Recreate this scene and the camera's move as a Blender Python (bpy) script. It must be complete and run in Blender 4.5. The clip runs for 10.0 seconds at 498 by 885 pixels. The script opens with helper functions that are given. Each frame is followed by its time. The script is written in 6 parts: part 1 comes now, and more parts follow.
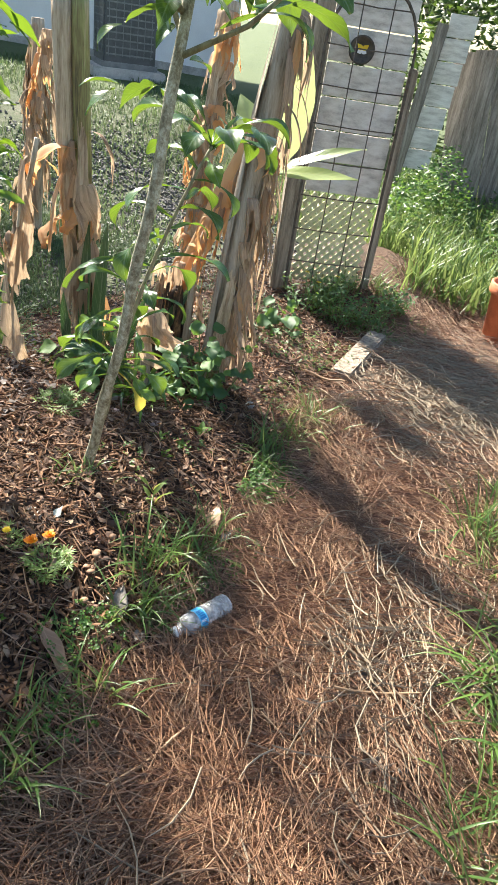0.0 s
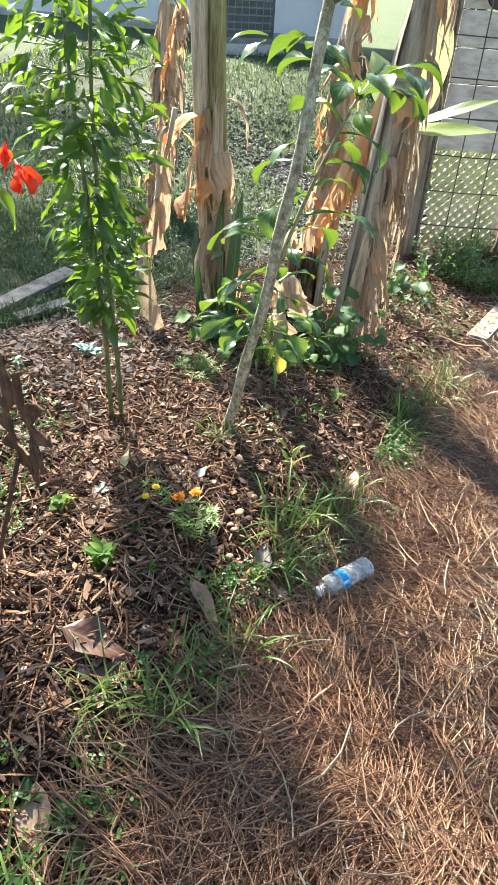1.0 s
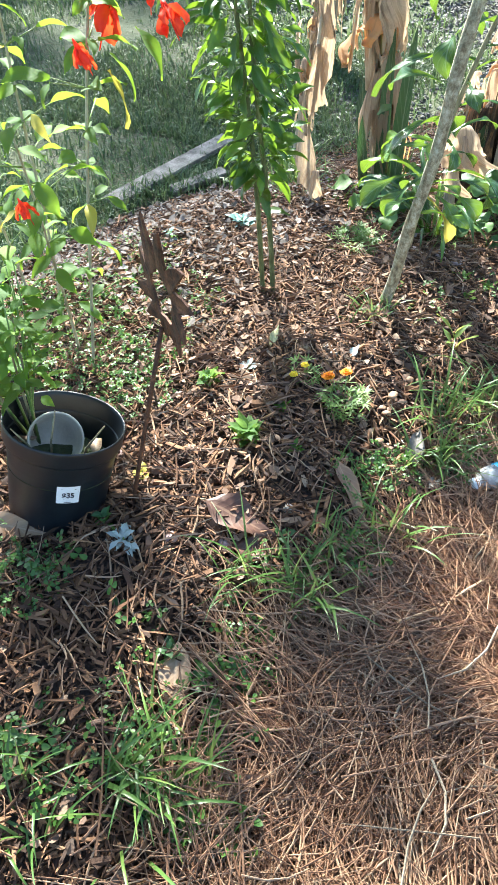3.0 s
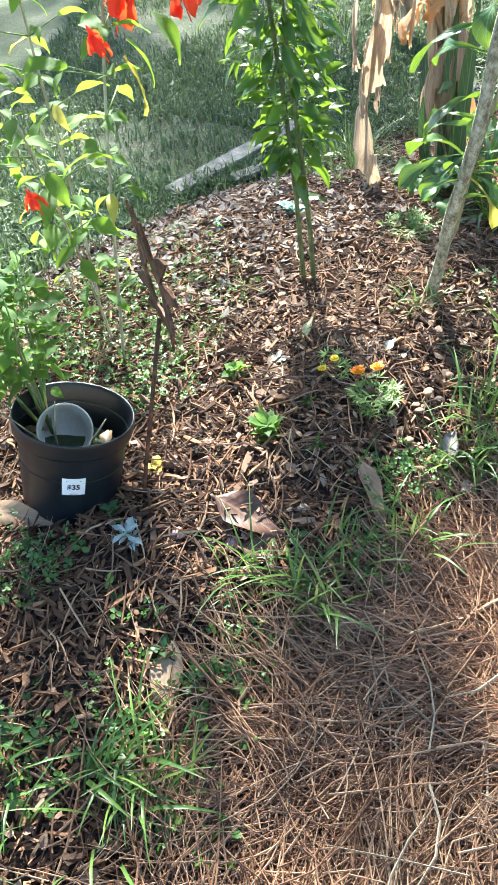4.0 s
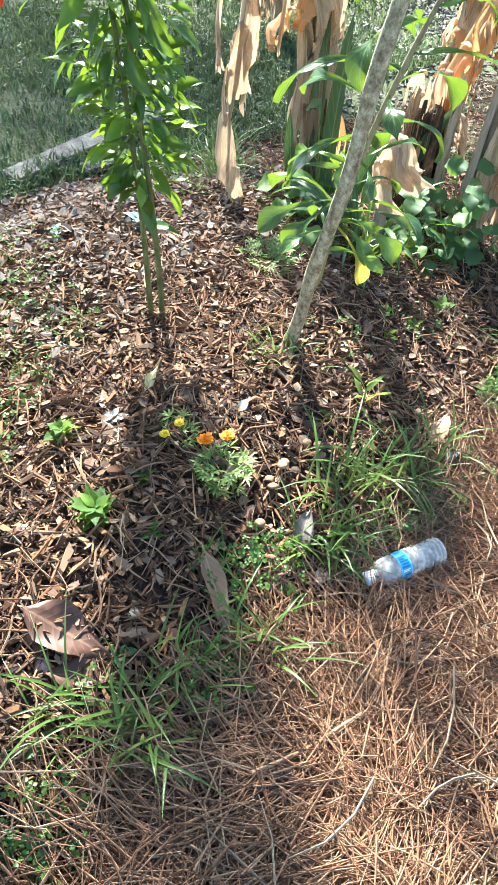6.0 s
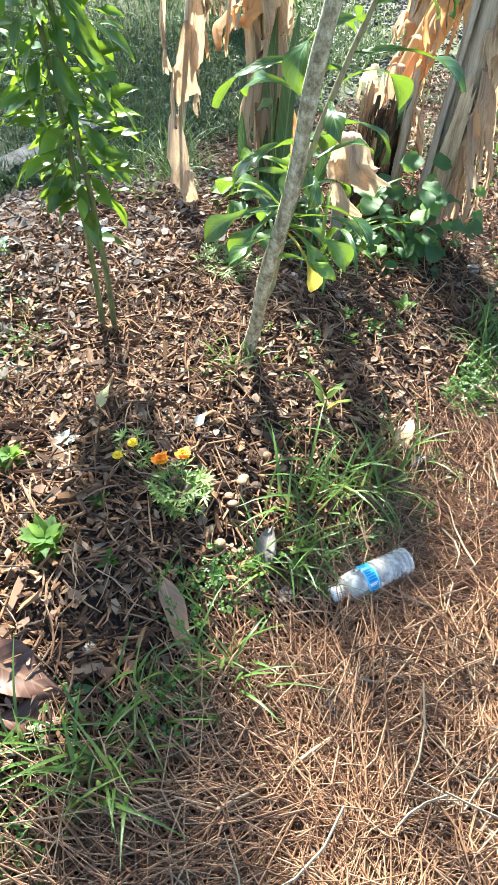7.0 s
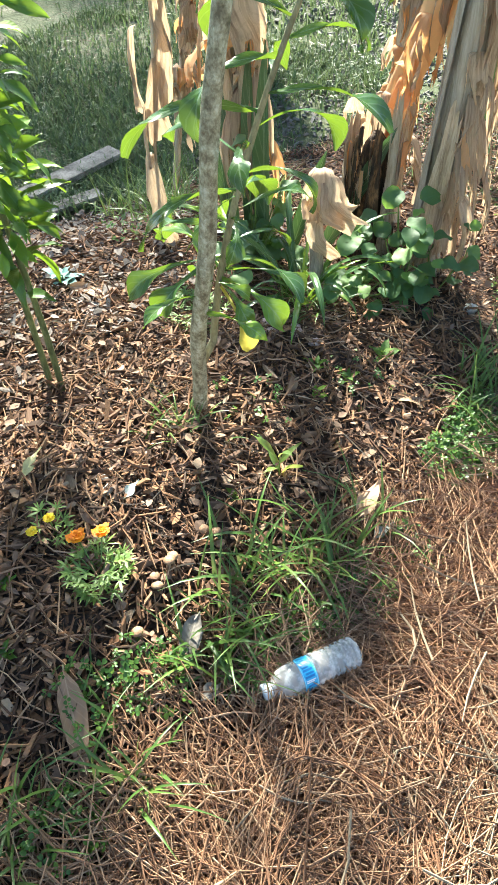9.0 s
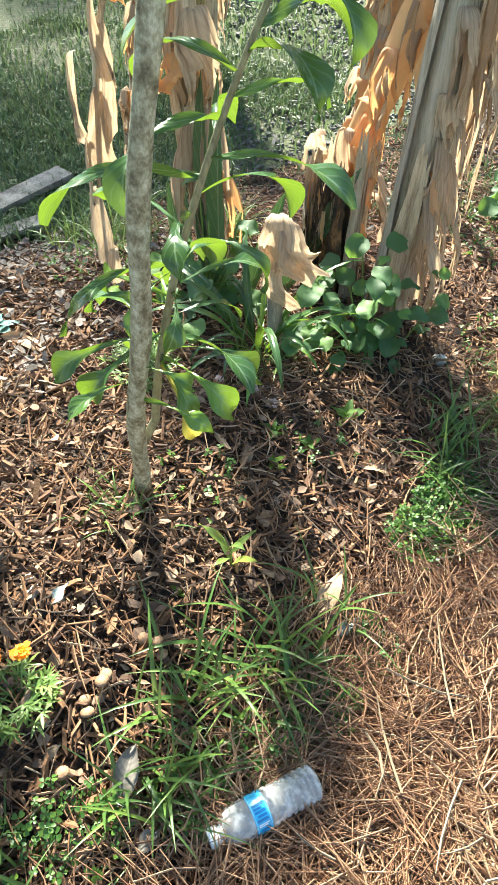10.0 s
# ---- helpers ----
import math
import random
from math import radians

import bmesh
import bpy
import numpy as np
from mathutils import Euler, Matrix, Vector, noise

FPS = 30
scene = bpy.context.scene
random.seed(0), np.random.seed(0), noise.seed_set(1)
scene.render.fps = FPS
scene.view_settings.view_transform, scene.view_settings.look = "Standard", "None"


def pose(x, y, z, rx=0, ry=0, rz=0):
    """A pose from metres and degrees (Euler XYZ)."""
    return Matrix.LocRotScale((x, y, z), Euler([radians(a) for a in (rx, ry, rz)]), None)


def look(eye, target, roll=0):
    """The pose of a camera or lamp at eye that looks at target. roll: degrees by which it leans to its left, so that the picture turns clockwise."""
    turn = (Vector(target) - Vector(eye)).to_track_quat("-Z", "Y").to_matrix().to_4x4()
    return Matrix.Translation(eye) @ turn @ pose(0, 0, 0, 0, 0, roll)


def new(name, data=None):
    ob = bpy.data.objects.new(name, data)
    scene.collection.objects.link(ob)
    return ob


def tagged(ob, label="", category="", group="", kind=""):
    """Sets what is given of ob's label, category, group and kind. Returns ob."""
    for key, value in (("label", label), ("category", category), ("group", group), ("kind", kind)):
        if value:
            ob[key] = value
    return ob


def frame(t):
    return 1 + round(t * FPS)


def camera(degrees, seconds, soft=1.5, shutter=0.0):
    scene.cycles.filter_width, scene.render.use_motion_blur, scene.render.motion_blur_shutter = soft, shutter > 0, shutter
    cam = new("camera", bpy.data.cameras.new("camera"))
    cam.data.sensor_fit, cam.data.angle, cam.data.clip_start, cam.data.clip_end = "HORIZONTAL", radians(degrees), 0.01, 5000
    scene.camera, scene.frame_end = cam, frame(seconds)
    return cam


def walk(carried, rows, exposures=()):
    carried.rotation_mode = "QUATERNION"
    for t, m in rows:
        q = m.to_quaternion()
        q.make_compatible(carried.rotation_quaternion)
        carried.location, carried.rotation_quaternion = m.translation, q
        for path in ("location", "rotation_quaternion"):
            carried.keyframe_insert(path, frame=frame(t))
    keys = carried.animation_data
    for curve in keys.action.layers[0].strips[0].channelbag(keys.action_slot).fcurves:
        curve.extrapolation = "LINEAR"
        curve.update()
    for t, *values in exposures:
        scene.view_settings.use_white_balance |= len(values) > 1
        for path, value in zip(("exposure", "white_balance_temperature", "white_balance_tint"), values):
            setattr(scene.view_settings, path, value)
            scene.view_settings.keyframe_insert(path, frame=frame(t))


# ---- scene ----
cam = camera(40.0, 10.0, soft=1.5)
PATH = [
    (0, (0.871, 1.329, 1.322), (0.517, 2.992, 0.269), 9.3),
    (0.5, (0.84, 1.314, 1.3), (0.401, 2.948, 0.233), 7.6),
    (1, (0.806, 1.285, 1.267), (0.167, 2.804, 0.134), 3.6),
    (1.5, (0.794, 1.255, 1.25), (0.049, 2.688, 0.07), 1.7),
    (2, (0.781, 1.244, 1.231), (0.0, 2.568, -0.048), 0.6),
    (2.5, (0.783, 1.274, 1.208), (-0.071, 2.486, -0.134), -2.2),
    (2.7, (0.78, 1.294, 1.21), (-0.105, 2.456, -0.157), -3.5),
    (3.8, (0.875, 1.462, 1.172), (-0.176, 2.439, -0.221), -9.1),
    (4, (0.883, 1.468, 1.167), (-0.223, 2.394, -0.219), -10.6),
    (4.5, (0.88, 1.493, 1.161), (-0.255, 2.379, -0.227), -11.1),
    (5, (0.813, 1.597, 1.146), (-0.221, 2.56, -0.27), -6.6),
    (5.5, (0.742, 1.695, 1.142), (-0.109, 2.785, -0.302), 0.1),
    (6, (0.726, 1.732, 1.157), (-0.04, 2.866, -0.301), 2.4),
    (6.2, (0.713, 1.739, 1.156), (-0.023, 2.889, -0.306), 3.4),
    (7.3, (0.749, 1.856, 1.151), (0.016, 3.001, -0.316), 0.2),
    (7.5, (0.76, 1.889, 1.146), (-0.01, 3.016, -0.316), -1.0),
    (8, (0.792, 1.971, 1.149), (-0.065, 3.055, -0.297), -3.4),
    (8.5, (0.84, 2.045, 1.139), (-0.025, 3.134, -0.299), -3.3),
    (9, (0.842, 2.085, 1.127), (-0.041, 3.172, -0.301), -3.7),
    (9.5, (0.779, 2.19, 1.126), (-0.064, 3.306, -0.304), -2.2),
    (10, (0.738, 2.284, 1.127), (-0.067, 3.431, -0.3), -0.9),
]
walk(cam, [(t, look(eye, target, roll)) for t, eye, target, roll in PATH], exposures=((0, 2.18, 6550, 9), (1.5, 2.58, 6250, 5), (3, 2.78, 5950, 3), (4.5, 2.98, 5900, 2), (5.1, 3.10, 6000, 3), (6, 2.88, 6100, 3), (7.5, 2.86, 6250, 3), (10, 2.69, 6550, 0)))

# ---- light ----
SUN_AZ, SUN_EL = -46.0, 41.0         # degrees from +y towards +x, above the horizon
world = bpy.data.worlds.new("world")
scene.world = world
world.use_nodes = True
wn = world.node_tree
sky = wn.nodes.new("ShaderNodeTexSky")
sky.sky_type = "NISHITA"
sky.sun_disc = False
sky.sun_elevation, sky.sun_rotation = radians(SUN_EL), radians(SUN_AZ)
wn.nodes["Background"].inputs["Strength"].default_value = 0.061
wn.links.new(sky.outputs[0], wn.nodes["Background"].inputs["Color"])
sun_data = bpy.data.lights.new("sun", "SUN")
sun_data.energy, sun_data.angle, sun_data.color = 4.6, radians(3.0), (1.0, 0.93, 0.83)
sun = new("sun", sun_data)
sd = Vector((math.sin(radians(SUN_AZ)) * math.cos(radians(SUN_EL)), math.cos(radians(SUN_AZ)) * math.cos(radians(SUN_EL)), math.sin(radians(SUN_EL))))
sun.matrix_world = look(sd * 30, (0, 0, 0))

# ---- materials ----


def mat(name):
    m = bpy.data.materials.new(name)
    m.use_nodes = True
    return m, m.node_tree, m.node_tree.nodes["Principled BSDF"]


def node(nt, kind, **values):
    n = nt.nodes.new(kind)
    for k, v in values.items():
        n.inputs[k.replace("_", " ")].default_value = v
    return n


def ramp(nt, fac, *stops):
    r = nt.nodes.new("ShaderNodeValToRGB")
    while len(r.color_ramp.elements) < len(stops):
        r.color_ramp.elements.new(0.5)
    for e, (p, c) in zip(r.color_ramp.elements, stops):
        e.position, e.color = p, (*c, 1)
    nt.links.new(fac, r.inputs["Fac"])
    return r.outputs["Color"]


def mix(nt, fac, a, b, how="MIX"):
    n = nt.nodes.new("ShaderNodeMix")
    n.data_type, n.blend_type = "RGBA", how
    for socket, value in ((n.inputs["Factor"], fac), (n.inputs[6], a), (n.inputs[7], b)):
        if isinstance(value, (int, float)):
            socket.default_value = value
        elif isinstance(value, tuple):
            socket.default_value = (*value, 1)
        else:
            nt.links.new(value, socket)
    return n.outputs[2]


def maths(nt, how, a, b=0.0, clamp=False):
    n = nt.nodes.new("ShaderNodeMath")
    n.operation, n.use_clamp = how, clamp
    for i, value in enumerate((a, b)):
        if isinstance(value, (int, float)):
            n.inputs[i].default_value = value
        else:
            nt.links.new(value, n.inputs[i])
    return n.outputs[0]


def coords(nt, which="Object", scale=(1, 1, 1)):
    c = nt.nodes.new("ShaderNodeTexCoord")
    m = nt.nodes.new("ShaderNodeMapping")
    m.inputs["Scale"].default_value = scale
    nt.links.new(c.outputs[which], m.inputs["Vector"])
    return m.outputs["Vector"]


def noise_of(nt, vec, scale, detail=4.0, rough=0.6, distort=0.0):
    n = node(nt, "ShaderNodeTexNoise", Scale=scale, Detail=detail, Roughness=rough, Distortion=distort)
    nt.links.new(vec, n.inputs["Vector"])
    return n.outputs["Fac"]


def bump(nt, bsdf, height, strength=0.3, distance=0.01):
    b = node(nt, "ShaderNodeBump", Strength=strength, Distance=distance)
    nt.links.new(height, b.inputs["Height"])
    nt.links.new(b.outputs["Normal"], bsdf.inputs["Normal"])
    return b.outputs["Normal"]


def rough_mat(name, stops, scale=20.0, fine=120.0, roughness=0.85, metal=0.0, stretch=(1, 1, 1), relief=0.3, distance=0.004, which="Object"):
    """Plain solid stuff with variation at two scales and fine relief."""
    m, nt, b = mat(name)
    v = coords(nt, which, stretch)
    a, f = noise_of(nt, v, scale, 5), noise_of(nt, v, fine, 3)
    both = maths(nt, "ADD", maths(nt, "MULTIPLY", a, 1.25), maths(nt, "SUBTRACT", maths(nt, "MULTIPLY", f, 0.55), 0.40))
    nt.links.new(ramp(nt, both, *stops), b.inputs["Base Color"])
    b.inputs["Roughness"].default_value, b.inputs["Metallic"].default_value = roughness, metal
    bump(nt, b, f, relief, distance)
    return m


def leaf_mat(name, dark, light, glow, through_share=0.45, roughness=0.4, veins=1.0, who="Object", spot=(0.25, 0.18, 0.05), spotted=0.0, rib=None):
    """A leaf: colour by piece, veins along and across the blade, light shining through."""
    m, nt, b = mat(name)
    if who == "Object":
        rnd = nt.nodes.new("ShaderNodeObjectInfo").outputs["Random"]
    else:
        rnd = nt.nodes.new("ShaderNodeNewGeometry").outputs["Random Per Island"]
    base = ramp(nt, rnd, (0.0, dark), (0.75, light), (1.0, tuple(0.5 * (p + q) for p, q in zip(light, glow))))
    vec = coords(nt, "Object")
    n = noise_of(nt, vec, 60, 3)
    base = mix(nt, maths(nt, "MULTIPLY", n, 0.45), base, dark)
    through_col = mix(nt, maths(nt, "MULTIPLY", n, 0.4), glow, light)
    if veins:
        uv = nt.nodes.new("ShaderNodeUVMap")
        sep = nt.nodes.new("ShaderNodeSeparateXYZ")
        nt.links.new(uv.outputs["UV"], sep.inputs[0])
        side = maths(nt, "ABSOLUTE", maths(nt, "SUBTRACT", sep.outputs[0], 0.5))
        wave = maths(nt, "SINE", maths(nt, "MULTIPLY", maths(nt, "SUBTRACT", sep.outputs[1], maths(nt, "MULTIPLY", side, 0.35)), 62.0))
        vein = maths(nt, "GREATER_THAN", wave, 0.86)
        mid = maths(nt, "LESS_THAN", side, 0.035)
        line = maths(nt, "MAXIMUM", maths(nt, "MULTIPLY", vein, 0.3), maths(nt, "MULTIPLY", mid, 0.7))
        pale = rib if rib else tuple(min(1.0, 1.5 * c + 0.04) for c in light)
        base = mix(nt, maths(nt, "MULTIPLY", line, veins), base, pale)
        through_col = mix(nt, maths(nt, "MULTIPLY", line, 0.5 * veins), through_col, dark)
        bump(nt, b, wave, 0.25 * veins, 0.0006)
    if spotted:
        m2 = nt.nodes.new("ShaderNodeMapping")
        m2.inputs["Scale"].default_value = (9.0, 1.6, 1.0)
        uv2 = nt.nodes.new("ShaderNodeUVMap")
        nt.links.new(uv2.outputs["UV"], m2.inputs["Vector"])
        add = nt.nodes.new("ShaderNodeVectorMath")
        nt.links.new(m2.outputs["Vector"], add.inputs[0])
        nt.links.new(vec, add.inputs[1])
        stain = noise_of(nt, add.outputs["Vector"], 1.6, 5, 0.65)
        s = maths(nt, "MULTIPLY", maths(nt, "SUBTRACT", stain, 1.0 - spotted - 0.12), 4.0, clamp=True)
        base = mix(nt, maths(nt, "MULTIPLY", s, 0.85), base, spot)
        through_col = mix(nt, maths(nt, "MULTIPLY", s, 0.7), through_col, spot)
    nt.links.new(base, b.inputs["Base Color"])
    b.inputs["Roughness"].default_value = roughness
    t = nt.nodes.new("ShaderNodeBsdfTranslucent")
    nt.links.new(through_col, t.inputs["Color"])
    ms = nt.nodes.new("ShaderNodeMixShader")
    ms.inputs["Fac"].default_value = through_share
    nt.links.new(b.outputs[0], ms.inputs[1])
    nt.links.new(t.outputs[0], ms.inputs[2])
    nt.links.new(ms.outputs[0], nt.nodes["Material Output"].inputs["Surface"])
    return m


def island_mat(name, stops, roughness=0.85, through_share=0.0, relief_scale=300.0, stretch=(1, 1, 1)):
    """Many small loose pieces, each with its own tone."""
    m, nt, b = mat(name)
    rnd = nt.nodes.new("ShaderNodeNewGeometry").outputs["Random Per Island"]
    vec = coords(nt, "Object", stretch)
    n = noise_of(nt, vec, relief_scale, 3)
    patch = noise_of(nt, vec, 2.2, 3)
    k = maths(nt, "ADD", maths(nt, "MULTIPLY", rnd, 0.75), maths(nt, "MULTIPLY", patch, 0.25))
    col = mix(nt, maths(nt, "MULTIPLY", n, 0.5), ramp(nt, k, *stops), stops[0][1])
    nt.links.new(col, b.inputs["Base Color"])
    b.inputs["Roughness"].default_value = roughness
    if through_share:
        t = nt.nodes.new("ShaderNodeBsdfTranslucent")
        nt.links.new(mix(nt, 0.35, ramp(nt, k, *stops), stops[-1][1]), t.inputs["Color"])
        ms = nt.nodes.new("ShaderNodeMixShader")
        ms.inputs["Fac"].default_value = through_share
        nt.links.new(b.outputs[0], ms.inputs[1])
        nt.links.new(t.outputs[0], ms.inputs[2])
        nt.links.new(ms.outputs[0], nt.nodes["Material Output"].inputs["Surface"])
    else:
        bump(nt, b, n, 0.4, 0.002)
    return m


def ground_mat():
    m, nt, b = mat("ground_soil")
    v = coords(nt, "Object")
    sep = nt.nodes.new("ShaderNodeSeparateXYZ")
    nt.links.new(v, sep.inputs[0])
    n1, n2, n3 = noise_of(nt, v, 3.0, 5), noise_of(nt, v, 45, 5), noise_of(nt, v, 0.9, 4)
    n4 = noise_of(nt, v, 160, 3)
    soil = ramp(nt, maths(nt, "ADD", maths(nt, "MULTIPLY", n2, 0.6), maths(nt, "MULTIPLY", n4, 0.4)), (0.3, (0.012, 0.008, 0.006)), (0.55, (0.045, 0.028, 0.019)), (0.75, (0.10, 0.065, 0.042)))
    straw = ramp(nt, maths(nt, "ADD", maths(nt, "MULTIPLY", n2, 0.5), maths(nt, "MULTIPLY", n4, 0.5)), (0.3, (0.045, 0.025, 0.015)), (0.55, (0.14, 0.08, 0.048)), (0.75, (0.24, 0.145, 0.09)))
    lawn = ramp(nt, maths(nt, "ADD", maths(nt, "MULTIPLY", n2, 0.4), maths(nt, "MULTIPLY", n1, 0.6)), (0.35, (0.035, 0.05, 0.015)), (0.52, (0.06, 0.075, 0.03)), (0.70, (0.17, 0.15, 0.115)))
    edge = maths(nt, "ADD", sep.outputs[0], maths(nt, "MULTIPLY", maths(nt, "SUBTRACT", n1, 0.5), 0.5))
    to_path = maths(nt, "MULTIPLY", maths(nt, "SUBTRACT", edge, 0.40), 8.0, clamp=True)
    slant = maths(nt, "SUBTRACT", edge, maths(nt, "MULTIPLY", maths(nt, "MAXIMUM", maths(nt, "SUBTRACT", sep.outputs[1], 3.4), 0.0), 0.42))
    to_lawn = maths(nt, "MULTIPLY", maths(nt, "SUBTRACT", -1.36, slant), 6.0, clamp=True)
    beyond = maths(nt, "MULTIPLY", maths(nt, "SUBTRACT", edge, 2.4), 4.0, clamp=True)
    behind = maths(nt, "MULTIPLY", maths(nt, "SUBTRACT", 0.6, sep.outputs[1]), 3.0, clamp=True)
    to_lawn = maths(nt, "MAXIMUM", to_lawn, maths(nt, "MAXIMUM", beyond, behind))
    col = mix(nt, to_path, soil, straw)
    col = mix(nt, to_lawn, col, lawn)
    far = maths(nt, "MULTIPLY", maths(nt, "SUBTRACT", sep.outputs[1], 8.0), 0.5, clamp=True)
    col = mix(nt, far, col, mix(nt, n3, (0.03, 0.06, 0.015), (0.09, 0.12, 0.035)))
    nt.links.new(col, b.inputs["Base Color"])
    b.inputs["Roughness"].default_value = 0.95
    bump(nt, b, n2, 0.8, 0.02)
    return m


M = {}
M["ground"] = ground_mat()
M["chips"] = island_mat("bark_mulch", ((0.0, (0.018, 0.009, 0.004)), (0.38, (0.092, 0.041, 0.019)), (0.62, (0.21, 0.10, 0.044)), (0.84, (0.31, 0.165, 0.083)), (1.0, (0.47, 0.30, 0.175))))
M["straw"] = island_mat("pine_straw", ((0.0, (0.05, 0.024, 0.015)), (0.3, (0.19, 0.098, 0.053)), (0.55, (0.37, 0.207, 0.12)), (0.8, (0.52, 0.342, 0.21)), (1.0, (0.70, 0.53, 0.355))), roughness=0.55)
M["grass"] = island_mat("grass_blades", ((0.0, (0.045, 0.10, 0.024)), (0.5, (0.10, 0.20, 0.042)), (0.85, (0.21, 0.33, 0.065)), (1.0, (0.44, 0.43, 0.17))), roughness=0.38, through_share=0.38)
M["lawn"] = island_mat("lawn_blades", ((0.0, (0.018, 0.05, 0.016)), (0.5, (0.045, 0.11, 0.03)), (0.85, (0.10, 0.19, 0.05)), (1.0, (0.27, 0.27, 0.15))), roughness=0.45, through_share=0.35)
M["weed"] = island_mat("weed_leaves", ((0.0, (0.03, 0.085, 0.018)), (0.6, (0.075, 0.17, 0.03)), (1.0, (0.2, 0.32, 0.05))), roughness=0.45, through_share=0.4)
M["citrus"] = leaf_mat("citrus_leaf", (0.02, 0.06, 0.015), (0.055, 0.13, 0.026), (0.34, 0.54, 0.03), 0.24, 0.34, veins=0.5)
M["hibiscus"] = leaf_mat("mallow_leaf", (0.03, 0.085, 0.016), (0.075, 0.165, 0.028), (0.32, 0.50, 0.04), 0.46, 0.72, veins=0.5)
M["spoon"] = leaf_mat("spoon_leaf", (0.024, 0.066, 0.022), (0.05, 0.115, 0.036), (0.28, 0.44, 0.03), 0.22, 0.24, veins=0.8, rib=(0.2, 0.28, 0.15))
M["heart"] = leaf_mat("round_leaf", (0.03, 0.082, 0.03), (0.062, 0.145, 0.05), (0.3, 0.5, 0.06), 0.3, 0.62, veins=0.22)
M["banana"] = leaf_mat("banana_leaf", (0.15, 0.22, 0.08), (0.30, 0.38, 0.15), (0.60, 0.70, 0.30), 0.38, 0.3, veins=0.9, rib=(0.45, 0.5, 0.25))
M["snake"] = leaf_mat("snake_plant_leaf", (0.02, 0.055, 0.025), (0.06, 0.11, 0.05), (0.15, 0.3, 0.08), 0.1, 0.35, veins=0.8, rib=(0.28, 0.33, 0.22))
M["dead"] = leaf_mat("dead_banana_leaf", (0.29, 0.20, 0.135), (0.55, 0.43, 0.31), (0.82, 0.60, 0.38), 0.33, 0.85, veins=0.5, rib=(0.3, 0.2, 0.12), spotted=0.42, spot=(0.20, 0.12, 0.07))
M["amber"] = leaf_mat("amber_dead_leaf", (0.46, 0.29, 0.15), (0.66, 0.45, 0.26), (0.95, 0.48, 0.17), 0.48, 0.8, veins=0.3, rib=(0.3, 0.17, 0.08), spotted=0.25, spot=(0.3, 0.16, 0.07))
M["brownleaf"] = leaf_mat("fallen_brown_leaf", (0.045, 0.02, 0.013), (0.10, 0.045, 0.028), (0.2, 0.09, 0.045), 0.08, 0.5, veins=0.6, rib=(0.26, 0.16, 0.10))
M["tanleaf"] = leaf_mat("fallen_tan_leaf", (0.26, 0.16, 0.09), (0.42, 0.29, 0.18), (0.4, 0.2, 0.08), 0.15, 0.6, veins=0.7, rib=(0.5, 0.38, 0.26))
M["greyleaf"] = leaf_mat("weathered_leaf", (0.12, 0.105, 0.09), (0.23, 0.205, 0.175), (0.25, 0.2, 0.12), 0.1, 0.7, veins=0.6, rib=(0.33, 0.3, 0.26))
M["silver"] = leaf_mat("silver_leaf", (0.30, 0.34, 0.31), (0.48, 0.52, 0.47), (0.4, 0.48, 0.35), 0.15, 0.8, veins=0.2)
M["yellowleaf"] = leaf_mat("yellow_leaf", (0.34, 0.29, 0.04), (0.52, 0.44, 0.07), (0.7, 0.58, 0.1), 0.3, 0.5, veins=0.4, rib=(0.5, 0.5, 0.15))
M["succulent"] = leaf_mat("succulent_leaf", (0.1, 0.22, 0.19), (0.2, 0.36, 0.32), (0.3, 0.5, 0.35), 0.1, 0.5, veins=0)
M["petal"] = leaf_mat("red_petal", (0.62, 0.02, 0.008), (0.85, 0.05, 0.015), (1.0, 0.12, 0.03), 0.4, 0.5, veins=0)
M["orange"] = leaf_mat("orange_petal", (0.72, 0.16, 0.003), (0.94, 0.38, 0.008), (1.0, 0.5, 0.012), 0.35, 0.6, veins=0)
M["gold"] = leaf_mat("yellow_petal", (0.8, 0.55, 0.02), (0.95, 0.72, 0.05), (1.0, 0.85, 0.1), 0.35, 0.6, veins=0)
M["pinkstone"] = rough_mat("pale_pink_stone", ((0.3, (0.42, 0.29, 0.26)), (0.7, (0.66, 0.5, 0.46))), 30, 220)
M["stone"] = rough_mat("pale_grey_stone", ((0.3, (0.32, 0.29, 0.25)), (0.7, (0.55, 0.52, 0.45))), 30, 220)
M["mushroom"] = rough_mat("mushroom_skin", ((0.3, (0.17, 0.095, 0.05)), (0.7, (0.33, 0.20, 0.115))), 60, 300, 0.7)
M["bark"] = rough_mat("lichen_bark", ((0.26, (0.13, 0.105, 0.065)), (0.43, (0.25, 0.22, 0.145)), (0.57, (0.38, 0.35, 0.25)), (0.72, (0.54, 0.52, 0.41))), 58, 240, 0.88, stretch=(1, 1, 0.75), relief=0.7, distance=0.005)
M["twig"] = rough_mat("twig_bark", ((0.3, (0.12, 0.1, 0.055)), (0.7, (0.27, 0.25, 0.15))), 50, 260, 0.7, stretch=(1, 1, 0.3))
M["greenstem"] = rough_mat("green_stem", ((0.3, (0.07, 0.13, 0.025)), (0.7, (0.2, 0.29, 0.07))), 40, 260, 0.5, stretch=(1, 1, 0.3))
M["olivestem"] = rough_mat("olive_green_bark", ((0.3, (0.055, 0.07, 0.022)), (0.55, (0.12, 0.14, 0.05)), (0.75, (0.22, 0.22, 0.10))), 60, 260, 0.65, stretch=(1, 1, 0.3))
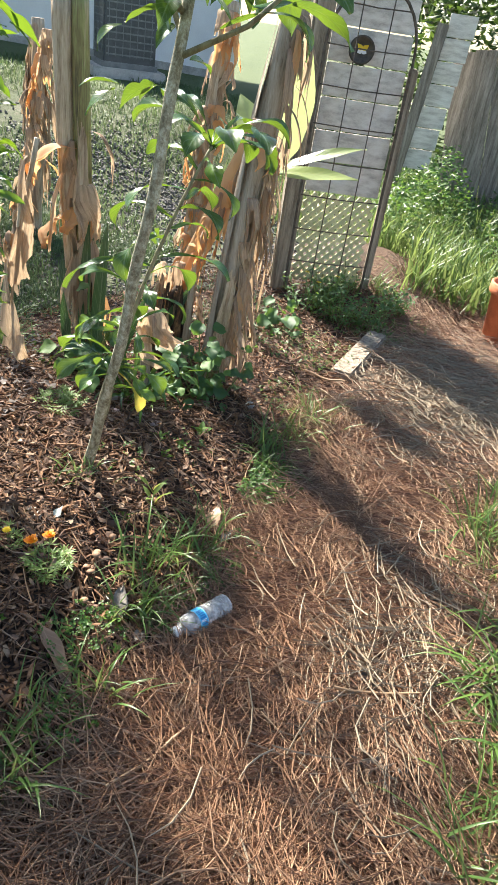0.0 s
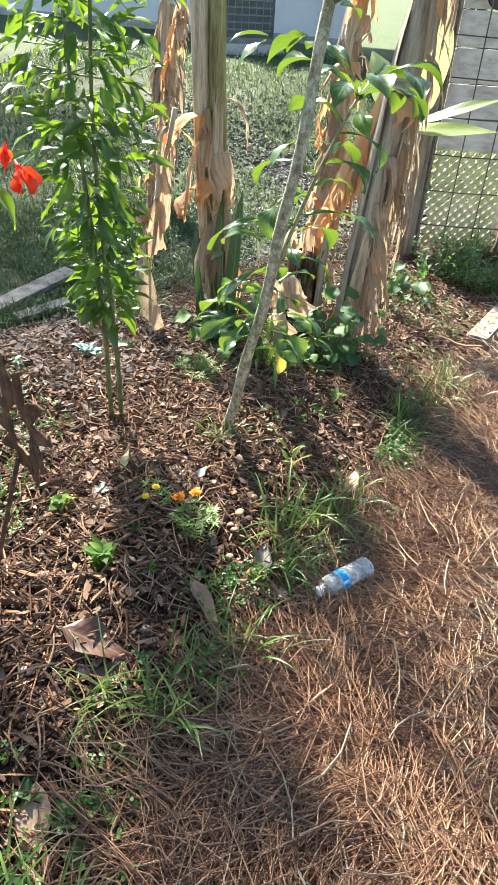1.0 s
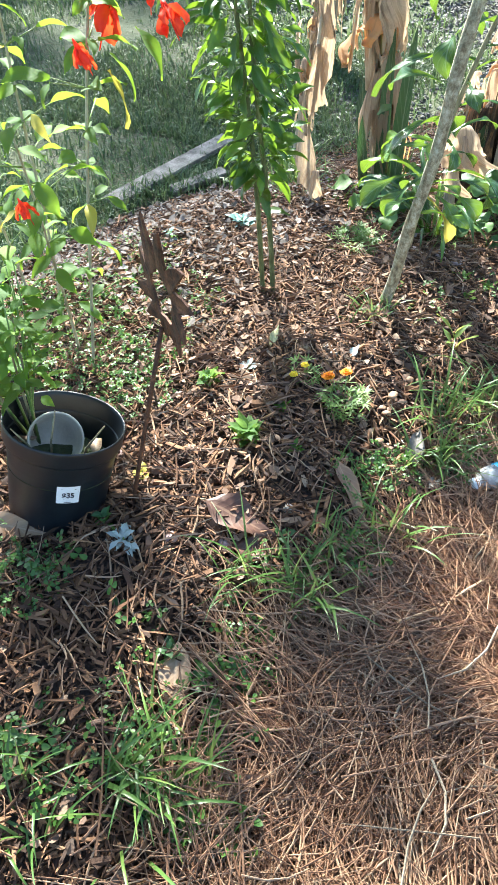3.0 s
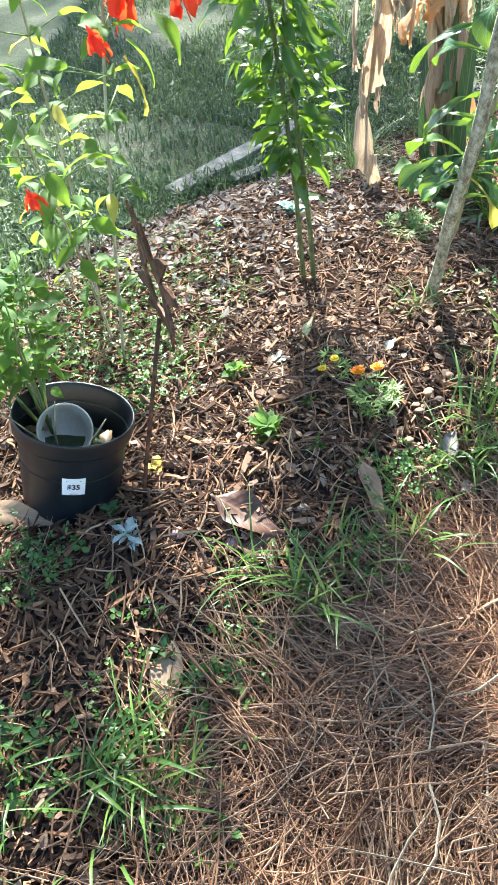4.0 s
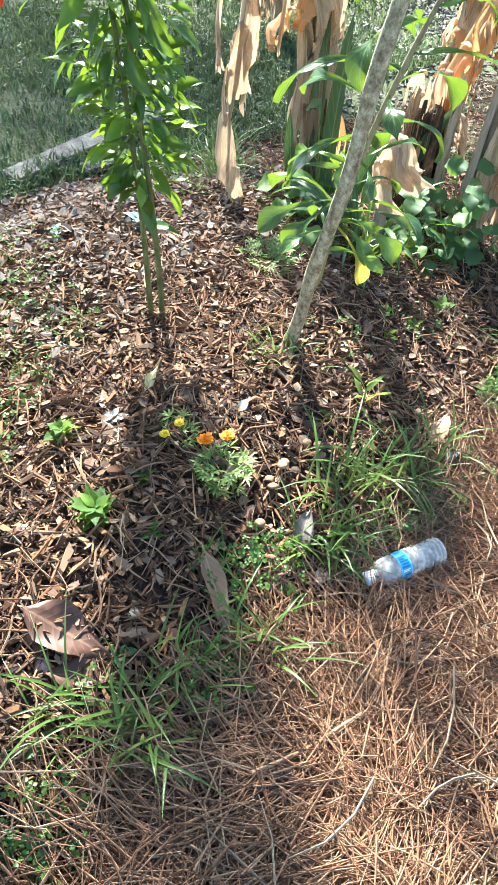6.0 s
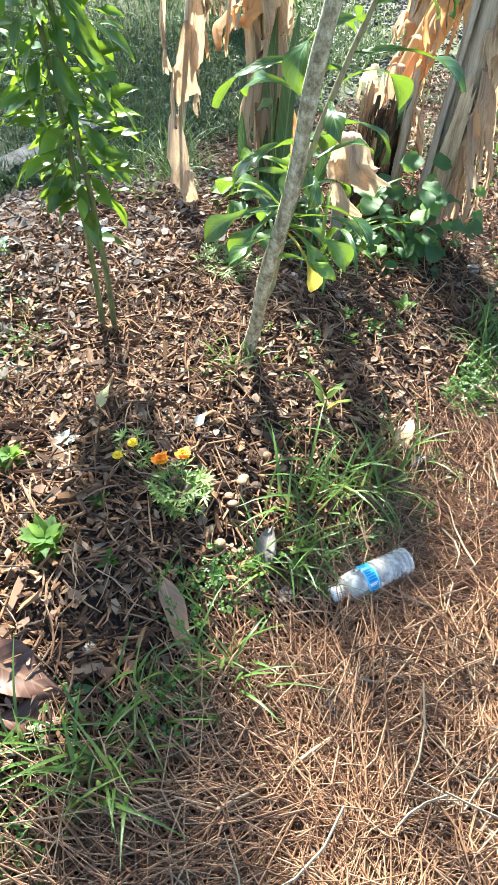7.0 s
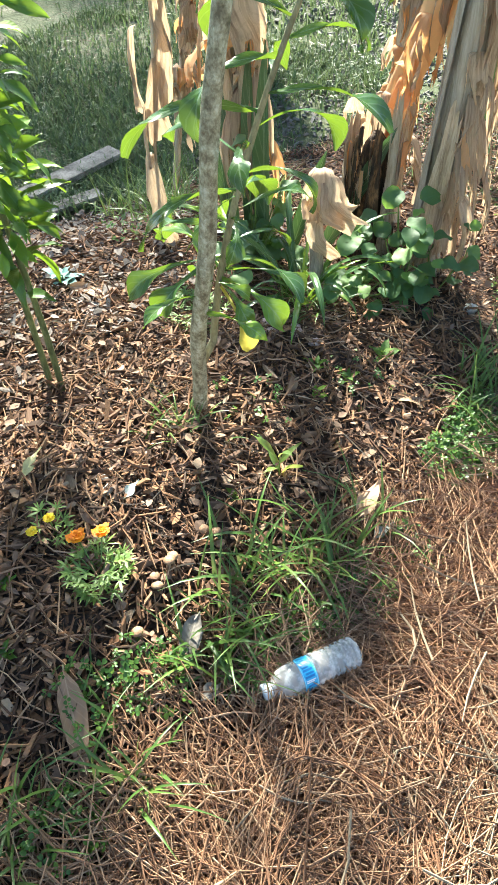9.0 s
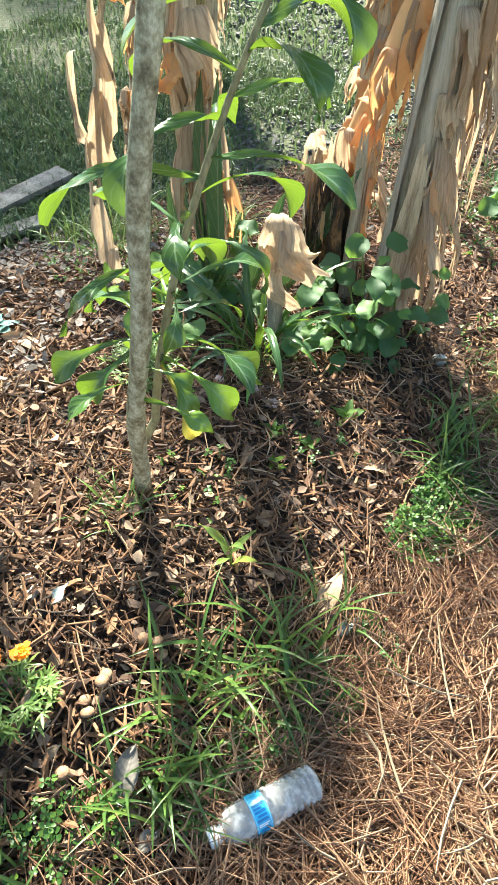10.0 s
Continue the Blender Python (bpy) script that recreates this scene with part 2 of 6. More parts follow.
M["palestem"] = rough_mat("pale_woody_stem", ((0.3, (0.26, 0.23, 0.15)), (0.7, (0.46, 0.43, 0.3))), 40, 260, 0.6, stretch=(1, 1, 0.3))
M["sheath"] = rough_mat("dry_banana_sheath", ((0.2, (0.15, 0.10, 0.06)), (0.38, (0.36, 0.27, 0.18)), (0.55, (0.52, 0.42, 0.30)), (0.78, (0.64, 0.54, 0.41))), 9, 55, 0.78, stretch=(6, 6, 0.5), relief=0.6, distance=0.008)
M["greysheath"] = rough_mat("grey_weathered_sheath", ((0.22, (0.07, 0.048, 0.03)), (0.36, (0.25, 0.20, 0.145)), (0.52, (0.35, 0.30, 0.235)), (0.75, (0.47, 0.41, 0.335))), 8, 60, 0.8, stretch=(5, 5, 0.45), relief=0.45, distance=0.008)
M["pseudostem"] = rough_mat("banana_pseudostem", ((0.28, (0.05, 0.035, 0.018)), (0.45, (0.19, 0.16, 0.06)), (0.6, (0.27, 0.28, 0.10)), (0.75, (0.45, 0.36, 0.22))), 7, 45, 0.55, stretch=(4, 4, 0.35), relief=0.4)
M["rot"] = rough_mat("rotten_stem", ((0.3, (0.012, 0.008, 0.005)), (0.55, (0.07, 0.04, 0.02)), (0.75, (0.3, 0.16, 0.07))), 20, 90, 0.85, stretch=(2, 2, 0.5), relief=0.8, distance=0.012)
M["rust"] = rough_mat("rusted_steel", ((0.3, (0.035, 0.018, 0.012)), (0.55, (0.11, 0.05, 0.028)), (0.75, (0.2, 0.09, 0.045))), 40, 260, 0.75, 0.35, relief=0.5, distance=0.002)
M["blackpot"] = rough_mat("black_nursery_plastic", ((0.3, (0.003, 0.006, 0.010)), (0.7, (0.008, 0.013, 0.018))), 20, 300, 0.40, relief=0.12, distance=0.001)
M["beige"] = rough_mat("beige_plastic", ((0.3, (0.50, 0.44, 0.35)), (0.7, (0.66, 0.59, 0.49))), 15, 200, 0.6, relief=0.1)
M["paper"] = rough_mat("white_paper", ((0.3, (0.74, 0.75, 0.76)), (0.7, (0.85, 0.86, 0.86))), 15, 300, 0.5, relief=0.05)
M["ink"] = rough_mat("black_ink", ((0.3, (0.02, 0.02, 0.025)), (0.7, (0.05, 0.05, 0.06))), 50, 300, 0.5)
M["wood"] = rough_mat("weathered_wood", ((0.25, (0.11, 0.085, 0.06)), (0.5, (0.27, 0.22, 0.165)), (0.75, (0.42, 0.36, 0.28))), 6, 60, 0.85, stretch=(6, 6, 0.5), relief=0.6, distance=0.006)
M["darkwood"] = rough_mat("grey_fence_wood", ((0.25, (0.10, 0.085, 0.07)), (0.5, (0.22, 0.19, 0.16)), (0.75, (0.36, 0.32, 0.28))), 6, 60, 0.9, stretch=(6, 6, 0.5), relief=0.6, distance=0.006)
M["paleboard"] = rough_mat("whitewashed_board", ((0.25, (0.42, 0.385, 0.345)), (0.5, (0.63, 0.59, 0.54)), (0.75, (0.76, 0.73, 0.68))), 5, 60, 0.85, stretch=(0.6, 6, 6), relief=0.5, distance=0.004)
M["lattice"] = rough_mat("cream_lattice", ((0.3, (0.5, 0.48, 0.27)), (0.7, (0.72, 0.69, 0.42))), 12, 120, 0.6)
M["wire"] = rough_mat("rusty_wire", ((0.3, (0.06, 0.045, 0.035)), (0.7, (0.16, 0.13, 0.1))), 30, 200, 0.7, 0.4)
M["white"] = rough_mat("white_house_paint", ((0.3, (0.7, 0.71, 0.72)), (0.7, (0.82, 0.83, 0.83))), 1.2, 60, 0.7, relief=0.2)
M["concrete"] = rough_mat("grey_concrete", ((0.3, (0.28, 0.27, 0.25)), (0.7, (0.5, 0.48, 0.45))), 6, 90, 0.9)
M["acmetal"] = rough_mat("dark_painted_steel", ((0.3, (0.045, 0.05, 0.055)), (0.7, (0.085, 0.09, 0.1))), 8, 120, 0.45, 0.2)
M["acgrille"] = rough_mat("grey_steel_grille", ((0.3, (0.12, 0.13, 0.14)), (0.7, (0.2, 0.21, 0.22))), 8, 120, 0.45, 0.4)
M["terracotta"] = rough_mat("orange_terracotta", ((0.3, (0.42, 0.12, 0.05)), (0.7, (0.6, 0.2, 0.09))), 12, 160, 0.7)
M["pvc"] = rough_mat("weathered_white_board", ((0.3, (0.08, 0.075, 0.065)), (0.5, (0.17, 0.16, 0.14)), (0.7, (0.28, 0.265, 0.24))), 14, 120, 0.9)
M["gravel"] = island_mat("grey_gravel", ((0.0, (0.05, 0.047, 0.043)), (0.5, (0.12, 0.115, 0.107)), (1.0, (0.24, 0.23, 0.215))))
M["canopy"] = island_mat("tree_leaves", ((0.0, (0.02, 0.045, 0.01)), (0.6, (0.05, 0.1, 0.018)), (1.0, (0.13, 0.2, 0.03))), roughness=0.5, through_share=0.35)
M["plaque"] = rough_mat("dark_bronze_plaque", ((0.3, (0.04, 0.035, 0.03)), (0.7, (0.09, 0.075, 0.06))), 40, 200, 0.5, 0.5)
M["cap"] = rough_mat("white_cap_plastic", ((0.3, (0.76, 0.77, 0.78)), (0.7, (0.84, 0.85, 0.85))), 30, 200, 0.35, relief=0.05)
M["bluelabel"] = rough_mat("blue_label_film", ((0.3, (0.03, 0.33, 0.60)), (0.7, (0.07, 0.45, 0.72))), 30, 200, 0.3, relief=0.05)
M["labelprint"] = rough_mat("dark_blue_print", ((0.3, (0.012, 0.13, 0.36)), (0.7, (0.025, 0.19, 0.44))), 30, 200, 0.3, relief=0.05)
M["labelpale"] = rough_mat("pale_blue_print", ((0.3, (0.22, 0.55, 0.75)), (0.7, (0.3, 0.62, 0.8))), 30, 200, 0.3, relief=0.05)
M["lily"] = leaf_mat("lily_leaf", (0.06, 0.13, 0.03), (0.16, 0.25, 0.05), (0.5, 0.5, 0.1), 0.35, 0.4, veins=0.5, rib=(0.3, 0.34, 0.12), spotted=0.3, spot=(0.55, 0.36, 0.06))
M["feather"] = leaf_mat("feathery_leaf", (0.075, 0.145, 0.032), (0.18, 0.28, 0.07), (0.42, 0.55, 0.12), 0.3, 0.5, veins=0)
M["curlbrown"] = leaf_mat("curled_brown_leaf", (0.15, 0.085, 0.05), (0.29, 0.18, 0.11), (0.3, 0.15, 0.07), 0.1, 0.55, veins=0.6, rib=(0.45, 0.33, 0.22))
M["cream"] = leaf_mat("pale_cream_leaf", (0.42, 0.38, 0.16), (0.62, 0.57, 0.30), (0.7, 0.62, 0.3), 0.25, 0.6, veins=0.3)


def clear_plastic():
    """Thin clear plastic, wrinkled and clouded in places."""
    m, nt, b = mat("clear_bottle_plastic")
    b.inputs["Base Color"].default_value = (0.9, 0.92, 0.93, 1)
    b.inputs["Roughness"].default_value = 0.12
    b.inputs["Specular IOR Level"].default_value = 0.8
    v = coords(nt, "Object")
    n = noise_of(nt, v, 70, 4)
    bump(nt, b, n, 0.5, 0.002)
    clear = nt.nodes.new("ShaderNodeBsdfTransparent")
    clear.inputs["Color"].default_value = (0.96, 0.98, 0.98, 1)
    ms = nt.nodes.new("ShaderNodeMixShader")
    nt.links.new(maths(nt, "ADD", 0.29, maths(nt, "MULTIPLY", maths(nt, "SUBTRACT", n, 0.45), 1.1, clamp=True), clamp=True), ms.inputs["Fac"])
    nt.links.new(clear.outputs[0], ms.inputs[1])
    nt.links.new(b.outputs[0], ms.inputs[2])
    nt.links.new(ms.outputs[0], nt.nodes["Material Output"].inputs["Surface"])
    return m


M["pet"] = clear_plastic()

# ---- shape helpers ----
rng = random.Random(7)


def smooth_step(a, b, x):
    k = np.clip((np.asarray(x, float) - a) / (b - a), 0, 1)
    return k * k * (3 - 2 * k)


def lawn_edge(y):
    """Where the mulched bed ends and the lawn begins."""
    return -1.42 + 0.42 * np.clip(np.asarray(y, float) - 3.4, 0, 2.5)


def height(x, y):
    """The ground: a mulched mound between a worn path and a lower lawn."""
    x, y = np.asarray(x, float), np.asarray(y, float)
    path = -0.09 + 0.06 * smooth_step(3.0, 4.3, y)
    bed = 0.115 - 0.10 * smooth_step(2.9, 3.9, y)
    z = path + (bed - path) * smooth_step(0.66, 0.0, x)
    z = z + (-0.115 - z) * smooth_step(0.65, 0.05, x - lawn_edge(y))
    z = z + (-0.04 - z) * smooth_step(4.2, 5.4, y)
    z = z - 0.042 * np.clip(0.98 * (y - 2.6) - 0.19 * (x - 0.2), -2.0, 2.2)
    z = z + 0.50 * smooth_step(5.2, 9.6, y) * smooth_step(-0.9, -2.2, x)
    z = z + 0.22 * np.exp(-(((x - 0.42) / 0.5) ** 2 + ((y - 6.15) / 0.5) ** 2))
    return z


def lumps(x, y):
    return 0.006 * np.sin(x * 23 + 1.3 * np.sin(y * 17)) * np.sin(y * 27 + 1.1 * np.sin(x * 19)) + 0.006 * np.sin(x * 7.1 + 2) * np.sin(y * 8.3)


def gz(x, y):
    return float(height(x, y) + lumps(x, y))


class Form:
    """Vertices, faces and leaf coordinates of one mesh."""

    def __init__(self):
        self.v, self.f, self.uv = [], [], []

    def add(self, verts, faces, uvs=None):
        k = len(self.v)
        self.v += [tuple(p) for p in verts]
        self.f += [tuple(i + k for i in f) for f in faces]
        self.uv += list(uvs) if uvs else [(0.5, 0.5)] * len(verts)

    def mesh(self, name, material, smooth=True):
        me = bpy.data.meshes.new(name)
        me.from_pydata(self.v, [], self.f)
        layer = me.uv_layers.new(name="UVMap")
        idx = np.empty(len(me.loops), dtype=np.int32)
        me.loops.foreach_get("vertex_index", idx)
        layer.data.foreach_set("uv", np.array(self.uv, dtype=np.float32)[idx].ravel())
        me.polygons.foreach_set("use_smooth", [smooth] * len(me.polygons))
        for one in material if isinstance(material, (list, tuple)) else (material,):
            me.materials.append(one)
        me.update()
        return me


def part(name, form, material, parent, label="", smooth=True):
    me = form if isinstance(form, bpy.types.Mesh) else form.mesh(name, material, smooth)
    ob = new(name, me)
    ob.parent = parent
    return tagged(ob, label) if label else ob


def thing(name, at, label, category, group=""):
    ob = new(name)
    ob.empty_display_size = 0.05
    ob.location = at
    return tagged(ob, label, category, group)


def tube(form, pts, radii, sides=8, caps=True, squash=None):
    pts = [Vector(p) for p in pts]
    n = len(pts)
    radii = [radii] * n if isinstance(radii, (int, float)) else radii
    up = Vector((0.3, 0.9, 0.2))
    verts, uvs = [], []
    for i, p in enumerate(pts):
        d = (pts[min(i + 1, n - 1)] - pts[max(i - 1, 0)]).normalized()
        if abs(d.dot(up)) > 0.97:
            up = Vector((0.9, 0.1, 0.4))
        a = (up - d * up.dot(d)).normalized()
        b = d.cross(a)
        up = a
        for s in range(sides):
            th = 2 * math.pi * s / sides
            r = radii[i] * (squash(s / sides, i / max(1, n - 1)) if squash else 1.0)
            verts.append(p + (a * math.cos(th) + b * math.sin(th)) * r)
            uvs.append((s / sides, i / max(1, n - 1)))
    faces = [(i * sides + s, i * sides + (s + 1) % sides, (i + 1) * sides + (s + 1) % sides, (i + 1) * sides + s) for i in range(n - 1) for s in range(sides)]
    if caps:
        faces += [tuple(range(sides))[::-1], tuple(range((n - 1) * sides, n * sides))]
    form.add(verts, faces, uvs)


def box(form, lo, hi, m=None, bevel=0.0):
    """A box, its edges cut by bevel."""
    bm = bmesh.new()
    bmesh.ops.create_cube(bm, size=1.0)
    for v in bm.verts:
        v.co = Vector([l + (c + 0.5) * (h - l) for l, h, c in zip(lo, hi, v.co)])
    if bevel:
        bmesh.ops.bevel(bm, geom=bm.edges[:], offset=bevel, segments=2, affect="EDGES")
    bm.verts.index_update()
    form.add([(m @ v.co) if m else v.co for v in bm.verts], [[v.index for v in f.verts] for f in bm.faces])
    bm.free()


def lathe(form, profile, sides=32, m=None):
    verts = []
    for r, z in profile:
        for s in range(sides):
            a = 2 * math.pi * s / sides
            p = Vector((r * math.cos(a), r * math.sin(a), z))
            verts.append(m @ p if m else p)
    n = len(profile)
    form.add(verts, [(i * sides + s, i * sides + (s + 1) % sides, (i + 1) * sides + (s + 1) % sides, (i + 1) * sides + s) for i in range(n - 1) for s in range(sides)])


def blade(form, length, width, profile, droop=0.6, fold=0.25, wave=0.0, segs=8, cols=2, ragged=0.0, twist=0.0, m=None, rnd=None, thick=0.0):
    """A leaf blade along +y that bends down by droop radians over its length. profile: half widths (0 to 1) from base to tip."""
    rnd = rnd or rng
    verts, uvs = [], []
    y = z = 0.0
    step = length / segs
    k = len(profile) - 1
    ph = rnd.uniform(0, 6)
    for i in range(segs + 1):
        t = i / segs
        j = min(int(t * k), k - 1)
        w = (profile[j] + (profile[j + 1] - profile[j]) * (t * k - j)) * width / 2
        ang = -droop * t * t * 1.5
        tw = twist * t
        for c in range(-cols, cols + 1):
            u = c / cols
            ww = w * u * (1 - (rnd.uniform(0, ragged) if abs(c) == cols else 0))
            up = abs(u) * w * fold + wave * math.sin(9 * t + ph + 2.0 * u) * abs(u)
            px, pz = ww * math.cos(tw) - up * math.sin(tw), ww * math.sin(tw) + up * math.cos(tw)
            p = Vector((px, y - pz * math.sin(ang), z + pz * math.cos(ang)))
            verts.append(m @ p if m else p)
            uvs.append((0.5 + u / 2, t))
        y += step * math.cos(ang)
        z += step * math.sin(ang)
    n = 2 * cols + 1
    form.add(verts, [(i * n + c, i * n + c + 1, (i + 1) * n + c + 1, (i + 1) * n + c) for i in range(segs) for c in range(n - 1)], uvs)


OVATE = (0.05, 0.62, 0.95, 1.0, 0.86, 0.6, 0.28, 0.02)
ELLIPTIC = (0.04, 0.45, 0.85, 1.0, 0.95, 0.7, 0.35, 0.02)
SPOON = (0.10, 0.12, 0.14, 0.15, 0.16, 0.16, 0.16, 0.16, 0.17, 0.20, 0.30, 0.70, 1.0, 0.97, 0.72, 0.30, 0.02)
ROUND = (0.3, 0.85, 1.0, 1.0, 0.9, 0.65, 0.02)
STRAP = (0.7, 0.95, 1.0, 1.0, 0.95, 0.85, 0.6, 0.02)
SHRED = (0.35, 0.7, 1.0, 0.8, 1.0, 0.65, 0.8, 0.4, 0.1)


def blade_mesh(name, material, *args, **kw):
    f = Form()
    blade(f, *args, **kw)
    return f.mesh(name, material)


def aim(pos, way, up=(0, 0, 1), scale=1.0, roll=0.0):
    """A pose whose +y looks along way and whose +z is as near up as it can be."""
    y = Vector(way).normalized()
    x = y.cross(Vector(up))
    x = x.normalized() if x.length > 1e-4 else Vector((1, 0, 0))
    z = x.cross(y)
    r = Matrix((x, y, z)).transposed().to_4x4()
    return Matrix.Translation(pos) @ r @ Matrix.Rotation(roll, 4, "Y") @ Matrix.Scale(scale, 4)


def stick(name, mesh, parent, m):
    """One more piece on shared mesh data, at the world pose m."""
    ob = new(name, mesh)
    ob.parent = parent
    ob.matrix_basis = Matrix.Translation(-parent.location) @ m
    return ob


def local(form, origin):
    form.v = [tuple(np.subtract(p, origin)) for p in form.v]
    return form

# ---- ground ----


def steps(*runs):
    out = []
    for a, b, d in runs:
        out += list(np.arange(a, b, d))
    return np.array(out + [runs[-1][1]])


def build_ground():
    xs = steps((-80, -12, 8), (-12, -3, 0.5), (-3, -1.3, 0.1), (-1.3, 1.9, 0.025), (1.9, 6, 0.3), (6, 80, 8))
    ys = steps((-60, -2, 6), (-2, 0.6, 0.3), (0.6, 5.0, 0.03), (5.0, 8, 0.1), (8, 20, 0.8), (20, 120, 10))
    X, Y = np.meshgrid(xs, ys)
    near = smooth_step(9, 5, np.abs(Y - 3)) * smooth_step(4, 2.5, np.abs(X))
    Z = height(X, Y) + lumps(X, Y) * near
    n, k = len(xs), len(ys)
    i = np.arange(n * k).reshape(k, n)
    faces = np.stack([i[:-1, :-1], i[:-1, 1:], i[1:, 1:], i[1:, :-1]], -1).reshape(-1, 4)
    me = bpy.data.meshes.new("ground")
    me.from_pydata(np.stack([X, Y, Z], -1).reshape(-1, 3).tolist(), [], faces.tolist())
    me.polygons.foreach_set("use_smooth", [True] * len(me.polygons))
    me.materials.append(M["ground"])
    return tagged(new("ground", me), "garden ground of mulch, straw path and patchy lawn", "ground", kind="structure")


def scatter(name, label, category, material, verts, faces, smooth=False):
    """Loose stuff from arrays of pieces: verts (n, k, 3), faces of one piece."""
    n, k, _ = verts.shape
    f = (np.asarray(faces)[None] + (np.arange(n) * k)[:, None, None]).reshape(-1, len(faces[0]))
    me = bpy.data.meshes.new(name)
    me.from_pydata(verts.reshape(-1, 3).tolist(), [], f.tolist())
    me.polygons.foreach_set("use_smooth", [smooth] * len(me.polygons))
    me.materials.append(material)
    return tagged(new(name, me), label, category, kind="stuff")


def chips(r, x, y, length, width, thick, lift):
    """Splinters of bark lying about at x, y."""
    n = len(x)
    a, tilt, rollv = r.uniform(0, 6.283, n), r.normal(0, 0.28, n), r.normal(0, 0.45, n)
    L, W, T = length * r.uniform(0.5, 1.5, n), width * r.uniform(0.5, 1.6, n), thick * r.uniform(0.5, 1.5, n)
    c = np.array([(-1, -0.5, -1), (1, -0.3, -1), (0.7, 1, -1), (-0.8, 0.8, -1), (-0.9, -0.9, 1), (0.8, -0.7, 1), (0.9, 0.6, 1), (-1, 0.5, 1)], float) * 0.5
    p = c[None] * np.stack([L, W, T], -1)[:, None] * r.uniform(0.35, 1.3, (n, 8, 3))
    px, py, pz = p[..., 0], p[..., 1], p[..., 2]
    cr, sr = np.cos(rollv)[:, None], np.sin(rollv)[:, None]
    py, pz = py * cr - pz * sr, py * sr + pz * cr
    ct, st = np.cos(tilt)[:, None], np.sin(tilt)[:, None]
    px, pz = px * ct - pz * st, px * st + pz * ct
    ca, sa = np.cos(a)[:, None], np.sin(a)[:, None]
    px, py = px * ca - py * sa, px * sa + py * ca
    z = height(x, y) + lumps(x, y) + lift * r.uniform(0, 1, n)
    return np.stack([px + x[:, None], py + y[:, None], pz + z[:, None]], -1)


BOX = [(0, 3, 2, 1), (4, 5, 6, 7), (0, 1, 5, 4), (1, 2, 6, 5), (2, 3, 7, 6), (3, 0, 4, 7)]


def needles(r, x, y, length, width, lift, bend=0.25, flat=0.12, angle=None, segs=3):
    """Thin curved stalks lying about: three-sided, tapered."""
    n = len(x)
    a = r.uniform(0, 6.283, n) if angle is None else angle
    L, W = length * r.uniform(0.5, 1.4, n), width * r.uniform(0.6, 1.5, n)
    k, tilt = r.normal(0, bend, n), r.normal(0, flat, n)
    z0 = lift * r.uniform(0.0, 1.0, n)
    rows = []
    for i in range(segs + 1):
        t = i / segs - 0.5
        s = L * t
        cx = x + np.cos(a) * s - np.sin(a) * k * L * (t * t - 0.1) * 1.6
        cy = y + np.sin(a) * s + np.cos(a) * k * L * (t * t - 0.1) * 1.6
        cz = height(cx, cy) + lumps(cx, cy) + z0 + np.abs(tilt * s) + 0.002
        w = W * (1.0 if i < segs else 0.35)
        rows += [np.stack([cx - np.sin(a) * w / 2, cy + np.cos(a) * w / 2, cz], -1), np.stack([cx + np.sin(a) * w / 2, cy - np.cos(a) * w / 2, cz], -1), np.stack([cx, cy, cz + w * 0.7], -1)]
    return np.stack(rows, 1)


def prism(segs):
    return [(3 * i + a, 3 * i + b, 3 * i + 3 + b, 3 * i + 3 + a) for i in range(segs) for a, b in ((0, 1), (1, 2), (2, 0))]


def blades(r, x, y, length, width, lean=0.7, segs=3, base=None):
    """Upright grass blades that arch over, two faces wide."""
    n = len(x)
    a, L, W = r.uniform(0, 6.283, n), length * r.uniform(0.45, 1.4, n), width * r.uniform(0.6, 1.4, n)
    bend = np.abs(r.normal(lean, 0.35, n))
    z0 = (height(x, y) + lumps(x, y)) if base is None else base
    out, up = np.zeros(n), np.zeros(n)
    rows = []
    for i in range(segs + 1):
        t = i / segs
        w = W * (1 - t ** 2.2) * 0.5 + 0.0002
        fold = w * 0.35
        dx, dy = np.cos(a), np.sin(a)
        cx, cy = x + dx * out, y + dy * out
        rows += [np.stack([cx - dy * w, cy + dx * w, z0 + up + fold], -1), np.stack([cx, cy, z0 + up], -1), np.stack([cx + dy * w, cy - dx * w, z0 + up + fold], -1)]
        ang = 1.45 - bend * (0.35 + 1.5 * t)
        out = out + np.cos(ang) * L / segs
        up = up + np.sin(ang) * L / segs
    return np.stack(rows, 1)


def strip(segs):
    return [(3 * i + c, 3 * i + c + 1, 3 * i + c + 4, 3 * i + c + 3) for i in range(segs) for c in (0, 1)]


def in_bed(x, y):
    return (x < 0.42 + 0.10 * smooth_step(2.4, 2.9, y) + 0.06 * np.sin(5 * y) + 0.25 * smooth_step(3.5, 5, y)) & (x > lawn_edge(y) + 0.06 * np.sin(4 * y))


ground = build_ground()
R = np.random.RandomState(11)


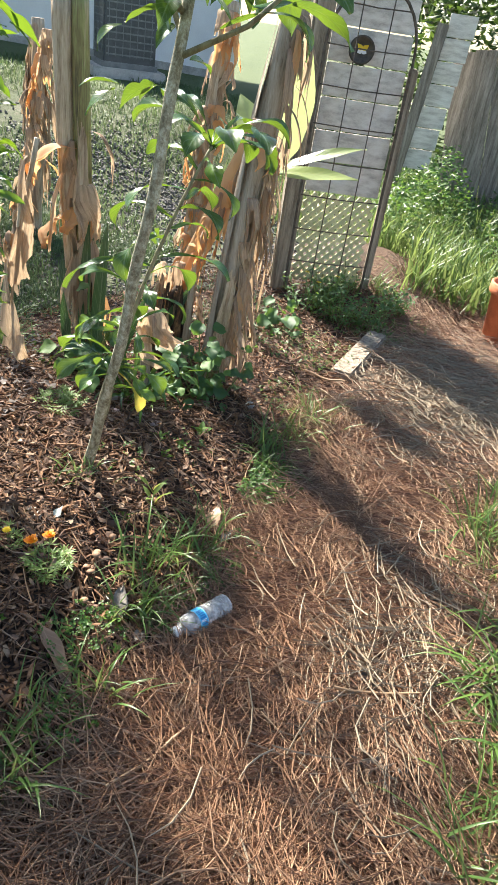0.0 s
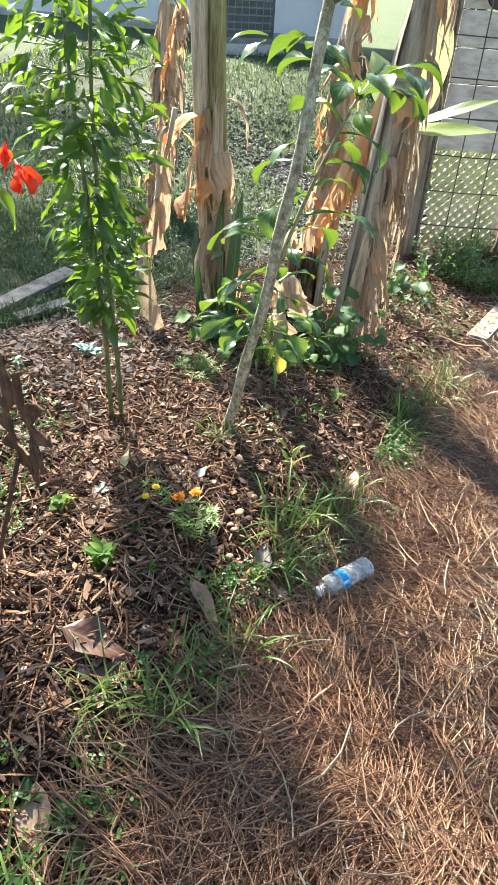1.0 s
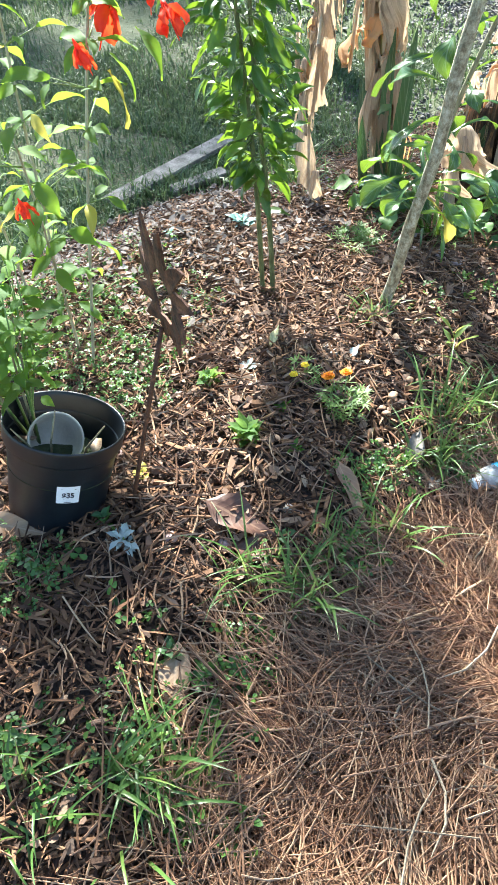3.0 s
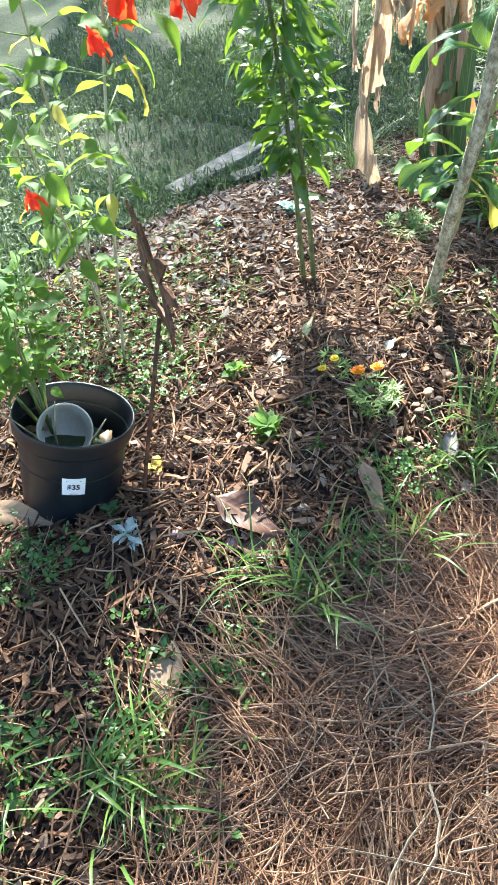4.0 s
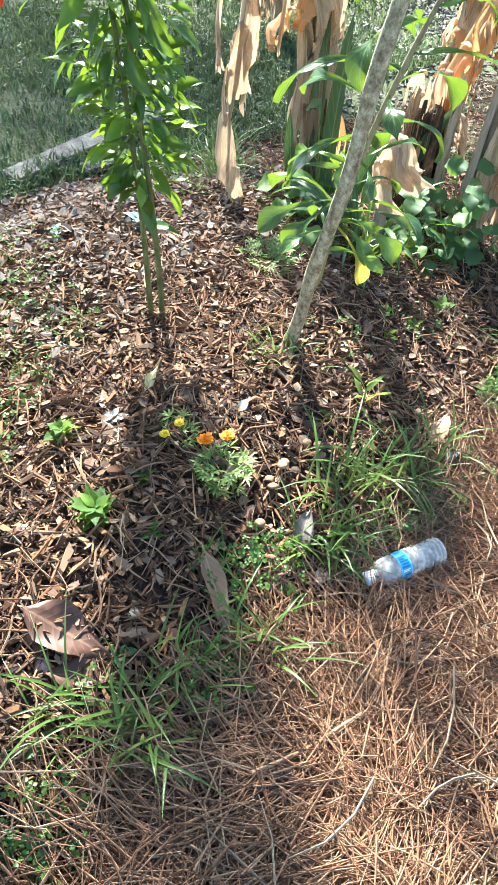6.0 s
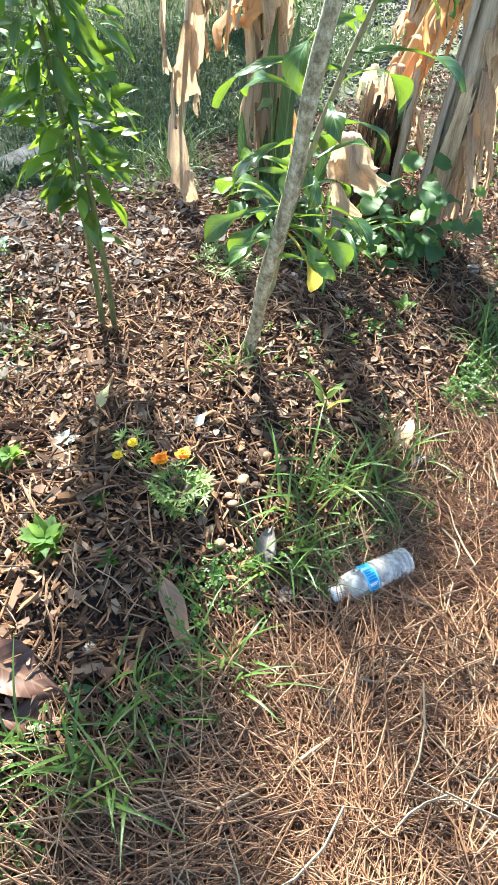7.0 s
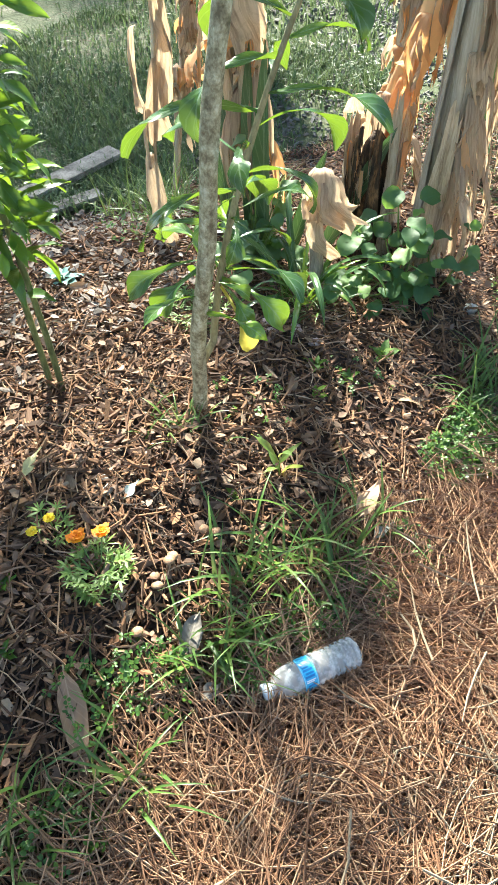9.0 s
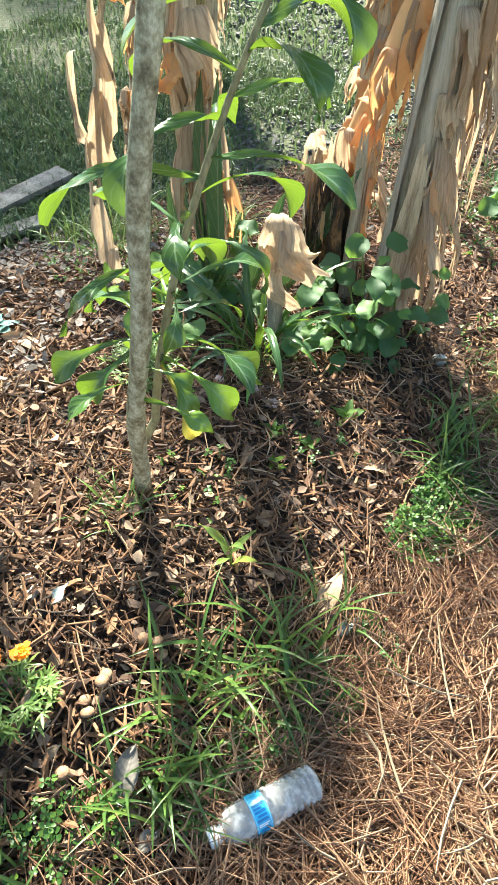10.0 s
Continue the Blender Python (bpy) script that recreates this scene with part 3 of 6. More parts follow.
def bed_stuff():
    x, y = R.uniform(-1.6, 0.75, 54000), 0.9 + 4.9 * R.uniform(0, 1, 54000) ** 1.35
    keep = in_bed(x, y) & (R.uniform(0, 1, len(x)) < np.where(y < 3.6, 1.0, 0.6))
    x, y = x[keep], y[keep]
    big = len(x) // 12
    v = np.concatenate([chips(R, x[:big], y[:big], 0.046, 0.012, 0.007, 0.028), chips(R, x[big:5 * big], y[big:5 * big], 0.055, 0.0042, 0.004, 0.034), chips(R, x[5 * big:8 * big], y[5 * big:8 * big], 0.032, 0.008, 0.005, 0.03), chips(R, x[8 * big:], y[8 * big:], 0.024, 0.0048, 0.004, 0.022)])
    scatter("bark_mulch", "loose brown bark chips covering the planting bed", "mulch", M["chips"], v, BOX)
    n = 76000
    x, y = R.uniform(-1.5, 0.5, n), 0.9 + 4.2 * R.uniform(0, 1, n) ** 1.3
    keep = in_bed(x, y)
    x, y = x[keep], y[keep]
    v = flakes_of(R, x, y, height(x, y) + lumps(x, y) + R.uniform(0.003, 0.018, len(x)), 0.017, 0.5)
    scatter("mulch_litter", "fine brown litter between the bark chips", "mulch", M["chips"], v, [(0, 1, 2, 3), (0, 3, 4, 5)])
    # The largest loose pieces, each on its own.
    kinds = []
    for k in range(12):
        v = chips(R, np.zeros(1), np.zeros(1), 0.045, 0.018, 0.008, 0.0)[0] - np.array([0, 0, float(height(0, 0) + lumps(0, 0))])
        f = Form()
        f.add(v, BOX)
        kinds.append(f.mesh("bark_chip", M["bigchip"], False))
    for i in range(290):
        x, y = R.uniform(-0.35, 0.38), R.uniform(1.85, 3.3)
        ob = new("bark_chip", kinds[i % 12])
        ob.parent = ground
        ob.matrix_basis = Matrix.Translation((x, y, gz(x, y) + R.uniform(0.012, 0.02))) @ Matrix.Rotation(R.uniform(0, 6.28), 4, "Z") @ Matrix.Scale(R.uniform(0.55, 1.15), 4)
    x, y = R.uniform(-1.5, 0.6, 6500), R.uniform(0.9, 5.0, 6500)
    keep = in_bed(x, y) & (np.sin(4 * x + 2 * np.sin(3 * y)) + R.normal(0, 0.7, len(x)) > -0.2)
    x, y = x[keep], y[keep]
    v = flakes_of(R, x, y, height(x, y) + lumps(x, y) + R.uniform(0.016, 0.03, len(x)), 0.02)
    scatter("leaf_litter", "pale crumbled leaf bits strewn on the mulch", "leaf litter", M["litter"], v, [(0, 1, 2, 3), (0, 3, 4, 5)])
    x, y = R.uniform(-1.5, -0.3, 5200), R.uniform(2.45, 3.9, 5200)
    keep = in_bed(x, y) & (R.uniform(0, 1, len(x)) < 0.9 * (-0.1 - x))
    x, y = x[keep], y[keep]
    v = flakes_of(R, x, y, height(x, y) + lumps(x, y) + R.uniform(0.016, 0.032, len(x)), 0.024)
    scatter("leaf_litter", "grey weathered leaf bits on the lawn side of the bed", "leaf litter", M["greylitter"], v, [(0, 1, 2, 3), (0, 3, 4, 5)])
    x, y = R.uniform(-1.5, 0.6, 14000), R.uniform(0.9, 5.5, 14000)
    x, y = np.concatenate([x[in_bed(x, y)], R.uniform(0.34, 0.52, 700)]), np.concatenate([y[in_bed(x, y)], R.uniform(2.05, 2.55, 700)])
    keep = x > -9
    v = needles(R, x[keep], y[keep], 0.075, 0.0027, 0.028)
    scatter("bed_straw", "dry straw bits strewn over the mulch", "straw", M["straw"], v, prism(3))


def path_stuff():
    x, y = R.uniform(0.3, 1.75, 60000), np.concatenate([R.uniform(1.25, 4.0, 51000), R.uniform(4.0, 6.2, 9000)])
    keep = (x > 0.46 - 0.04 * smooth_step(2.1, 1.8, y) + 0.10 * smooth_step(2.4, 2.9, y) + 0.07 * np.sin(6 * y) + 0.25 * smooth_step(3.5, 5, y) + R.normal(0, 0.05, len(x)))
    x, y = x[keep], y[keep]
    along = 3.0 * np.sin(1.7 * x + 0.8 * y) + 2.2 * np.sin(2.3 * y - 1.1 * x) + 1.2 * np.sin(6 * x + 5 * y) + R.normal(0, 0.75, len(x))
    v = needles(R, x, y, 0.16, 0.0021, 0.05, bend=0.55, angle=along)
    scatter("pine_straw", "thick reddish-brown pine straw covering the path", "straw", M["straw"], v, prism(3))
    x, y = np.concatenate([R.normal(1.15, 0.22, 2200), R.normal(1.1, 0.16, 900), R.normal(0.95, 0.5, 700)]), np.concatenate([R.normal(4.3, 0.35, 2200), R.normal(2.7, 0.22, 900), R.uniform(1, 5, 700)])
    keep = x > 0.6
    v = needles(R, x[keep], y[keep], 0.15, 0.003, 0.05, bend=0.4)
    v[..., 2] += 0.012
    scatter("weathered_straw", "grey weathered straw matted on the path", "straw", M["thatch"], v, prism(3))
    for i in range(150):
        x, y = R.uniform(0.55, 1.8), R.uniform(0.95, 5.2)
        v = needles(R, np.array([x]), np.array([y]), 0.17, (0.0036, 0.0032, 0.0085)[i % 3], 0.02, bend=0.14, segs=5)[0]
        v[:, 2] += 0.028
        f = Form()
        f.add(v, prism(5))
        part("dry_stalk", f, M["drystalk"], ground)


def lawn_stuff():
    n = 62000
    x, y = R.uniform(-5.5, -0.8, n), 2.0 + 9 * R.uniform(0, 1, n) ** 1.6
    keep = (x < lawn_edge(y)) & (np.sin(2.1 * x + 0.6 * np.sin(3 * y)) + np.sin(2.7 * y + x) + R.normal(0, 0.6, n) > -0.75) & (x > -1.0 - 0.75 * y) & ((((x + 2.05) / 0.55) ** 2 + ((y - 3.75) / 0.42) ** 2 > 1) | (R.uniform(0, 1, n) < 0.22))
    x, y = x[keep], y[keep]
    scatter("lawn_grass", "short patchy lawn grass with bare dry spots", "grass", M["lawn"], blades(R, x, y, 0.075, 0.0085, 0.9, 2), strip(2))
    n = 48000
    x, y = R.uniform(-3.3, -0.8, n), R.uniform(2.2, 5.8, n)
    keep = (x < lawn_edge(y) + R.normal(0, 0.05, n)) & (np.sin(3.1 * x + 0.6 * np.sin(4 * y)) + np.sin(3.7 * y + x) + R.normal(0, 0.5, n) > -0.5) & ((((x + 2.05) / 0.55) ** 2 + ((y - 3.75) / 0.42) ** 2 > 1) | (R.uniform(0, 1, n) < 0.22))
    scatter("lawn_grass", "short green lawn grass next to the bed", "grass", M["lawn"], blades(R, x[keep], y[keep], 0.07, 0.0068, 0.9, 2), strip(2))
    x, y = R.uniform(-4.5, -0.9, 4000), R.uniform(2.0, 6.0, 4000)
    keep = x < lawn_edge(y)
    scatter("lawn_thatch", "dry thatch lying in the lawn", "straw", M["thatch"], needles(R, x[keep], y[keep], 0.06, 0.002, 0.012), prism(3))
    n = 16000
    x, y = R.uniform(-1.6, 0.1, n), R.uniform(4.4, 9.4, n)
    keep = (x > lawn_edge(y)) & (np.sin(3.3 * x + np.sin(2 * y)) + np.sin(2.9 * y + x) + R.normal(0, 0.5, n) > 0.0)
    scatter("lawn_grass", "thin grass growing behind the bananas", "grass", M["lawn"], blades(R, x[keep], y[keep], 0.07, 0.006, 1.0, 2), strip(2))
    x, y = R.uniform(-1.5, 0.0, 5000), R.uniform(4.3, 8.0, 5000)
    scatter("gravel_patch", "grey gravel and dry bits behind the bananas", "gravel", M["gravel"], chips(R, x, y, 0.03, 0.018, 0.01, 0.01), BOX)
    x, y = R.normal(-2.0, 0.75, 3500), R.normal(7.0, 0.55, 3500)
    keep = (y > 6.0) & (x < -0.5)
    scatter("gravel_patch", "grey gravel patch in the lawn", "gravel", M["gravel"], chips(R, x[keep], y[keep], 0.03, 0.022, 0.016, 0.01), BOX)
    x, y = np.concatenate([R.uniform(0.2, 3.4, 5000), R.uniform(-1.2, 1.0, 1500), R.uniform(0.75, 2.2, 900)]), np.concatenate([R.uniform(6.3, 10, 5000), R.uniform(7.0, 10, 1500), R.uniform(5.75, 6.4, 900)])
    scatter("tall_weeds", "tall sunlit weeds and grass beside the fence", "weeds", M["grass"], blades(R, x, y, 0.3, 0.014, 0.6, 3), strip(3))
    x, y = R.uniform(0.2, 3.0, 9000), R.uniform(6.6, 9.6, 9000)
    x[:1600], y[:1600] = R.normal(0.80, 0.22, 1600), R.normal(8.0, 0.35, 1600)
    tall = 0.4 + 0.6 * np.sin(3 * x) ** 2
    tall[:1600] = 1.5 * np.exp(-((x[:1600] - 0.8) / 0.3) ** 2) + 0.2
    v = leaflets(R, x, y, height(x, y) + R.uniform(0.05, 0.42, len(x)) * tall, 0.05, 0.03)
    scatter("fence_bushes", "leafy green bushes growing along the fence", "bushes", M["weed"], v, [(0, 1, 2, 3)])


def flakes_of(r, x, y, z, length, slim=1.0):
    """Crumbled leaf bits: bent six-cornered scraps of uneven outline."""
    n = len(x)
    a = r.uniform(0, 6.283, n)
    L = length * r.uniform(0.4, 1.5, n)
    W = L * slim * r.uniform(0.3, 0.75, n)
    tx, ty, bend = r.normal(0, 0.35, n), r.normal(0, 0.35, n), r.uniform(-0.5, 0.5, n)
    rows = []
    for u, w in ((-0.5, 0.0), (-0.2, 0.5), (0.25, 0.45), (0.5, 0.0), (0.2, -0.5), (-0.25, -0.42)):
        du, dw = (u + r.uniform(-0.12, 0.12, n)) * L, (w + r.uniform(-0.18, 0.18, n)) * W
        dx, dy = du * np.cos(a) - dw * np.sin(a), du * np.sin(a) + dw * np.cos(a)
        rows.append(np.stack([x + dx, y + dy, z + dx * tx + dy * ty + bend * np.abs(dw)], -1))
    return np.stack(rows, 1)


def leaflets(r, x, y, z, length, width):
    """Small four-cornered leaves at any tilt."""
    n = len(x)
    d = r.normal(0, 1, (n, 3))
    d[:, 2] *= 0.4
    d /= np.linalg.norm(d, axis=1)[:, None]
    s = np.cross(d, np.stack([r.normal(0, 0.4, n), r.normal(0, 0.4, n), np.ones(n)], -1))
    s /= np.linalg.norm(s, axis=1)[:, None]
    L, W = (length * r.uniform(0.6, 1.3, n))[:, None], (width * r.uniform(0.6, 1.3, n))[:, None]
    p = np.stack([x, y, z], -1)
    nrm = np.cross(d, s) * L * 0.15
    return np.stack([p, p + d * L * 0.5 + s * W * 0.5 + nrm, p + d * L, p + d * L * 0.5 - s * W * 0.5 + nrm], 1)


def clover(name, label, spots, size=0.0065):
    """Low creeping leaves of three rounded leaflets, round the given spots (x, y, radius, count)."""
    xs, ys = [], []
    for cx, cy, rad, n in spots:
        a, q = R.uniform(0, 6.283, n), rad * np.sqrt(R.uniform(0, 1, n))
        xs.append(cx + q * np.cos(a))
        ys.append(cy + q * np.sin(a))
    x, y = np.concatenate(xs), np.concatenate(ys)
    n = len(x)
    z = height(x, y) + lumps(x, y) + R.uniform(0.012, 0.05, n)
    s = size * R.uniform(0.5, 1.25, n)
    tx, ty, a0 = R.normal(0, 0.5, n), R.normal(0, 0.5, n), R.uniform(0, 6.283, n)
    leaves = []
    for k in range(3):
        b = a0 + 2.094 * k + R.uniform(-0.25, 0.25, n)
        ex, ey = np.cos(b), np.sin(b)
        rows = []
        for along, across, up in ((0.05, 0.0, 0.0), (0.6, 0.5, 0.12), (1.15, 0.55, 0.05), (1.3, 0.0, -0.12), (1.15, -0.55, 0.05), (0.6, -0.5, 0.12)):
            dx, dy = s * (along * ex - across * ey), s * (along * ey + across * ex)
            rows.append(np.stack([x + dx, y + dy, z + dx * tx + dy * ty + s * up], -1))
        leaves.append(np.stack(rows, 1))
    return scatter(name, label, "weeds", M["weed"], np.concatenate(leaves), [(0, 1, 2, 3), (0, 3, 4, 5)], smooth=True)


M["litter"] = island_mat("leaf_litter", ((0.0, (0.10, 0.055, 0.034)), (0.45, (0.20, 0.125, 0.085)), (0.8, (0.30, 0.205, 0.13)), (1.0, (0.47, 0.355, 0.25))))
M["greylitter"] = island_mat("grey_leaf_litter", ((0.0, (0.07, 0.055, 0.045)), (0.5, (0.17, 0.14, 0.12)), (1.0, (0.32, 0.28, 0.25))))
M["bigchip"] = leaf_mat("large_bark_chip", (0.06, 0.03, 0.018), (0.24, 0.14, 0.085), (0.5, 0.36, 0.24), 0.0, 0.85, veins=0)
M["drystalk"] = leaf_mat("dry_stalk_piece", (0.28, 0.18, 0.10), (0.48, 0.35, 0.21), (0.66, 0.53, 0.36), 0.0, 0.6, veins=0)
M["thatch"] = island_mat("dry_thatch", ((0.0, (0.15, 0.115, 0.075)), (0.5, (0.29, 0.23, 0.155)), (1.0, (0.46, 0.39, 0.28))), roughness=0.7)
bed_stuff()
path_stuff()
lawn_stuff()


def grass_clump(x, y, n=26, length=0.22, width=0.006, lean=0.7, spread=0.05, seed=0, label="clump of long green grass at the bed edge"):
    r = np.random.RandomState(seed + 50)
    px, py = r.normal(x, spread, n), r.normal(y, spread, n)
    v = blades(r, px, py, length, width, lean, 5)
    f = np.array(strip(5))
    z = gz(x, y)
    me = bpy.data.meshes.new("grass_clump")
    me.from_pydata((v - np.array([x, y, z])).reshape(-1, 3).tolist(), [], (f[None] + (np.arange(n) * v.shape[1])[:, None, None]).reshape(-1, 4).tolist())
    me.polygons.foreach_set("use_smooth", [True] * len(me.polygons))
    me.materials.append(M["grass"])
    ob = tagged(new("grass_clump", me), label, "grass", kind="stuff")
    ob.location = (x, y, z)
    return ob


def edge_grass():
    spots = [(0.372, 1.545, 40, 0.20, 0.0062), (0.341, 1.507, 20, 0.20, 0.005), (0.375, 1.969, 26, 0.17, 0.0065), (0.350, 2.004, 22, 0.20, 0.0055), (0.287, 1.914, 18, 0.22, 0.004), (0.373, 2.104, 26, 0.17, 0.0055), (0.431, 2.247, 26, 0.17, 0.0055), (0.330, 2.302, 12, 0.11, 0.004),
             (0.414, 2.458, 24, 0.17, 0.005), (0.399, 2.624, 34, 0.22, 0.006), (0.422, 2.739, 30, 0.23, 0.0065), (0.463, 2.787, 24, 0.19, 0.0065), (0.408, 2.527, 24, 0.19, 0.0055), (0.474, 2.920, 14, 0.17, 0.006), (0.501, 3.515, 40, 0.19, 0.0055), (0.525, 3.398, 22, 0.14, 0.005), (0.578, 3.807, 36, 0.2, 0.0055),
             (0.554, 3.654, 26, 0.17, 0.005), (0.212, 1.426, 12, 0.13, 0.0045), (0.274, 1.363, 16, 0.16, 0.0045), (0.071, 2.818, 22, 0.10, 0.005), (0.036, 2.798, 10, 0.08, 0.005), (-0.004, 3.408, 24, 0.17, 0.0045), (-0.775, 3.668, 50, 0.22, 0.005), (-0.900, 3.887, 60, 0.22, 0.005), (-1.095, 3.792, 50, 0.2, 0.005), (-0.519, 3.986, 50, 0.2, 0.005),
             (1.297, 3.338, 50, 0.24, 0.007), (1.368, 3.484, 40, 0.24, 0.006), (1.342, 3.159, 30, 0.22, 0.007), (1.319, 2.674, 40, 0.26, 0.008), (1.364, 2.488, 34, 0.24, 0.008), (1.372, 2.874, 36, 0.24, 0.007), (1.318, 2.337, 44, 0.2, 0.006), (1.292, 2.184, 40, 0.2, 0.006), (1.398, 2.041, 40, 0.2, 0.006),
             (0.300, 5.350, 40, 0.26, 0.006), (0.440, 5.600, 30, 0.25, 0.006), (0.740, 4.950, 24, 0.16, 0.006), (0.640, 5.650, 40, 0.2, 0.006)]
    for i, (x, y, n, length, w) in enumerate(spots):
        near = 0.78 if x < 0.6 and y < 3.1 else 0.92
        grass_clump(x, y, int(n * 1.25), length * near, w, 0.8, 0.028 + 0.012 * (n > 28), i)


edge_grass()
clover("clover", "low rounded weeds spreading at the bed edge", [(0.564, 3.296, 0.10, 520), (0.534, 3.212, 0.08, 260), (0.554, 3.388, 0.09, 260), (0.542, 2.767, 0.07, 190), (0.511, 2.642, 0.06, 130), (0.572, 2.919, 0.07, 120), (0.460, 2.526, 0.06, 80), (0.357, 2.381, 0.07, 110), (0.305, 2.283, 0.06, 60), (0.357, 1.802, 0.07, 110), (0.397, 1.731, 0.07, 80), (0.368, 1.578, 0.09, 120), (0.436, 1.557, 0.08, 80),
       (0.288, 1.965, 0.05, 40), (0.280, 1.630, 0.08, 40), (1.387, 2.389, 0.14, 420), (1.490, 2.871, 0.3, 260), (0.414, 2.133, 0.06, 60), (0.150, 2.988, 0.1, 30), (0.263, 3.269, 0.1, 30), (0.370, 4.550, 0.3, 400), (0.640, 5.250, 0.35, 600), (0.470, 3.950, 0.15, 100), (-0.730, 3.625, 0.25, 200), (0.245, 1.477, 0.1, 60)])
clover("round_weed", "low weeds with round bright leaves in the grass", [(0.358, 1.734, 0.05, 16), (0.444, 1.718, 0.04, 10), (0.414, 1.550, 0.06, 22), (0.525, 1.575, 0.04, 9), (0.200, 1.453, 0.05, 16), (0.400, 1.634, 0.05, 16), (0.175, 1.725, 0.05, 9), (-0.008, 1.705, 0.05, 14), (0.482, 1.516, 0.05, 14), (0.300, 1.560, 0.06, 12), (0.515, 2.800, 0.05, 22), (0.545, 2.930, 0.04, 14)], 0.0105)
clover("creeping_weed", "pale green creeping weed around the pot", [(-0.404, 2.136, 0.2, 520), (-0.642, 2.262, 0.22, 520), (-0.506, 2.507, 0.22, 330), (-0.314, 2.313, 0.12, 120), (-0.851, 2.598, 0.3, 380), (-0.923, 2.306, 0.25, 360), (-0.239, 2.166, 0.1, 120), (-0.012, 1.643, 0.08, 130), (-0.139, 1.613, 0.1, 120)], 0.0055)

# ---- boundary: house, fence, gate, distance ----


def house():
    h = thing("house", (-6.5, 13.0, 0.30), "white painted house wall behind the lawn", "house")
    f = Form()
    box(f, (-9, 0, 0), (3.6, 0.25, 3.2), bevel=0.01)
    part("wall", f, M["white"], h, smooth=False)
    f = Form()
    box(f, (-9.1, -0.45, 3.2), (3.9, 3.0, 3.36), bevel=0.02)
    part("roof", f, M["concrete"], h, smooth=False)
    f = Form()
    box(f, (-9, -0.03, 0.0), (3.6, -0.002, 0.18), bevel=0.005)
    part("plinth", f, M["concrete"], h, smooth=False)
    return h


def air_conditioner():
    c = Vector((-3.69, 10.87, 0.37))
    a = Matrix.Rotation(radians(38), 4, "Z") @ Matrix.Diagonal((0.66, 0.66, 1.1, 1))
    pad = thing("concrete_pad", c, "square grey concrete pad on the lawn", "concrete pad")
    f = Form()
    box(f, (-0.72, -0.62, -0.02), (0.72, 0.62, 0.11), a, 0.02)
    part("slab", f, M["concrete"], pad, smooth=False)
    u = thing("air_conditioner", c + Vector((0, 0, 0.12)), "dark grey outdoor air conditioner unit with louvred sides", "air conditioner")
    f = Form()
    box(f, (-0.52, -0.5, 0.03), (0.52, 0.5, 1.12), a, 0.03)
    part("body", f, M["acmetal"], u, smooth=False)
    f = Form()
    box(f, (-0.56, -0.54, 0.0), (0.56, 0.54, 0.06), a, 0.01)
    part("base", f, M["acgrille"], u, smooth=False)
    f = Form()
    box(f, (-0.55, -0.53, 1.12), (0.55, 0.53, 1.2), a, 0.03)
    part("top", f, M["acmetal"], u, smooth=False)
    f = Form()
    box(f, (-0.46, -0.006, -0.008), (0.46, 0.006, 0.008), None, 0.002)
    slat = f.mesh("slat", M["acgrille"], False)
    f = Form()
    box(f, (-0.006, -0.46, -0.008), (0.006, 0.46, 0.008), None, 0.002)
    slat_side = f.mesh("slat", M["acgrille"], False)
    for i in range(13):
        z = 0.14 + 0.074 * i
        stick("slat", slat, u, Matrix.Translation(u.location) @ a @ Matrix.Translation((0, -0.503, z)))
        stick("slat", slat_side, u, Matrix.Translation(u.location) @ a @ Matrix.Translation((-0.523, 0, z)))
    f = Form()
    box(f, (-0.006, -0.005, -0.46), (0.006, 0.005, 0.46), None, 0.002)
    bar = f.mesh("grille_bar", M["acgrille"], False)
    for i in range(7):
        stick("grille_bar", bar, u, Matrix.Translation(u.location) @ a @ Matrix.Translation((-0.42 + 0.14 * i, -0.512, 0.58)))
        stick("grille_bar", bar, u, Matrix.Translation(u.location) @ a @ Matrix.Translation((-0.532, -0.42 + 0.14 * i, 0.58)))


def plank_fence():
    f0 = thing("plank_fence", (0.80, 9.0, -0.13), "weathered grey upright plank fence with gaps", "fence")
    r = random.Random(3)
    x = 0.0
    for i in range(17):
        w = r.uniform(0.17, 0.23)
        f = Form()
        h = 1.42 + r.uniform(-0.06, 0.06)
        box(f, (x, -0.012, -0.1), (x + w, 0.012, h), Matrix.Translation((x, r.uniform(-0.012, 0.012), 0)) @ Matrix.Rotation(-0.15 + r.uniform(-0.03, 0.03), 4, "Y") @ Matrix.Translation((-x, 0, 0)), 0.004)
        part("plank", f, M["darkwood"], f0, smooth=False)
        x += w + r.choice((0.004, 0.01, 0.035, 0.05))
    for z in (0.3, 1.05):
        f = Form()
        box(f, (-0.15 * z, 0.03, z), (x - 0.15 * z, 0.07, z + 0.1), None, 0.004)
        part("rail", f, M["darkwood"], f0, smooth=False)
    s = thing("side_fence", (0.30, 8.7, -0.13), "grey board fence panel with a dark post", "fence")
    f = Form()
    box(f, (-0.05, -0.05, -0.1), (0.05, 0.05, 1.62), Matrix.Rotation(0.09, 4, "Y"), 0.006)
    part("post", f, M["darkwood"], s, smooth=False)
    for i in range(7):
        f = Form()
        x0 = 0.055 + 0.09 * (0.34 + 0.19 * i)
        box(f, (x0, -0.012 + r.uniform(0, 0.006), 0.38 + 0.19 * i), (x0 + 0.25, 0.012, 0.562 + 0.19 * i), Matrix.Rotation(0.2, 4, "Z"), 0.004)
        part("board", f, M["paleboard"], s, smooth=False)


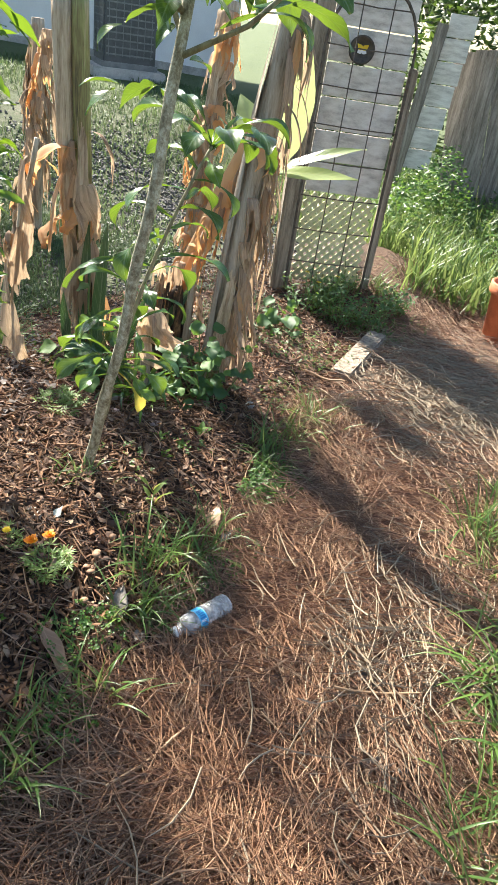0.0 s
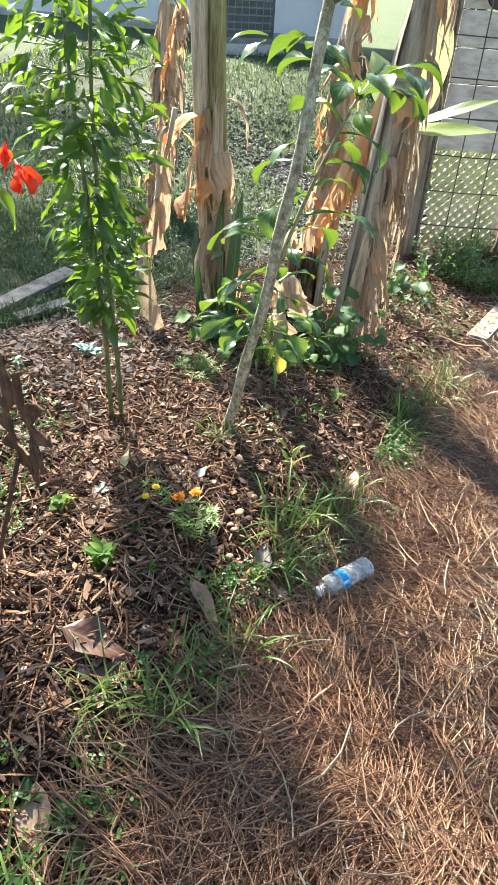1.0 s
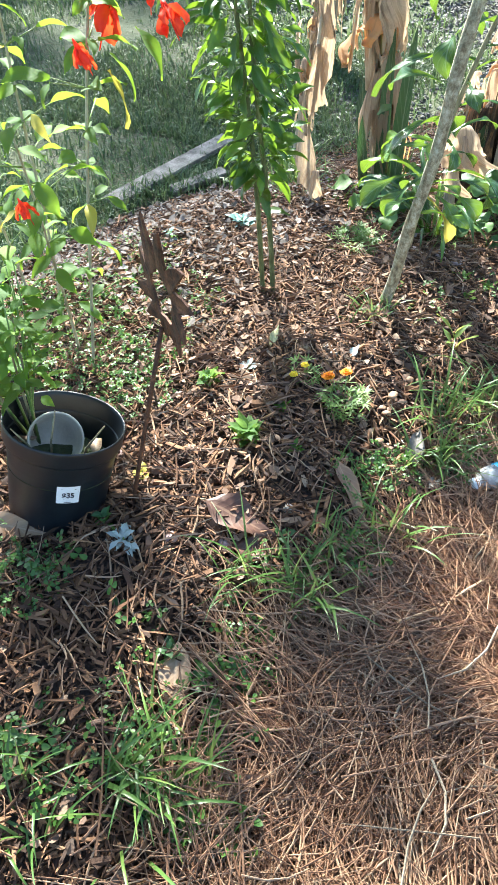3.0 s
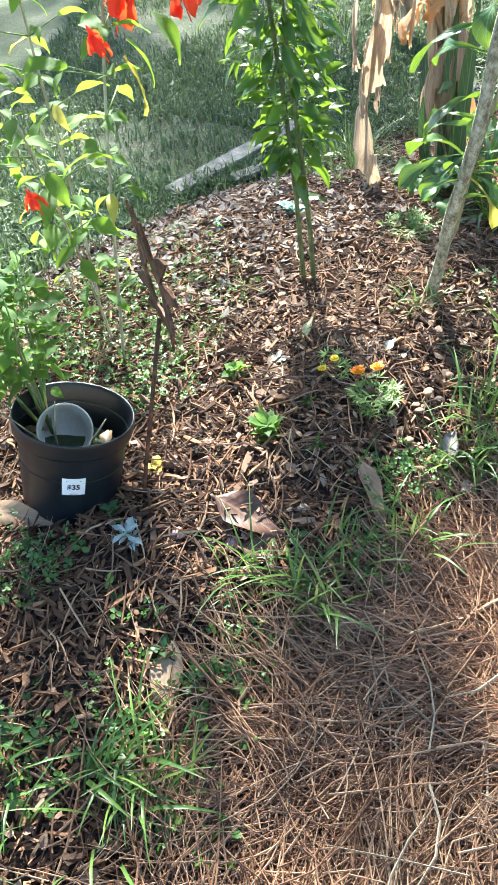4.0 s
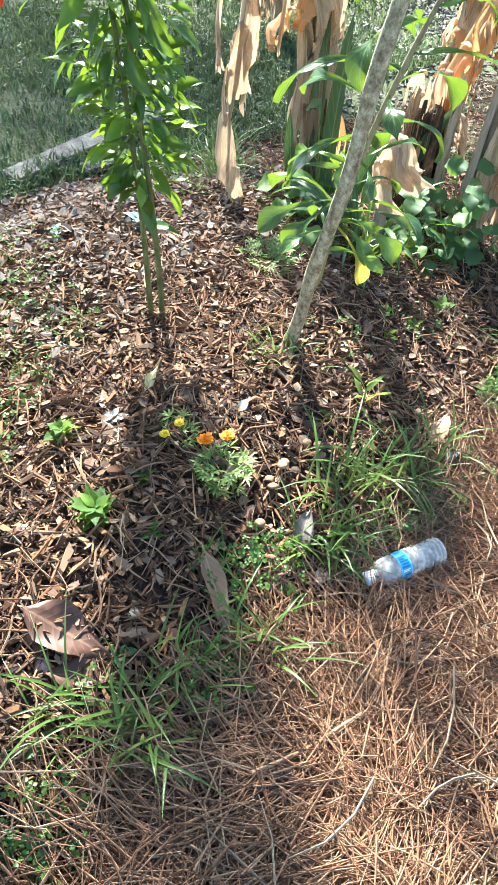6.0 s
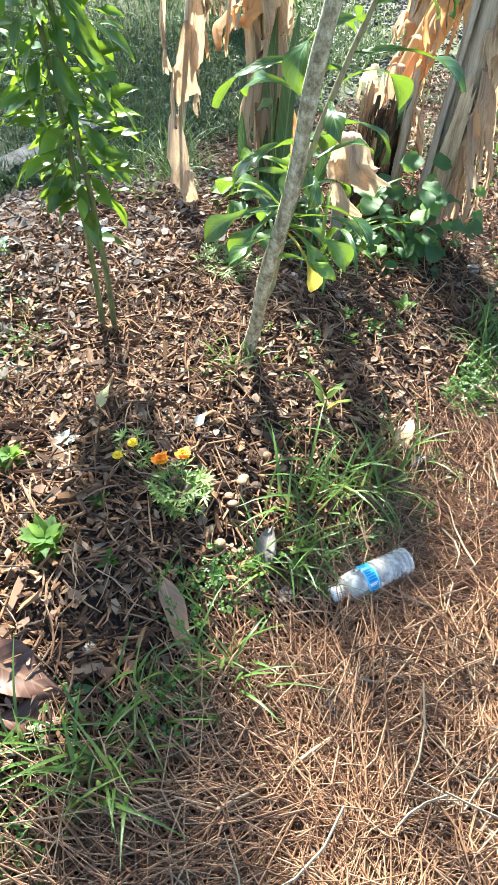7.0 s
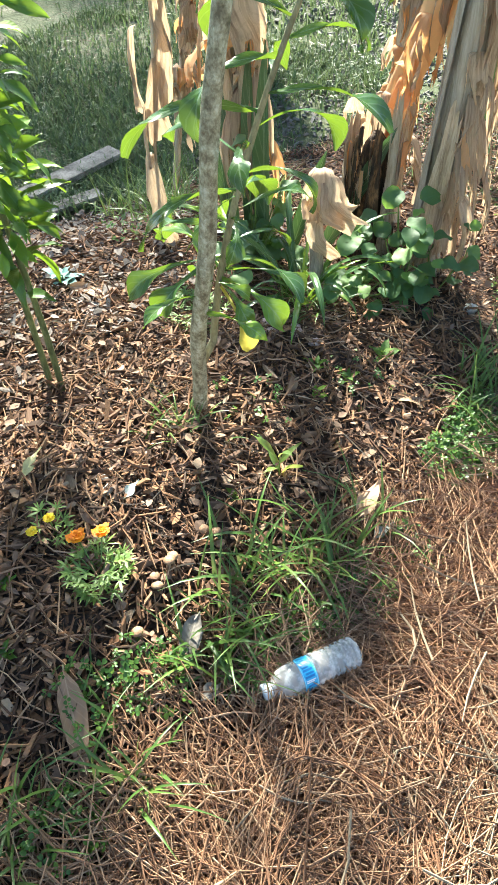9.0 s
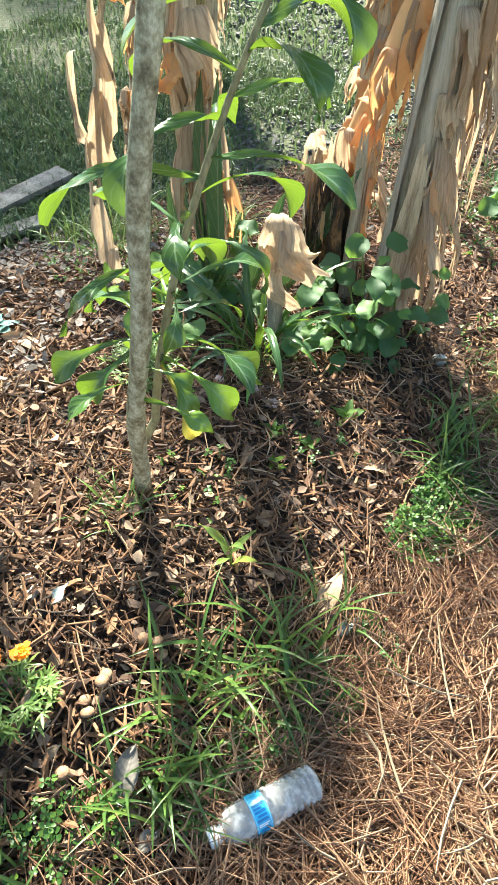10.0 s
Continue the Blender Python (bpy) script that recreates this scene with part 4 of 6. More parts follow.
def garden_gate():
    """Leaning boards, cream lattice and a wire arch between two posts."""
    o, e = Vector((0.01, 5.46, -0.09)), Vector((0.53, 5.66, 0.1))
    run = Vector((e.x - o.x, e.y - o.y, 0))
    wide = run.length
    rot = Matrix.Rotation(math.atan2(run.y, run.x), 4, "Z")
    g0 = thing("garden_gate", o, "whitewashed board gate panel with cream lattice below, between wooden posts", "gate")
    f = Form()
    box(f, (-0.055, -0.055, -0.1), (0.055, 0.055, 2.1), rot, 0.012)
    part("post", f, M["wood"], g0, "thick weathered wooden post", smooth=False)
    f = Form()
    box(f, (wide - 0.03, -0.025, -0.05), (wide + 0.015, 0.025, 1.28), rot, 0.008)
    part("post", f, M["wood"], g0, "brown wooden post", smooth=False)
    r = random.Random(5)
    for i in range(9):
        f = Form()
        z = 0.58 + i * 0.17
        box(f, (0.07, 0.02 + r.uniform(0, 0.004), z), (wide - 0.04, 0.04, z + 0.163), rot, 0.004)
        part("board", f, M["paleboard"], g0, smooth=False)
    # Crossing laths; each is cut where it meets the frame of the panel.
    lo, hi, x1 = 0.04, 0.57, wide - 0.05
    for way in (1, -1):
        n = int((x1 + hi) / 0.055) + 2
        for i in range(-12, n + 12):
            c = i * 0.055
            pts = []
            for k in range(41):
                z = lo + (hi - lo) * k / 40
                x = c + way * (z - lo)
                if 0.07 <= x <= x1:
                    pts.append((x, z))
            if len(pts) < 3:
                continue
            f = Form()
            (xa, za), (xb, zb) = pts[0], pts[-1]
            d = Vector((xb - xa, 0, zb - za))
            m = rot @ Matrix.Translation((xa, 0.018 if way > 0 else 0.026, za)) @ Matrix.Rotation(-math.atan2(d.z, d.x), 4, "Y")
            box(f, (0, -0.004, -0.011), (d.length, 0.004, 0.011), m)
            part("lath", f, M["lattice"], g0, smooth=False)
    p = thing("round_plaque", o + rot @ Vector((0.235, -0.02, 1.33)), "round dark plaque with a small winged emblem in yellow and white", "plaque")
    f = Form()
    m = rot @ Matrix.Rotation(radians(90), 4, "X")
    lathe(f, [(0.0, 0.0), (0.065, 0.0), (0.07, 0.006), (0.07, 0.016), (0.062, 0.02), (0.055, 0.014), (0.0, 0.014)], 28, m)
    part("disc", f, M["plaque"], p)
    for sx, sz, a, key in ((-1, 1, 0.7, "gold"), (1, 1, 0.7, "gold"), (-1, -1, 0.45, "paper"), (1, -1, 0.45, "paper")):
        f = Form()
        blade(f, 0.042 if sz > 0 else 0.03, 0.027, OVATE, 0.05, 0.05, m=rot @ Matrix.Translation((0, -0.021, 0)) @ aim((0, 0, 0), (sx * 0.8, 0, sz * a), (0, -1, 0)))
        part("wing", f, M[key], p)
    arch = thing("wire_arch", o + rot @ Vector((0.0, -0.12, 0)), "rusty wire trellis arch standing before the gate", "trellis")
    half, spring, rise, mid = 0.24, 1.33, 0.30, 0.26
    f = Form()
    pts = [(mid - half, 0, z * 0.095) for z in range(0, 14)] + [(mid - half * math.cos(a), 0, spring + rise * math.sin(a)) for a in np.linspace(0, math.pi, 15)] + [(mid + half, 0, z * 0.095) for z in range(13, -1, -1)]
    tube(f, [rot @ Vector(q) for q in pts], 0.008, 6)
    part("hoop", f, M["wire"], arch)
    for i in range(8):
        z = 0.2 + 0.19 * i
        w = half if z < spring else half * math.sqrt(max(0, 1 - ((z - spring) / rise) ** 2))
        f = Form()
        tube(f, [rot @ Vector((mid - w, 0.0, z)), rot @ Vector((mid, 0.004, z - 0.006)), rot @ Vector((mid + w, 0, z))], 0.0035, 5)
        part("wire", f, M["wire"], arch)
    for i in range(1, 3):
        x = mid - half + 2 * half / 3 * i
        top = spring + rise * math.sqrt(1 - ((x - mid) / half) ** 2)
        f = Form()
        tube(f, [rot @ Vector((x, 0, 0.0)), rot @ Vector((x + 0.004, 0.003, 0.6)), rot @ Vector((x, 0, top))], 0.0035, 5)
        part("wire", f, M["wire"], arch)


def tree(name, x, y, h, crown, seed, leaves=5000, label="broad leafy shade tree behind the fence", low=0.35, size=0.16):
    r = np.random.RandomState(seed)
    base = (x, y, gz(x, y) - 0.05)
    t = thing(name, base, label, "tree")
    f = Form()
    lean = r.uniform(-0.05, 0.05, 2)
    tube(f, [(lean[0] * h * k * k, lean[1] * h * k, h * 0.8 * k) for k in np.linspace(0, 1, 8)], [0.035 * h * (1 - 0.8 * k) for k in np.linspace(0, 1, 8)], 9)
    part("trunk", f, M["bark"], t)
    px, py, pz = [], [], []
    per = leaves // 26
    for i in range(26):
        a, up = r.uniform(0, 6.283), r.uniform(low, 1.0)
        reach = crown * r.uniform(0.3, 1.0) * math.sqrt(max(0.05, 1 - ((up - 0.62) / 0.5) ** 2))
        end = np.array([math.cos(a) * reach, math.sin(a) * reach, h * up])
        f = Form()
        start = np.array([0, 0, h * max(0.25, up - 0.25)])
        tube(f, [start, (start + end) / 2 + (0, 0, 0.04 * h), end], [0.012 * h, 0.008 * h, 0.003 * h], 5)
        part("limb", f, M["bark"], t)
        q = r.normal(0, 1, (per, 3)) * np.array([0.2, 0.2, 0.12]) * crown * r.uniform(0.7, 1.2) + end
        px.append(q[:, 0]), py.append(q[:, 1]), pz.append(q[:, 2])
    v = leaflets(r, np.concatenate(px), np.concatenate(py), np.concatenate(pz), size, size * 0.55)
    me = bpy.data.meshes.new("crown")
    n = len(v)
    me.from_pydata(v.reshape(-1, 3).tolist(), [], np.arange(4 * n).reshape(n, 4).tolist())
    me.materials.append(M["canopy"])
    part("crown", me, None, t)


house()
air_conditioner()
plank_fence()
garden_gate()
hx, hy = R.uniform(-1.5, 7, 9000), R.uniform(11.0, 12.6, 9000)
scatter("distant_hedge", "leafy hedge beyond the plank fence", "hedge", M["canopy"], leaflets(R, hx, hy, -0.05 + R.uniform(0, 1, 9000) * (1.6 + 0.5 * np.sin(1.7 * hx) + 0.3 * np.sin(4 * hx)), 0.13, 0.07), [(0, 1, 2, 3)])
# The first tree is an addition out of view; its crown shades the lawn.
tree("shade_tree", -8.7, 9.2, 7.4, 2.6, 2, 4200, "unseen leafy tree added to shade the lawn")
tree("shade_tree", 0.2, 14.5, 5.2, 2.0, 5, 5000)
tree("shade_tree", 3.4, 13.5, 4.2, 1.9, 3, 5000, "small leafy tree beyond the plank fence")
tree("shade_tree", 9.0, 15.0, 6.0, 2.6, 4, 5000, "leafy tree in the distance beyond the fence")

# ---- the young tree with the lichen-grey trunk ----


def curve_at(p, h):
    return Vector((p[0] + p[2] * h + p[4] * h * h, p[1] + p[3] * h + p[5] * h * h, p[6] + h))


TRUNK = (0.050, 2.890, 0.330, -0.240, -0.142, 0.232, 0.10)
BRANCH = (0.087, 2.905, 0.046, -0.060, 0.176, 0.268, 0.10)


def leaf_kinds(name, key, n, length, width, profile, droop, fold, wave=0.0, segs=8, cols=2, ragged=0.0, seed=1):
    r = random.Random(seed)
    return [blade_mesh(name, M[key], length * r.uniform(0.85, 1.15), width * r.uniform(0.85, 1.15), profile, droop * r.uniform(0.6, 1.4), fold * r.uniform(0.5, 1.5), wave * r.uniform(0.5, 1.5), segs, cols, ragged, r.uniform(-0.3, 0.3), rnd=r) for _ in range(n)]


def young_tree():
    r = random.Random(21)
    base = curve_at(TRUNK, 0)
    t = thing("young_tree", base, "slender young tree with lichen-spotted grey trunk and spoon-shaped leaves", "tree")
    f = Form()
    hs = [-0.06 + 0.05 * i for i in range(30)]
    tube(f, [curve_at(TRUNK, h) - base + Vector((0.003 * math.sin(17 * h), 0.003 * math.cos(13 * h), 0)) if h < 1.3 else curve_at(TRUNK, 1.3) - base + Vector((0.0, 0.26, 1.0)) * (h - 1.3) for h in hs],
         [(0.0155 - 0.002 * min(h, 1.6) + (0.005 if h < 0.02 else 0) + 0.0008 * math.sin(31 * h)) for h in hs], 12)
    part("trunk", f, M["bark"], t)
    f = Form()
    hs = [0.2 + 0.035 * i for i in range(22)]
    tube(f, [curve_at(TRUNK, 0.16) - base] + [curve_at(BRANCH, h) - base for h in hs], [0.0085] + [0.008 - 0.0045 * i / 22 for i in range(22)], 8)
    part("branch", f, M["twig"], t, "thin side shoot")
    spoon = leaf_kinds("leaf", "spoon", 9, 0.24, 0.058, SPOON, 1.2, 0.34, 0.006, 20, 2, seed=4)
    pale = leaf_kinds("leaf", "yellowleaf", 1, 0.22, 0.05, SPOON, 1.6, 0.5, 0.003, 12, 2, seed=6)

    def leaf_at(p, a, rise, scale, mesh=None):
        stick("leaf", mesh or r.choice(spoon), t, aim(p, (math.cos(a), math.sin(a), rise), scale=scale, roll=r.uniform(-0.5, 0.5)))

    for i in range(25):
        h = 0.34 + 0.58 * i / 24
        leaf_at(curve_at(BRANCH, h), 2.4 * i + r.uniform(-0.4, 0.4), r.uniform(0.05, 0.45), r.uniform(0.6, 1.05))
    for i in range(12):
        leaf_at(curve_at(BRANCH, 0.93), 2.4 * i, r.uniform(0.3, 1.1), r.uniform(0.8, 1.1))
    for i in range(4):
        leaf_at(curve_at(TRUNK, r.uniform(0.32, 0.45)), 2.1 * i + r.uniform(-0.3, 0.3), r.uniform(0.25, 0.6), r.uniform(0.4, 0.6))
    for i in range(9):
        leaf_at(curve_at(BRANCH, r.uniform(0.33, 0.5)), 2.4 * i, r.uniform(0.1, 0.45), r.uniform(0.6, 0.9))
    leaf_at(curve_at(BRANCH, 0.33), -0.5, -0.1, 0.7, pale[0])
    # Upper shoots and crown.
    top = curve_at(TRUNK, 1.3)
    for k in range(3):
        s = curve_at(TRUNK, 1.12 + 0.04 * k) if k < 3 else top + Vector((0.0, 0.26, 1.0)) * 0.15 * (k - 2)
        a = 2.2 * k
        e = s + Vector((math.cos(a) * 0.3, math.sin(a) * 0.3, 0.22))
        f = Form()
        tube(f, [s - base, (s + e) / 2 - base + Vector((0, 0, -0.03)), e - base], [0.008, 0.006, 0.004], 6)
        part("branch", f, M["twig"], t)
        for i in range(7):
            leaf_at(s.lerp(e, 0.3 + 0.07 * i), 2.4 * i + k, r.uniform(0.1, 0.7), r.uniform(0.8, 1.15))
    leaf = leaf_kinds("leaf", "spoon", 3, 0.10, 0.042, OVATE, 0.9, 0.3, 0.003, 8, seed=9)
    for i in range(16):
        a = r.uniform(0, 6.28)
        q = curve_at(TRUNK, r.uniform(1.05, 1.3)) + Vector((math.cos(a), math.sin(a), 0)) * r.uniform(0.03, 0.16)
        stick("leaf", r.choice(leaf), t, aim(q, (math.cos(a), math.sin(a), r.uniform(-0.6, 0.3)), scale=r.uniform(0.8, 1.2), roll=r.uniform(-0.5, 0.5)))


def citrus_bush():
    r = random.Random(31)
    b = Vector((-0.262, 2.742, gz(-0.262, 2.742) - 0.005))
    t = thing("citrus_bush", b, "upright citrus sapling with two green stems and glossy dark leaves", "bush")
    stems = []
    for dx, dy, lx, ly in ((-0.008, 0.0, -0.05, 0.02), (0.009, 0.006, -0.01, 0.02)):
        pts = [Vector((dx + lx * h + 0.01 * math.sin(5 * h + dx * 90), dy + ly * h + 0.01 * math.cos(4 * h), h)) for h in np.linspace(-0.02, 1.22, 24)]
        f = Form()
        tube(f, pts, [0.0075 - 0.0038 * i / 23 for i in range(24)], 8)
        part("stem", f, M["olivestem"], t)
        stems.append(pts)
    kinds = leaf_kinds("leaf", "citrus", 6, 0.092, 0.029, ELLIPTIC, 0.5, 0.28, 0.002, 8, seed=3)
    for i in range(470):
        s = stems[i % 2]
        h = 0.40 + 0.82 * (i / 469) ** 0.88
        k = min(int(h / 1.24 * 23), 22)
        a = 2.4 * i + r.uniform(-0.5, 0.5)
        reach = r.uniform(0.01, 0.045 + 0.17 * min(1.2, max(0.0, h - 0.3)) ** 1.3)
        q = b + s[k] + Vector((math.cos(a) * reach, math.sin(a) * reach, r.uniform(-0.02, 0.02)))
        stick("leaf", r.choice(kinds), t, aim(q, (math.cos(a), math.sin(a), r.uniform(-1.3, 0.6)), scale=r.uniform(0.55, 1.1), roll=r.uniform(-0.9, 0.9)))
        if i % 6 == 0:
            f = Form()
            tube(f, [s[k], q - b], [0.0025, 0.0015], 5)
            part("twig", f, M["greenstem"], t)
    for a, z in ((-0.6, 0.33), (0.3, 0.27), (-1.4, 0.36)):
        stick("leaf", kinds[0], t, aim(b + Vector((0, 0, z)), (math.cos(a), math.sin(a), 0.15), scale=1.0))


def flower(parent, at, scale, r):
    """A drooping red mallow flower with furled petals."""
    fl = part("flower", flower_core, None, parent, "drooping red flower")
    fl.matrix_basis = Matrix.Translation(Vector(at) - parent.location) @ Matrix.Rotation(r.uniform(0, 6), 4, "Z") @ Matrix.Rotation(r.uniform(-0.9, 0.9), 4, "X") @ Matrix.Scale(scale, 4)
    for i in range(8):
        p = part("petal", petal_kinds[i % 4], None, fl)
        p.matrix_basis = Matrix.Rotation(0.8 * i + r.uniform(-0.3, 0.3), 4, "Z") @ aim((0.0, 0.004, r.uniform(-0.012, 0.004)), (r.uniform(-0.3, 0.3), r.uniform(0.1, 0.9), -1), (0, 1, 0), scale=r.uniform(0.6, 1.1), roll=r.uniform(-0.6, 0.6))


def flower_core_mesh():
    f = Form()
    tube(f, [(0, 0, -0.02), (0.002, 0, -0.075)], [0.0018, 0.0012], 5)
    tube(f, [(0, 0, 0.02), (0, 0, 0.004), (0, 0, -0.008)], [0.0015, 0.006, 0.008], 7)
    return f.mesh("flower", M["petal"])


flower_core = flower_core_mesh()
petal_kinds = leaf_kinds("petal", "petal", 4, 0.05, 0.024, (0.25, 0.5, 0.8, 1.0, 1.0, 0.8, 0.35), 0.4, 0.5, 0.004, 7, 2, 0.15, seed=22)


def mallow():
    r = random.Random(41)
    b = Vector((-0.6, 2.32, gz(-0.6, 2.32)))
    t = thing("mallow_shrub", b, "tall leggy mallow with bright leaves and drooping red flowers", "shrub")
    stems = [((-0.64, 2.28), (-0.456, 2.306), 1.25), ((-0.42, 2.19), (-0.27, 2.42), 1.25), ((-0.52, 2.24), (-0.27, 2.06), 0.70), ((-0.82, 2.32), (-0.76, 2.28), 0.92)]
    kinds = leaf_kinds("leaf", "hibiscus", 6, 0.086, 0.040, OVATE, 0.7, 0.22, 0.003, 9, 2, 0.12, seed=8)
    yellow = leaf_kinds("leaf", "yellowleaf", 2, 0.085, 0.03, OVATE, 0.8, 0.3, 0.003, 8, seed=2)
    for k, ((x, y), (tx, ty), h) in enumerate(stems):
        pts = [Vector((x + (tx - x) * q + 0.012 * math.sin(6 * q + k), y + (ty - y) * q + 0.012 * math.cos(5 * q + 2 * k), gz(x, y) - 0.01 + h * q)) for q in np.linspace(0, 1, 18)]
        f = Form()
        tube(f, [p - b for p in pts], [0.0042 - 0.002 * i / 17 for i in range(18)], 7)
        part("stem", f, M["palestem"], t)
        count = 62 if h > 1 else 46 if h > 0.9 else 26
        for i in range(count):
            q = 0.22 + 0.78 * (i / (count - 1)) ** 0.8
            p = pts[min(int(q * 17), 17)]
            a = 2.4 * i + k + r.uniform(-0.4, 0.4)
            reach = r.uniform(0.02, 0.10)
            e = p + Vector((math.cos(a) * reach, math.sin(a) * reach, reach * 0.4))
            if i % 2 == 0:
                f = Form()
                tube(f, [p - b, e - b], [0.0018, 0.0012], 5)
                part("stalk", f, M["greenstem"], t)
            stick("leaf", r.choice(kinds) if r.random() > 0.05 else r.choice(yellow), t, aim(e if i % 2 == 0 else p, (math.cos(a), math.sin(a), r.uniform(-0.7, 0.45)), scale=r.uniform(0.55, 1.15), roll=r.uniform(-0.6, 0.6)))
    for p, s in (((-0.32, 2.38, 0.925), 1.15), ((-0.216, 2.42, 0.915), 0.95), ((-0.235, 2.41, 0.95), 0.7), ((-0.334, 2.294, 0.866), 0.8), ((-0.255, 2.025, 0.687), 0.6)):
        flower(t, p, s, r)
    stick("leaf", yellow[0], t, aim((-0.30, 2.33, 0.82), (0.2, 0.3, -1), scale=1.2))
    stick("leaf", kinds[0], t, aim((-0.28, 2.40, 0.88), (0.5, 0.3, -0.9), scale=1.35))
    stick("leaf", kinds[2], t, aim((-0.32, 2.36, 0.84), (0.4, 0.5, -0.9), scale=1.3))


# ---- banana plants ----


def flap(form, r, top, a, length, width, out=0.04, curl=1.0, jag=0.35, bell=0.0, slant=0.0, tear=0.85):
    """A papery dead leaf that leaves the stem at top, bends over and hangs, creased, curled across and torn into tails."""
    n, cols = 18, 10
    ca, sa = math.cos(a), math.sin(a)
    ph, tw = r.uniform(0, 6), r.uniform(-0.9, 0.9)
    cuts = sorted(r.sample(range(3, cols - 1), 2))
    split = [r.uniform(0.35, 0.8) for _ in range(3)]
    tail = [1.0 - jag * r.random() for _ in range(3)]
    ends = [1.0 - 0.35 * jag * r.random() for _ in range(cols + 1)]
    sides = [1.0 + 0.07 * r.uniform(-1, 1) for _ in range(2 * n + 2)]
    crease = [r.uniform(-1, 1) for _ in range(cols + 1)]
    verts, uvs = [], []
    for i in range(n + 1):
        t = i / n
        w = width * (0.45 + 0.55 * min(1.0, t / 0.3) + bell * t)
        for c in range(cols + 1):
            lane = 0 if c < cuts[0] else 1 if c < cuts[1] else 2
            u = 2 * c / cols - 1
            mid = ((0, cuts[0] - 1), (cuts[0], cuts[1] - 1), (cuts[1], cols))[lane]
            mid = (mid[0] + mid[1]) / cols - 1
            if t > split[lane]:
                u = mid + (u - mid) * (1 - tear * (t - split[lane]) / (1 - split[lane]))
            tt = t * tail[lane] * ends[c]
            reach = out * (1 - (1 - min(1, 2.5 * tt)) ** 2)
            phi = u * curl + 0.45 * math.sin(5 * tt + ph) + 0.5 * tt * (lane - 1)
            s = w / 2 * math.sin(phi) / max(0.3, math.sin(min(1.5, curl))) * (sides[2 * i] if u < 0 else sides[2 * i + 1])
            d = -w / 2 * (1 - math.cos(phi)) * 0.8 + 0.07 * width * math.sin(9 * tt + 4 * u + ph) + 0.15 * width * crease[c] * min(1, 2 * tt)
            th = tw * tt
            s, d = s * math.cos(th) - d * math.sin(th), s * math.sin(th) + d * math.cos(th)
            z = 0.02 * math.sin(min(1, 4 * tt) * math.pi) - length * tt
            verts.append(Vector((top[0] + ca * (reach + d) - sa * (s + slant * tt), top[1] + sa * (reach + d) + ca * (s + slant * tt), top[2] + z)))
            uvs.append((c / cols, tt))
    m = cols + 1
    form.add(verts, [(i * m + c, i * m + c + 1, (i + 1) * m + c + 1, (i + 1) * m + c) for i in range(n) for c in range(cols) if tear < 0.5 or not (c + 1 in cuts and i / n > min(split))], uvs)


def sheath_shell(form, path, radius, a0, span, z0, z1, flare, r):
    """A dry leaf sheath clasping the stem, peeling off at its torn upper end."""
    n, cols = 10, 7
    verts, uvs = [], []
    ends = [1.0 - 0.14 * r.random() for _ in range(cols + 1)]
    for i in range(n + 1):
        t = i / n
        half = span * (1 - 0.45 * t ** 2) * r.uniform(0.93, 1.05)
        for k in range(cols + 1):
            tt = t * ends[k]
            h = z0 + (z1 - z0) * tt
            c = path(h)
            rad = radius(h) * 1.06 + flare * tt ** 3 + 0.005 * math.sin(6 * tt + a0)
            a = a0 + half * (k / cols - 0.5)
            rr = rad + 0.010 * abs(k / cols - 0.5) * 2 + 0.003 * math.sin(13 * tt + 5 * k)
            verts.append(c + Vector((math.cos(a) * rr, math.sin(a) * rr, h)))
            uvs.append((k / cols, tt))
    form.add(verts, [(i * (cols + 1) + k, i * (cols + 1) + k + 1, (i + 1) * (cols + 1) + k + 1, (i + 1) * (cols + 1) + k) for i in range(n) for k in range(cols)], uvs)


